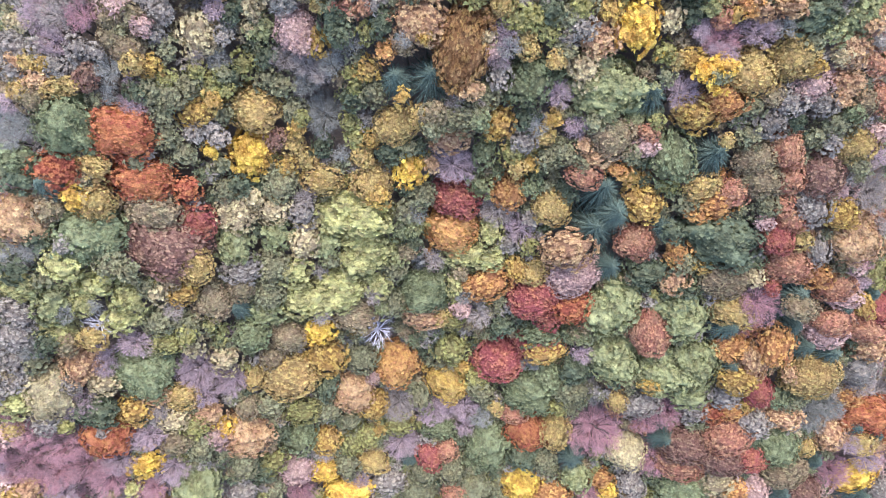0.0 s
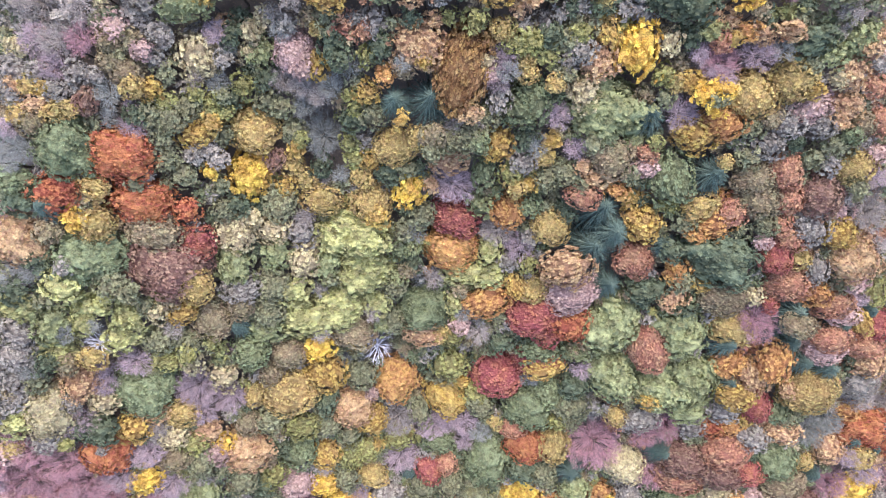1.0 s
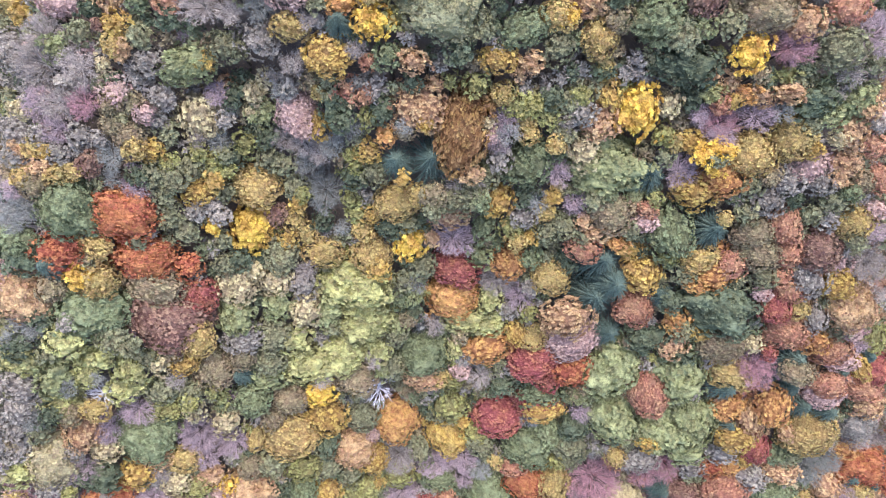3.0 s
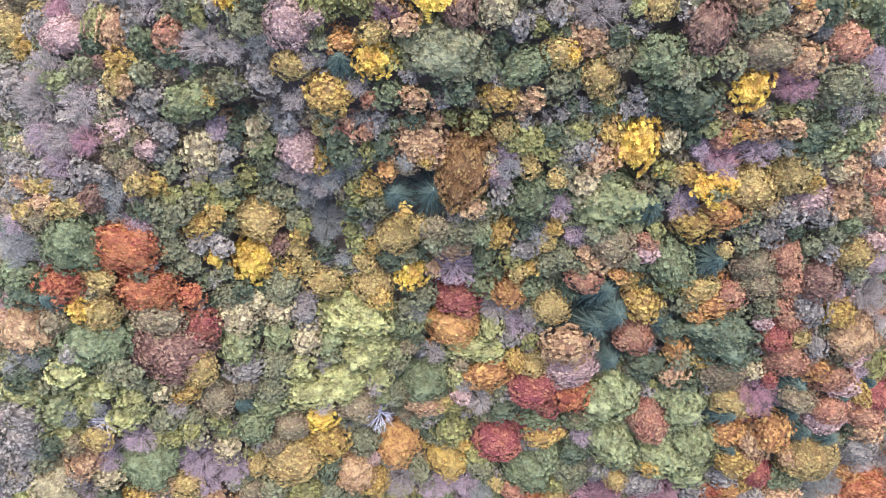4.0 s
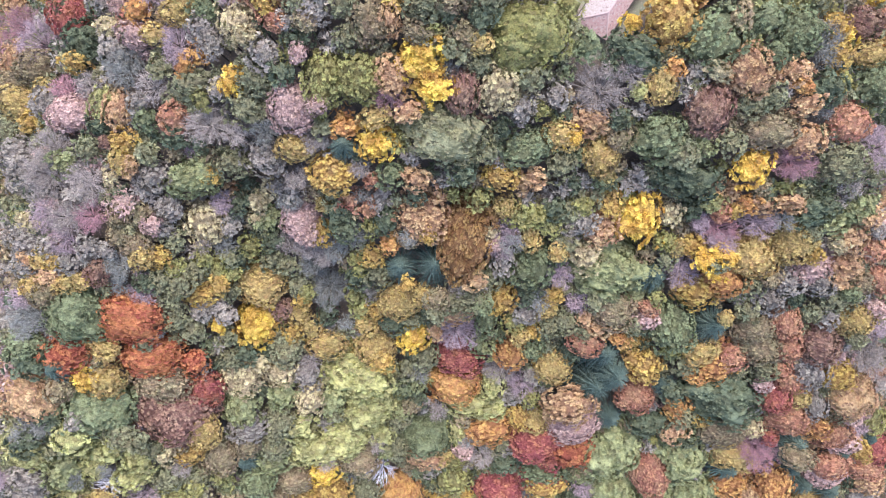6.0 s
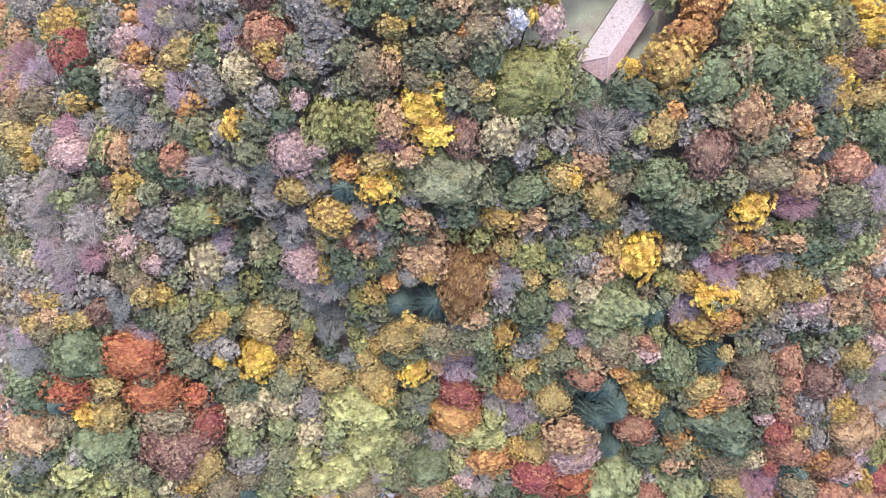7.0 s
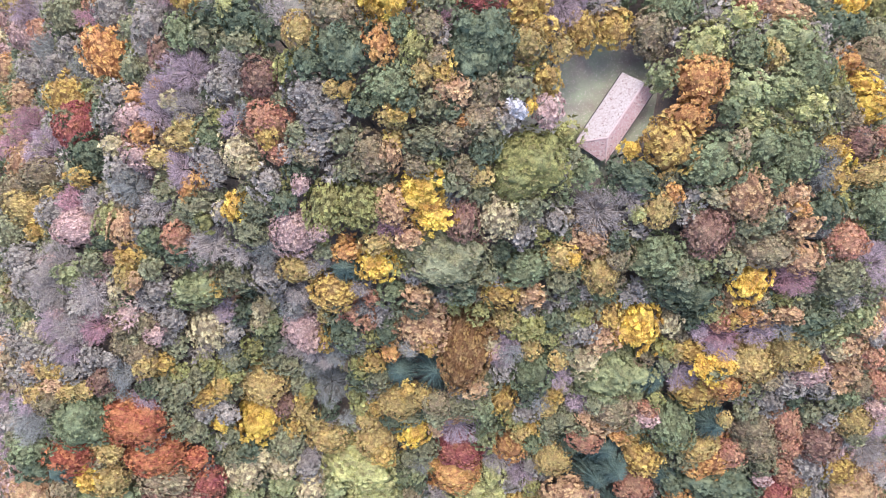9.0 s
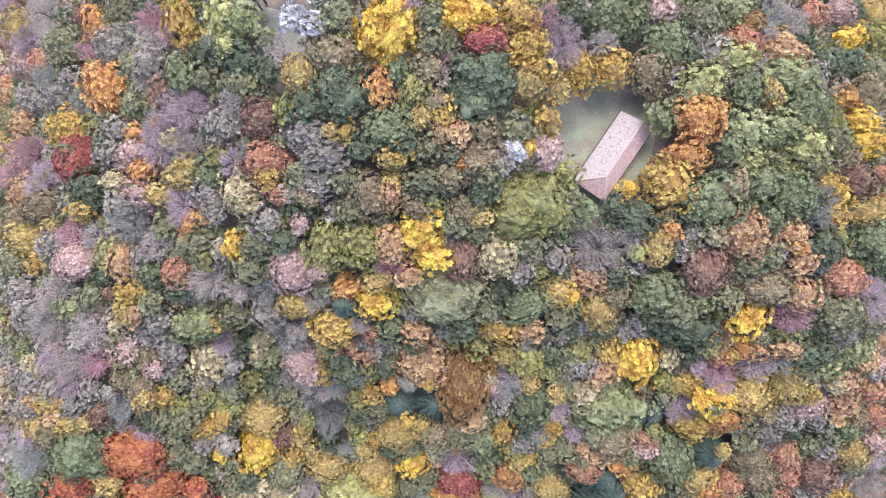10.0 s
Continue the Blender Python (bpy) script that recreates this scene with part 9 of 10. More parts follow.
UNDER += [("N", 39.4, -82.2, 3.6, 6.6), ("N", 94.3, -18.2, 1.8, 9), ("N", 2.7, 65.7, 1.9, 14.4), ("N", 32, -31.4, 3.4, 7.6), ("N", 38.6, -9.1, 1.8, 10.2), ("N", -82.9, 104.9, 1.6, 8.9), ("N", -7.4, 49, 1.8, 12.4), ("N", 30.5, -67.3, 1.8, 9.3), ("N", 37.2, 94.3, 1.9, 5.4), ("N", -81.4, 28.5, 3.3, 13.1), ("N", 88.9, 91.6, 3.9, 10.7), ("N", 104.5, -24.9, 2.1, 8.5), ("N", -60.7, 61.7, 2, 9.6), ("N", 44.8, 100.3, 1.6, 7.2), ("N", -64.3, -22.1, 2.7, 6.4), ("N", -88.2, 26.1, 4, 14.4), ("N", 63.9, -11, 1.6, 10.2), ("N", -93.5, -31.6, 2.6, 7), ("N", 105.7, -34.1, 3.2, 9.6), ("N", 32.9, -26.2, 2.3, 9.2)]
UNDER += [("N", 125.3, -33.7, 3.3, 4.1), ("N", 44.8, 24.9, 1.8, 7.2), ("N", 49, -64.7, 2.2, 5.6), ("N", 106.2, -68.9, 1.7, 11.4), ("N", -55.8, -8.3, 2.1, 10.2), ("N", 40.5, 33.8, 2.5, 7.8), ("N", 92.7, 27, 3.6, 10.2), ("N", 107.9, -49.6, 1.9, 10.4), ("N", 69.8, 70.1, 1.8, 10.3), ("N", 45.7, 39.7, 2.7, 7.3), ("N", -68.1, -44.1, 1.6, 9.3), ("N", 91.8, -4.3, 2.4, 9.9), ("N", -103.2, 54.7, 3.7, 10.2), ("N", 95.8, 22.9, 3.9, 9.2), ("N", 1.6, 99.9, 2.5, 11.3), ("N", 53.7, 15.6, 1.7, 8), ("N", 49.6, 57.9, 2.3, 12.2), ("N", 51.6, 86.4, 1.9, 9.3), ("N", -70.8, 91, 2.3, 2.6), ("N", 52.7, 80, 1.6, 10.4)]
UNDER += [("N", -128.1, 128, 1.6, 9.5), ("N", 24, -28.8, 1.6, 7), ("N", -113.8, 85.7, 1.7, 7.3), ("N", 93.1, 104.7, 3.6, 11.2), ("N", -74.4, 6.4, 1.7, 12.5), ("N", 15.7, 89.8, 1.6, 9), ("N", 91.8, 35.1, 3.5, 10.2), ("N", 107.9, -8.3, 2.9, 9.2), ("N", 33.3, 89.1, 2, 4.2), ("N", 83.9, 57.8, 3.4, 10.5), ("N", 88.5, 39.9, 3.6, 10.5), ("N", 130.6, -55.3, 3.1, 6.9), ("N", -38.6, 2.8, 1.8, 6.7), ("N", -13.3, -50, 1.7, 7.2), ("N", 107.2, 125.4, 2.5, 8.5), ("N", 103.3, -36.9, 1.8, 10.4), ("N", 19.9, 61.1, 1.8, 8.4), ("N", 57.7, -79.1, 2.2, 4.8), ("N", -24.6, 44, 2.4, 9.9), ("N", 13.3, -44.6, 1.6, 6.8)]
UNDER += [("N", -53.7, -23.9, 1.9, 7.7), ("N", 30.3, -78.6, 1.9, 8.3), ("N", 57.8, 25, 2, 7.1), ("N", -50.3, 65, 1.7, 10.6), ("N", -42.4, 13.1, 1.9, 5.7), ("N", -32.9, 73.1, 2.2, 11.8), ("N", 119.8, -42, 1.7, 5.6), ("N", 84.9, 89.3, 3.8, 8.4), ("N", 3.1, 72.8, 2.6, 14), ("N", 1.3, -85.5, 2.2, 13.5), ("N", -32, -84.3, 2, 12.7), ("N", -21.4, -83.3, 1.7, 13.4), ("N", 27.6, -83.7, 2.3, 12.1), ("N", 29.7, -80.9, 2.2, 12), ("N", 109, -81.6, 1.8, 12.6), ("N", 71.4, -78.8, 1.6, 12.1), ("N", 104.1, -78.9, 2.2, 12.9), ("N", 114, -78.6, 1.6, 12.2), ("N", -55.9, -76.1, 1.9, 21), ("N", -67.9, -73.8, 2, 21)]
UNDER += [("N", -46, -69.1, 2.2, 15.1), ("N", 32.2, -69.9, 2.2, 11.3), ("N", -104.7, -67.9, 1.9, 9.9), ("N", 18.6, -66.7, 1.6, 15), ("N", -104.9, -65.1, 1.9, 7.7), ("N", 45.2, -65.8, 1.6, 10.7), ("N", -54.1, -62.7, 1.8, 16.1), ("N", -105.8, -58.8, 2.3, 3.3), ("N", -43.9, -56.4, 1.8, 13.9), ("N", -81.9, -53.5, 2, 8.8), ("N", -42.8, -53.5, 2.2, 13.2), ("N", -26.3, -53.5, 1.7, 10.5), ("N", -102.4, -51.1, 1.9, 2.5), ("N", -17.3, -51.6, 1.6, 10.1), ("N", -40.8, -47.1, 2.3, 12.5), ("N", 110.4, -37.3, 2.3, 10), ("N", 51.4, -35.4, 1.9, 14.6), ("N", 107.9, -34.7, 2, 11.6), ("N", 3.8, -33.1, 2.4, 6.4), ("N", 87.6, -29.8, 2.1, 10.8)]
UNDER += [("N", -36.7, -27.9, 1.8, 9.7), ("N", -8.4, -23.9, 2.2, 8.2), ("N", 10.5, -23.3, 1.9, 8.5), ("N", 19.6, -23.6, 1.7, 10.4), ("N", 35.4, -22.7, 2.2, 13.6), ("N", 7.5, -21.7, 2.3, 8.9), ("N", 35.9, -20.6, 1.7, 13.9), ("N", 37.7, -20.8, 2.1, 14), ("N", 115.8, -19.3, 2, 8.6), ("N", 45.1, -7.9, 1.7, 11.9), ("N", 105, 2.4, 1.7, 10), ("N", 105, 8, 1.9, 10.1), ("N", -69.7, 10.2, 2.2, 13.4), ("N", 76.1, 11.3, 1.9, 10.6), ("N", 10.1, 15.3, 1.9, 7.9), ("N", -81.3, 24.9, 2.4, 15.2), ("N", 40, 24, 2.4, 9.8), ("N", -83.9, 31.3, 1.9, 15), ("N", -20, 31.6, 2.3, 7.5), ("N", -56.6, 36.1, 2.3, 10.8)]
UNDER += [("N", 86.4, 37, 2.1, 10.8), ("N", -38.8, 39.3, 2.3, 5.1), ("N", -17.4, 41.2, 2.2, 10.9), ("N", -87.2, 43.4, 2.3, 11.6), ("N", -49.4, 50.2, 1.8, 11), ("N", -43.5, 49.8, 1.8, 10.4), ("N", 30.5, 50.3, 1.6, 10.7), ("N", -83.7, 54.8, 1.7, 9.2), ("N", 60.4, 58.9, 1.9, 11.8), ("N", 68.1, 63.3, 1.9, 11.5), ("N", -111.1, 70, 2.3, 6.7), ("N", -110.4, 70.6, 2.4, 7.6), ("N", -49.2, 72.5, 2, 9.5), ("N", 61.3, 75.3, 2, 10.7), ("N", -66.2, 78, 1.8, 6.4), ("N", -111.2, 82.9, 1.8, 10.2), ("N", -105.7, 82.5, 1.8, 10.4), ("N", -66.5, 82.3, 1.8, 5.8), ("N", -107.6, 85, 1.7, 13.1), ("N", -94, 84.1, 2.1, 7.3)]
UNDER += [("N", -3, 85.3, 2.3, 13.5), ("N", 79.8, 84.5, 2.2, 10.4), ("N", -77.9, 86.6, 2.2, 4.8), ("N", -53, 86.7, 1.8, 7), ("N", -102, 89.5, 2, 13.8), ("N", -86.1, 89.8, 1.6, 6.7), ("N", 113.7, 89.1, 2.2, 2), ("N", 116, 88.9, 2, 2), ("N", -100, 91.7, 1.6, 14.5), ("N", -91.6, 90.8, 1.8, 7.8), ("N", 117.7, 91.6, 2.3, 2), ("N", -71, 92.9, 2.1, 3.8), ("N", 121, 93.3, 2.2, 2), ("N", -56.4, 95.6, 1.8, 5.7), ("N", 72.9, 96.5, 1.8, 8.6), ("N", 110.3, 96.1, 1.8, 2), ("N", -7.1, 98.2, 1.8, 12.8), ("N", 63.1, 98.1, 2.1, 8.9), ("N", 106.1, 98.9, 2.2, 2), ("N", 113.1, 98, 2.3, 2)]
UNDER += [("N", -68.4, 100.4, 2.1, 3.7), ("N", -18, 101.3, 2.1, 11.9), ("N", -15.6, 100.4, 2.2, 12.4), ("N", 14.4, 101.2, 2, 7.2), ("N", 109.7, 100.3, 2.2, 2), ("N", 117.6, 100.9, 2.2, 2), ("N", -110.5, 102.9, 1.9, 10.6), ("N", -100.4, 103, 2.1, 25.6), ("N", -58.2, 102.7, 1.7, 4.8), ("N", 14.4, 103.5, 1.8, 7.1), ("N", 89.5, 103.6, 2.1, 18.3), ("N", 116.2, 102.1, 2, 2), ("N", -105, 105.2, 1.7, 17.7), ("N", -36.1, 104.6, 2.1, 7.1), ("N", -34.6, 104.7, 1.7, 7.2), ("N", 14.7, 106, 1.7, 7), ("N", 69.8, 105.5, 2.2, 9.6), ("N", 94.2, 105.9, 1.9, 18.3), ("N", 115.1, 105.9, 1.9, 2), ("N", -68.5, 106.7, 2.3, 4.5)]
UNDER += [("N", 58.2, 108.1, 2.2, 11.3), ("N", 79.4, 106.8, 2.3, 13.2), ("N", 101.7, 107.8, 2.1, 3.2), ("N", 106.9, 107.8, 1.8, 2), ("N", -110.3, 110.4, 2, 14.7), ("N", -80.3, 109.9, 1.6, 12.8), ("N", -75.2, 110.2, 1.9, 10), ("N", 45.8, 109.6, 2.1, 10.1), ("N", 72.7, 109, 2.1, 11), ("N", 87.8, 109.6, 1.6, 16.9)]
UNDER += [("P", 119.3, -17.2, 3.7, 9.7), ("P", 109.7, 103.6, 4.1, 11), ("P", 126.3, -81.1, 3.7, 7.8), ("P", 106.7, 1, 3.4, 9.2), ("P", -101.7, 105.2, 3.5, 15.1), ("P", -86.8, 32.4, 4, 12.7), ("P", -1.9, 43.8, 1.8, 12.1), ("P", 52.9, 46.4, 2.5, 9.3), ("P", 111.5, -82.9, 3.6, 10), ("P", 105.3, -60.3, 3.2, 12), ("P", 111.8, -38.8, 3.6, 7.5), ("P", 84.1, -75.4, 2.5, 9.8), ("P", 116.6, -21, 2.3, 7.2), ("P", 112.3, -6.3, 3.4, 8.5), ("P", -103.9, 108.1, 3.8, 16.4), ("P", 82.8, 71.1, 3.3, 9.6), ("P", 91.2, -42, 2.9, 11.6), ("P", 71.6, -36.5, 1.7, 8.2), ("P", 92.8, -65, 2.8, 12.2), ("P", 84.8, 3.5, 1.9, 9.4)]
UNDER += [("P", 95.6, 9.2, 2.9, 9.4), ("P", 101.7, 0.8, 3.3, 9.5), ("P", 78, -80.5, 4, 9.4), ("P", 59, -83.2, 4, 6.1), ("P", -102.1, 83.5, 3.1, 8.7), ("P", 13.4, 46.3, 1.9, 12), ("P", 100.6, 15, 4.1, 11.9), ("P", 133.5, -58.4, 4, 7.6), ("P", 56, 113.8, 3.3, 9.6), ("P", 60.2, -41.4, 1.6, 10.1), ("P", -90.5, 9, 3.4, 13.3), ("P", 115.8, -58.7, 1.7, 8.9), ("P", -90.8, 0.1, 3.6, 10.7), ("P", 111.4, -49.9, 2.3, 9.7), ("P", 94.5, -14.6, 2.1, 8.2), ("P", 47.3, -84.7, 3.8, 5.8), ("P", 110.2, 114.5, 3.9, 10.6), ("P", 95.8, 16.8, 1.6, 9.6), ("P", 84.9, 46.6, 3.9, 10.7), ("P", -92, 5.4, 3.3, 12.8)]
UNDER += [("P", -88.9, 41.3, 3.4, 8.1), ("P", -43.4, -66.9, 1.9, 10.6), ("P", 87.9, -42.2, 2.7, 11.9), ("P", 111.4, -78, 1.8, 8.4), ("P", 49.7, 47.6, 2.1, 8.6), ("P", 107, 4.7, 3.9, 11.3), ("P", 103.4, 119.9, 3.6, 10.7), ("P", 107.5, 111.2, 3.6, 11), ("P", 83.6, -72.2, 1.6, 11), ("P", -41.3, 44.5, 2.2, 4.8), ("P", 72.2, 61.9, 2, 10.5)]
UNDER += [("K", 132.8, -83, 3.8, 9.9), ("K", 143.5, -74.7, 3.3, 6.5), ("K", -108.2, 110.3, 3.5, 17.7), ("K", -56.6, 90.4, 1.8, 4.5), ("K", -84.8, 100, 3.8, 8.4), ("K", -113.6, 101.7, 3.3, 13.9), ("K", 102.9, 124.4, 3.3, 10.6), ("K", 103.3, 110.1, 4.1, 11.2), ("K", 97, 103.5, 4, 10.8), ("K", -87.1, 81.9, 1.6, 3.1), ("K", 99.7, 118.5, 3.8, 11), ("K", -57.8, -72.8, 2.2, 13.1), ("K", -100.5, 79.5, 3.5, 7.8), ("K", 74.9, 119, 3.3, 10.3), ("K", 85, 41.7, 3.9, 10.8), ("K", -99.2, 75, 3.4, 7.7), ("K", 100.8, 133.4, 3.6, 11.1), ("K", 99.1, -5.8, 1.6, 8.7), ("K", 99, 125.9, 3.8, 10.2), ("K", 89.2, 111.8, 3.8, 11.2)]
UNDER += [("K", -73.5, 109.2, 3.3, 7.6), ("K", -77.9, 113.1, 3.2, 10.8), ("K", 66.9, -65.1, 2.7, 7.8), ("K", -87.8, 4.7, 3.3, 11.9), ("K", 92.5, 109.2, 3.7, 11.2), ("K", 108.2, -5.6, 1.7, 9.5), ("K", -73.2, 34.1, 1.9, 14.4), ("K", 104.6, 105, 3.9, 11.2), ("K", 87.3, -64.8, 3.6, 12.3), ("K", 99.3, 20.9, 3.6, 11.5), ("K", -131, 106, 4.1, 3.4), ("K", -84.2, 80.6, 2.6, 2.5), ("K", 138.2, -67.4, 3.6, 6.5), ("K", -97.2, -46.9, 3.8, 6.5), ("K", 82.7, 12.5, 2.3, 9.2), ("K", -101.9, -59.7, 3.6, 6.7), ("K", 143.1, -81.2, 4, 8.7), ("K", -95.4, 54.9, 4, 6.9), ("K", 88, 27.5, 1.7, 9.7), ("K", 97.6, -74.8, 2.6, 11.6)]
UNDER += [("K", 77.2, 116.4, 3.5, 9.2), ("K", -134.8, 107.8, 3.4, 5.2), ("K", -128.1, 111.6, 1.8, 7.1), ("K", -76.2, -62.7, 1.6, 8.1), ("K", -74.5, 40.1, 1.7, 13.3), ("K", 110.6, 131.4, 4, 8.6), ("K", -101.9, 111.6, 3.6, 15.4), ("K", -64.8, 73.6, 1.7, 6.7), ("K", -112.1, 136.2, 3.5, 11.1), ("K", -114.8, 128.8, 2.6, 11.6), ("K", -76.7, 49.5, 2.4, 10.6), ("K", 51.3, -2.9, 1.5, 9.5), ("K", -116.1, 123.3, 2.8, 13.2), ("K", 140.8, -77.1, 3, 7.1), ("K", -137.7, 119.1, 3.6, 9.4), ("K", -57.9, 79.5, 1.6, 6.8), ("K", 87.3, 13.3, 3.1, 9.9), ("K", 76.2, 35, 1.8, 9.4), ("K", -76.4, -69, 2.7, 8.6), ("K", -59.8, 41.1, 3.5, 13.1)]
UNDER += [("K", 116.1, -71.6, 1.9, 9), ("K", 117.3, 138.8, 3.4, 10.1), ("K", -65.9, 104.9, 1.9, 4.8), ("K", -63.6, 48.2, 1.9, 13.6), ("K", -99.1, -68.1, 3.7, 7.5), ("K", -83.8, 11.5, 1.9, 12.7), ("K", -60.4, 102.2, 1.6, 4.3), ("K", -86.4, 8.7, 3.1, 11.8), ("K", -107.9, 136.3, 3.8, 10.9), ("K", -84.9, 91.8, 2, 4.5), ("K", 92.7, 30.8, 3.3, 9.7), ("K", 36.5, -3.8, 1.9, 9.6), ("K", -112.6, 132.5, 3.5, 11.7), ("K", -52.5, 67.1, 1.6, 9.7), ("K", 99, -9.2, 1.8, 8.9)]
UNDER += [("A", -128.5, 103.6, 3.3, 4.4), ("A", -139.5, 114.3, 3.4, 7.9), ("A", 89.3, -55.7, 1.9, 12.7), ("A", 86.8, 117, 2.8, 9.1), ("A", 70.6, 115.6, 2.8, 8.8), ("A", -107.5, 114.1, 4, 17.4), ("A", 93.8, 127.4, 4.1, 8.9), ("A", 98.4, 113.8, 3.5, 10.6), ("A", -69.4, 102.8, 3.1, 3.8), ("A", -68, 88.3, 2.1, 2.6), ("A", -42.8, 65.8, 2.7, 11.5), ("A", -81.5, 112.9, 3.8, 12), ("A", 98.3, 108.6, 3.9, 11.1), ("A", -91.9, 115.7, 3.4, 12), ("A", -2.9, -2.9, 1.6, 7.3), ("A", 47.6, -81.1, 1.9, 4.7), ("A", -89.7, 120.8, 3.3, 12.4), ("A", 61.4, 15.2, 1.8, 8.2), ("A", 89.1, 107.4, 3.7, 10.6), ("A", -51.3, 81.9, 1.6, 8.2)]
UNDER += [("A", -142.5, 116.7, 3.7, 8.8), ("A", 43.8, 86.6, 2.6, 7.4), ("A", -18.1, 56.1, 2, 13.6), ("A", 72.4, -40.7, 2.8, 9.1), ("A", 77.1, 75.7, 1.9, 9)]
UNDER += [("F", -108.7, 99.7, 3.4, 15.9), ("F", -142.2, 132.4, 3.3, 10.2), ("F", -132.2, 114.1, 3.6, 5.8), ("F", -75.7, 95.9, 2.1, 3.7), ("F", 145.2, -70.4, 3.9, 8.1), ("F", -132.3, 135.3, 4.1, 10.1), ("F", -96.8, 116.5, 3.6, 13.6), ("F", 112, -67.7, 1.9, 9.6), ("F", 94, -76.7, 3.8, 11), ("F", -135, 129.8, 3, 9.2), ("F", 50.2, -44.7, 4, 9.9), ("F", -96.6, 126, 3.4, 12.1), ("F", 59.3, -52.4, 2, 9.1), ("F", 49.1, -37.8, 3.3, 10.3), ("F", 107.2, -27.5, 3.5, 8.9), ("F", 80.7, -20.8, 3.1, 8), ("F", -103.1, 117.3, 3.6, 14.7), ("F", -106.4, 119.1, 3.5, 15.5), ("F", -136.5, 136.1, 3.8, 10.1), ("F", 78.3, -63.9, 1.9, 9.8)]
UNDER += [("F", -17.9, 42.7, 3.1, 11), ("F", 134.1, -68.6, 1.8, 7.1), ("F", -104.8, 100.3, 3.8, 15.2), ("F", 56.7, -52.6, 1.8, 9.1), ("F", 100.9, 8.5, 3.6, 9.3), ("F", -56.8, 72.9, 2.5, 8.7), ("F", 61.6, -20.8, 1.9, 10.5)]
UNDER += [("R", 135.6, -54.9, 4, 8.5), ("R", 122.3, -35.2, 1.6, 4.8), ("R", 133.5, -40.6, 3.6, 6.3), ("R", 130, -34.3, 3.9, 6.6), ("R", -62.3, 13.9, 1.7, 12.6)]
UNDER += [("B", 8.5, 40.5, 2.2, 12.7)]
UNDER += [("H", -103.5, 67.8, 3.9, 10), ("H", -108.5, 63.2, 3.7, 10.3), ("H", 5.2, 56.5, 1.6, 13.8), ("H", -97.9, 58, 4.1, 7.4), ("H", -92.6, 58.5, 1.8, 6.6), ("H", 47.5, 60.5, 1.9, 12)]
UNDER += [("V", -108.9, 129.6, 3.3, 12.6), ("V", -87.8, 48.8, 1.6, 6.9), ("V", -85.3, 23.3, 3.9, 12.7), ("V", -96.8, 67.4, 3.6, 7.5), ("V", 147.9, -74.1, 3.3, 8.6), ("V", -114.8, 117.9, 3.8, 15.5), ("V", -94.2, -17, 3.3, 8.5), ("V", 78.1, -18.3, 2.1, 8.3), ("V", -88.3, 12.9, 3.5, 12.6), ("V", -133.4, 99.9, 3.5, 4.3), ("V", -105, 124.8, 3.4, 13.9), ("V", -65.8, 109.2, 3.4, 5.6), ("V", -20.6, -79.7, 3.7, 8.9), ("V", -139.9, 126.3, 4.1, 9.8), ("V", -105.8, 132, 3.7, 12), ("V", 13.8, 93.8, 1.6, 7.8), ("V", -54.6, -74.5, 2.1, 12.6), ("V", -49, -23.4, 2.5, 8.4), ("V", -82.3, -46.9, 2.4, 7.1), ("V", -111.6, 107.3, 4.1, 15.5)]
UNDER += [("V", -2, 11.7, 1.7, 5.9), ("V", -101, -55.1, 2.5, 6.7), ("V", -81.4, -70.1, 3.5, 7.5), ("V", -70.1, 80.4, 1.6, 4.2), ("V", -58.2, 95.9, 2.7, 3.5), ("V", -126.8, 99, 1.6, 4), ("V", -70.8, -38, 1.9, 7.5), ("V", -115, 113.8, 2.6, 15.5), ("V", -66.2, -70.4, 1.9, 12), ("V", -64.6, -5.1, 1.7, 10.8), ("V", 9.7, 10.2, 1.6, 5.4), ("V", -92, 28.6, 4.1, 12), ("V", -137.3, 132.3, 3.5, 9.9), ("V", -85.3, -62.1, 1.9, 6.9), ("V", -120.3, 110.3, 1.9, 11.5), ("V", 83.7, 50.5, 3.3, 10.3), ("V", -98.5, -37.1, 4.1, 7.6), ("V", -135.5, 123, 2, 8.2), ("V", -46.4, 51, 1.6, 10), ("V", 138.3, -51.4, 3.6, 8.1)]
UNDER += [("V", -124.2, 128.4, 1.9, 9.4), ("V", -58.3, 28.2, 1.7, 13.1), ("V", 85.3, 54.1, 4.1, 10.1), ("V", -54.3, -60.9, 1.8, 14), ("V", -81.3, 85.4, 1.7, 2.8), ("V", -81, -44.2, 1.7, 7.1), ("V", -134.6, 103.5, 3.7, 4.7), ("V", -111.7, 114.2, 3.7, 15.6), ("V", -67.4, -53.1, 2.1, 11.5)]
UNDER += [("U", 72.1, 106.7, 3.5, 8.3), ("U", -85.5, -69.9, 4.1, 6.9), ("U", 118.5, -31.1, 2.2, 5.6), ("U", 81.5, 51.8, 1.9, 9.8), ("U", -64.7, 41.9, 1.7, 14.7), ("U", -75.1, -77.2, 3.3, 10.6), ("U", 128.3, -30.5, 4, 6.3), ("U", 128.2, -40, 3.9, 3.9), ("U", 132, -46.1, 2.7, 4.7), ("U", 5.6, -51, 2.3, 7.7), ("U", 115.8, -32.8, 1.9, 6.1), ("U", -74.6, 36.2, 1.9, 14.2)]
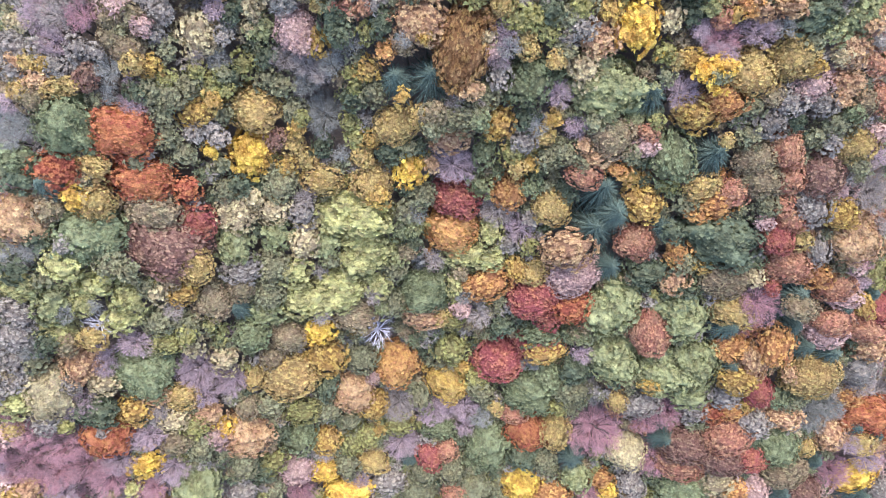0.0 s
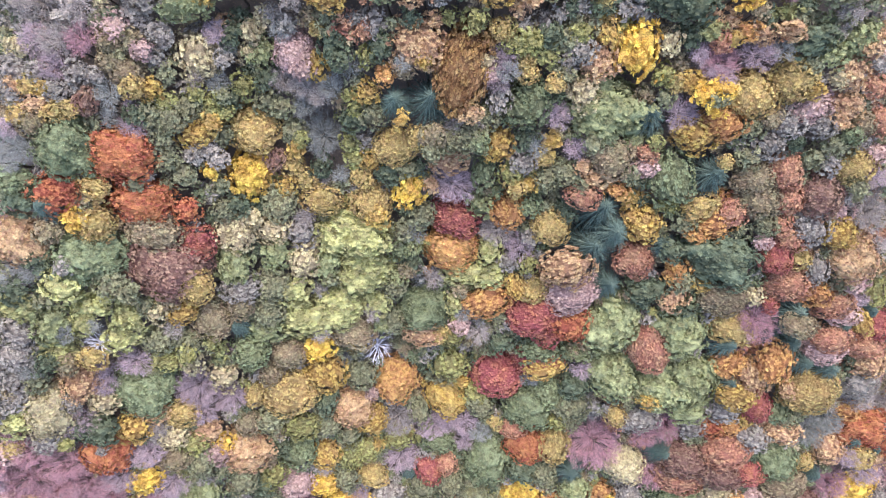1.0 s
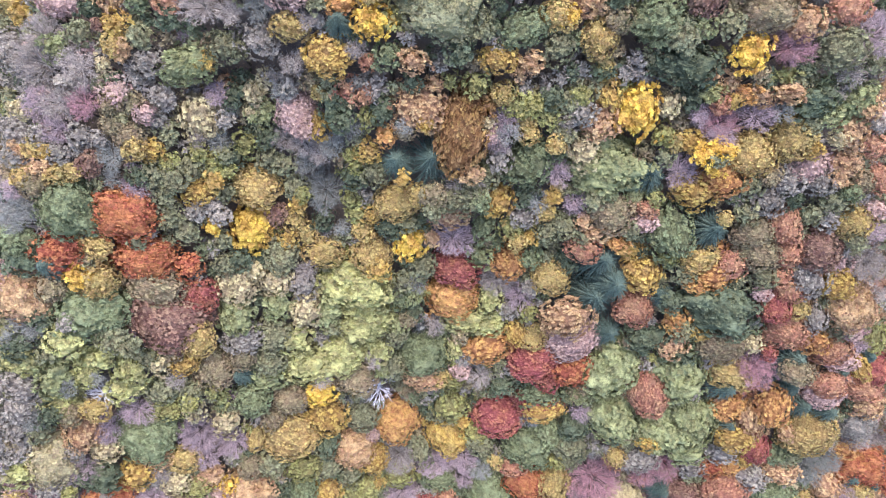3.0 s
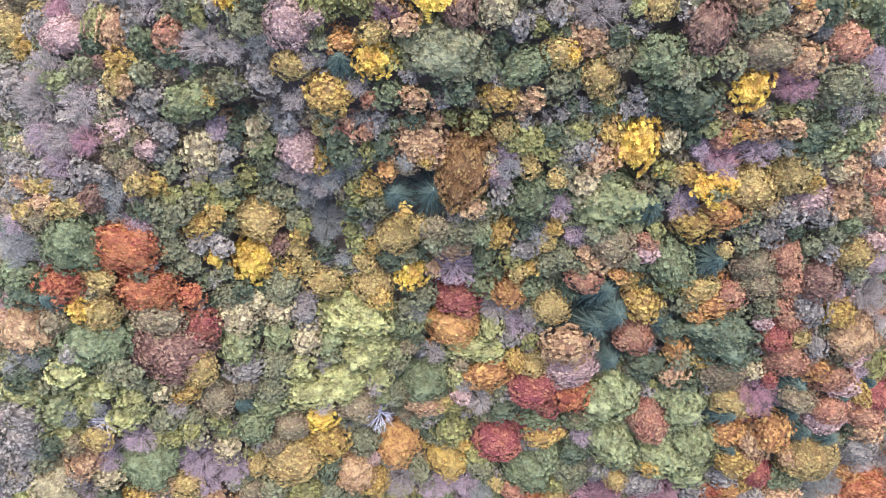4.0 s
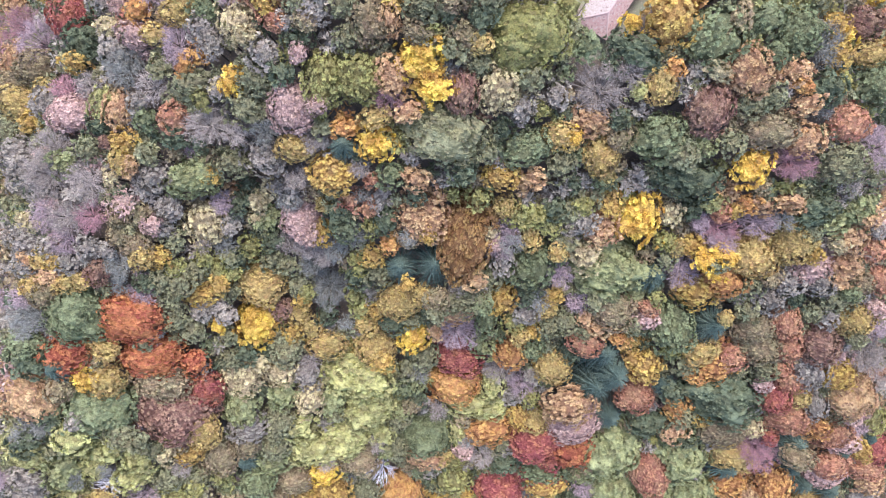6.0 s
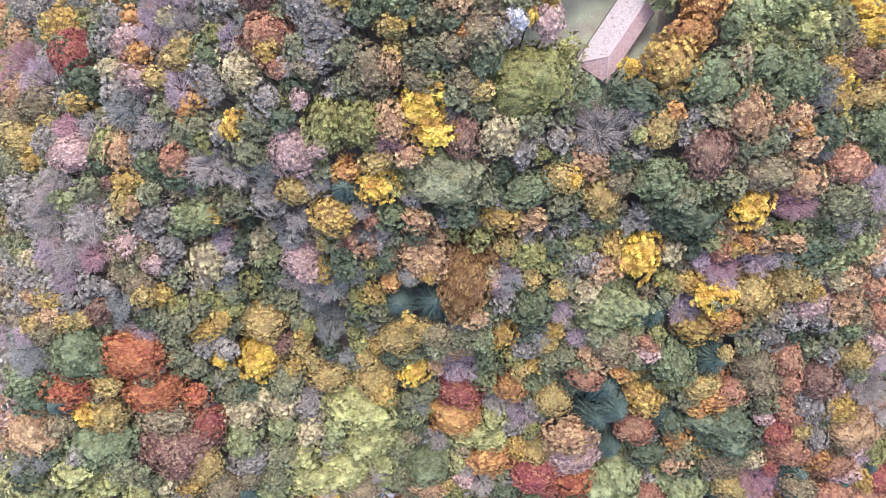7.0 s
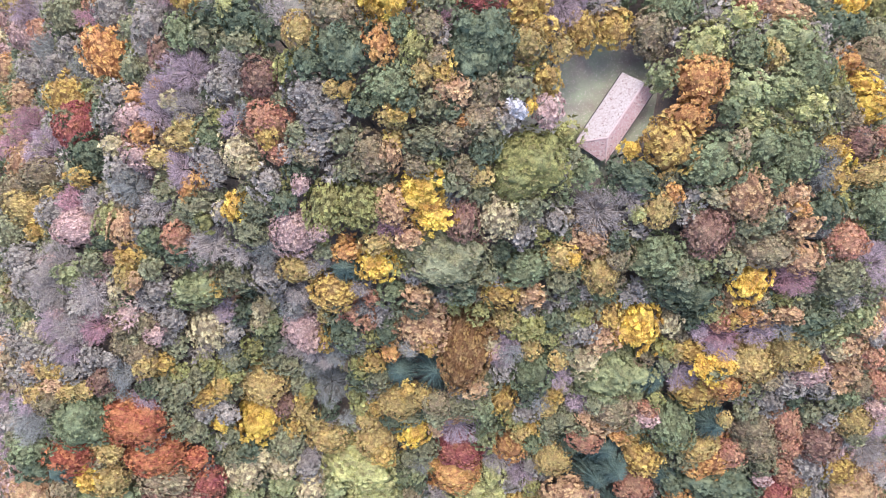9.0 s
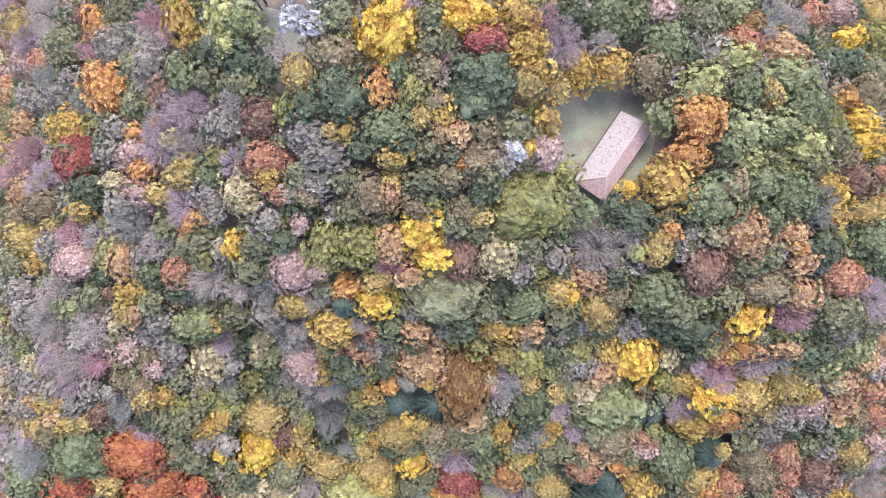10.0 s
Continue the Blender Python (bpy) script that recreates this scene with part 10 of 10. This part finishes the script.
UNDER += [("W", 80, -73, 1.5, 10.1), ("W", -89.3, -67.6, 3.3, 9.1), ("W", 110, -2.4, 3.3, 9.1), ("W", -103.1, -69.2, 3.9, 10.5), ("W", 138, -59.8, 3.3, 6.8), ("W", 141, -63.9, 3.4, 8), ("W", 130.9, -52.2, 2.4, 5.9), ("W", -99.5, -58.6, 1.8, 7.1), ("W", -93.1, -65.4, 2, 7), ("W", -81.2, 116.6, 3.3, 11.9), ("W", -86.4, 115.5, 3.6, 11.5), ("W", -39.8, -77, 1.6, 8.9), ("W", 136.8, -63.8, 1.8, 7), ("W", 139.8, -55.8, 3.4, 8.3), ("W", 99.4, -2.5, 3.4, 9.8), ("W", -100.7, -50.5, 4, 7.2), ("W", 62, -57.7, 2.7, 8.6), ("W", -83.6, 75, 1.9, 3.4), ("W", -95.4, -41.4, 2.8, 6.4), ("W", -95.6, -71.7, 3.5, 9.8)]
UNDER += [("W", 91.9, 21.4, 1.6, 9.8), ("W", -2.2, 89.7, 1.8, 13.5), ("W", -33.7, -84.2, 4, 10.2), ("W", -71.9, 63.8, 2.2, 8.2), ("W", 98.2, -80.4, 4.1, 11.7), ("W", -91.7, 74.2, 2, 4.5), ("W", -104.4, 89.1, 2.8, 10.4), ("W", 77.4, -21.3, 2.3, 8.5), ("W", 63.9, -66.9, 2.3, 7.2), ("W", 121.3, -31.6, 3.5, 4.8), ("W", -97.4, 71.8, 2.4, 6.6), ("W", 70.6, -0.1, 1.7, 10.4), ("W", -104.4, -62.5, 3.5, 10.1), ("W", 121.4, -59.9, 1.8, 7.9), ("W", -83.9, -65.5, 1.9, 6.8), ("W", 124, -73.3, 1.7, 7.8), ("W", -106.1, -66.4, 4.1, 9.9), ("W", 105, -50.1, 1.8, 10.9)]
UNDER += [("I", -34.5, -78.2, 1.9, 9.1), ("I", -95.5, -21.1, 3.4, 8.7), ("I", 65.8, 60.6, 1.9, 11.9), ("I", 81, 60.8, 3.3, 9.5), ("I", 120, 132.5, 2.1, 9.1), ("I", 81, 56.9, 1.6, 10), ("I", 31.8, -83.6, 3.6, 8.1), ("I", 51, 104.6, 2.3, 7.4), ("I", 104.7, 10.5, 4.1, 11.4), ("I", 115, 114, 3.9, 8.4), ("I", -45, -76.7, 3.3, 10.4), ("I", -15.5, 43.6, 2, 11.8), ("I", -19, 99.5, 3.5, 12.1), ("I", 42.1, -41.7, 3.5, 9.9), ("I", 38.1, -71.8, 2.3, 6.2), ("I", -8.6, -26.5, 1.6, 5.5), ("I", -44.1, -46.2, 2.1, 9.8), ("I", 84.5, 123.2, 3.7, 9.3), ("I", -28.3, -81.2, 1.7, 9.3), ("I", -13.7, 24.6, 1.7, 5.5)]
UNDER += [("I", -12.4, 15.6, 2, 6.9), ("I", -19.5, -26.6, 1.9, 6.2), ("I", 32.9, 106.6, 3.9, 3.6), ("I", -0.5, 63.3, 1.9, 14.8), ("I", -62.8, 25.7, 2.1, 13.5), ("I", -23.7, -26.4, 2.7, 6.2), ("I", -4.9, -5.6, 1.8, 7.7), ("I", -35.6, 15.1, 1.6, 3.8), ("I", 64.4, 112, 3.5, 7.6), ("I", 91.1, 123.8, 1.8, 9.7), ("I", -86.6, 1.4, 1.9, 12)]
undergrowth(UNDER)
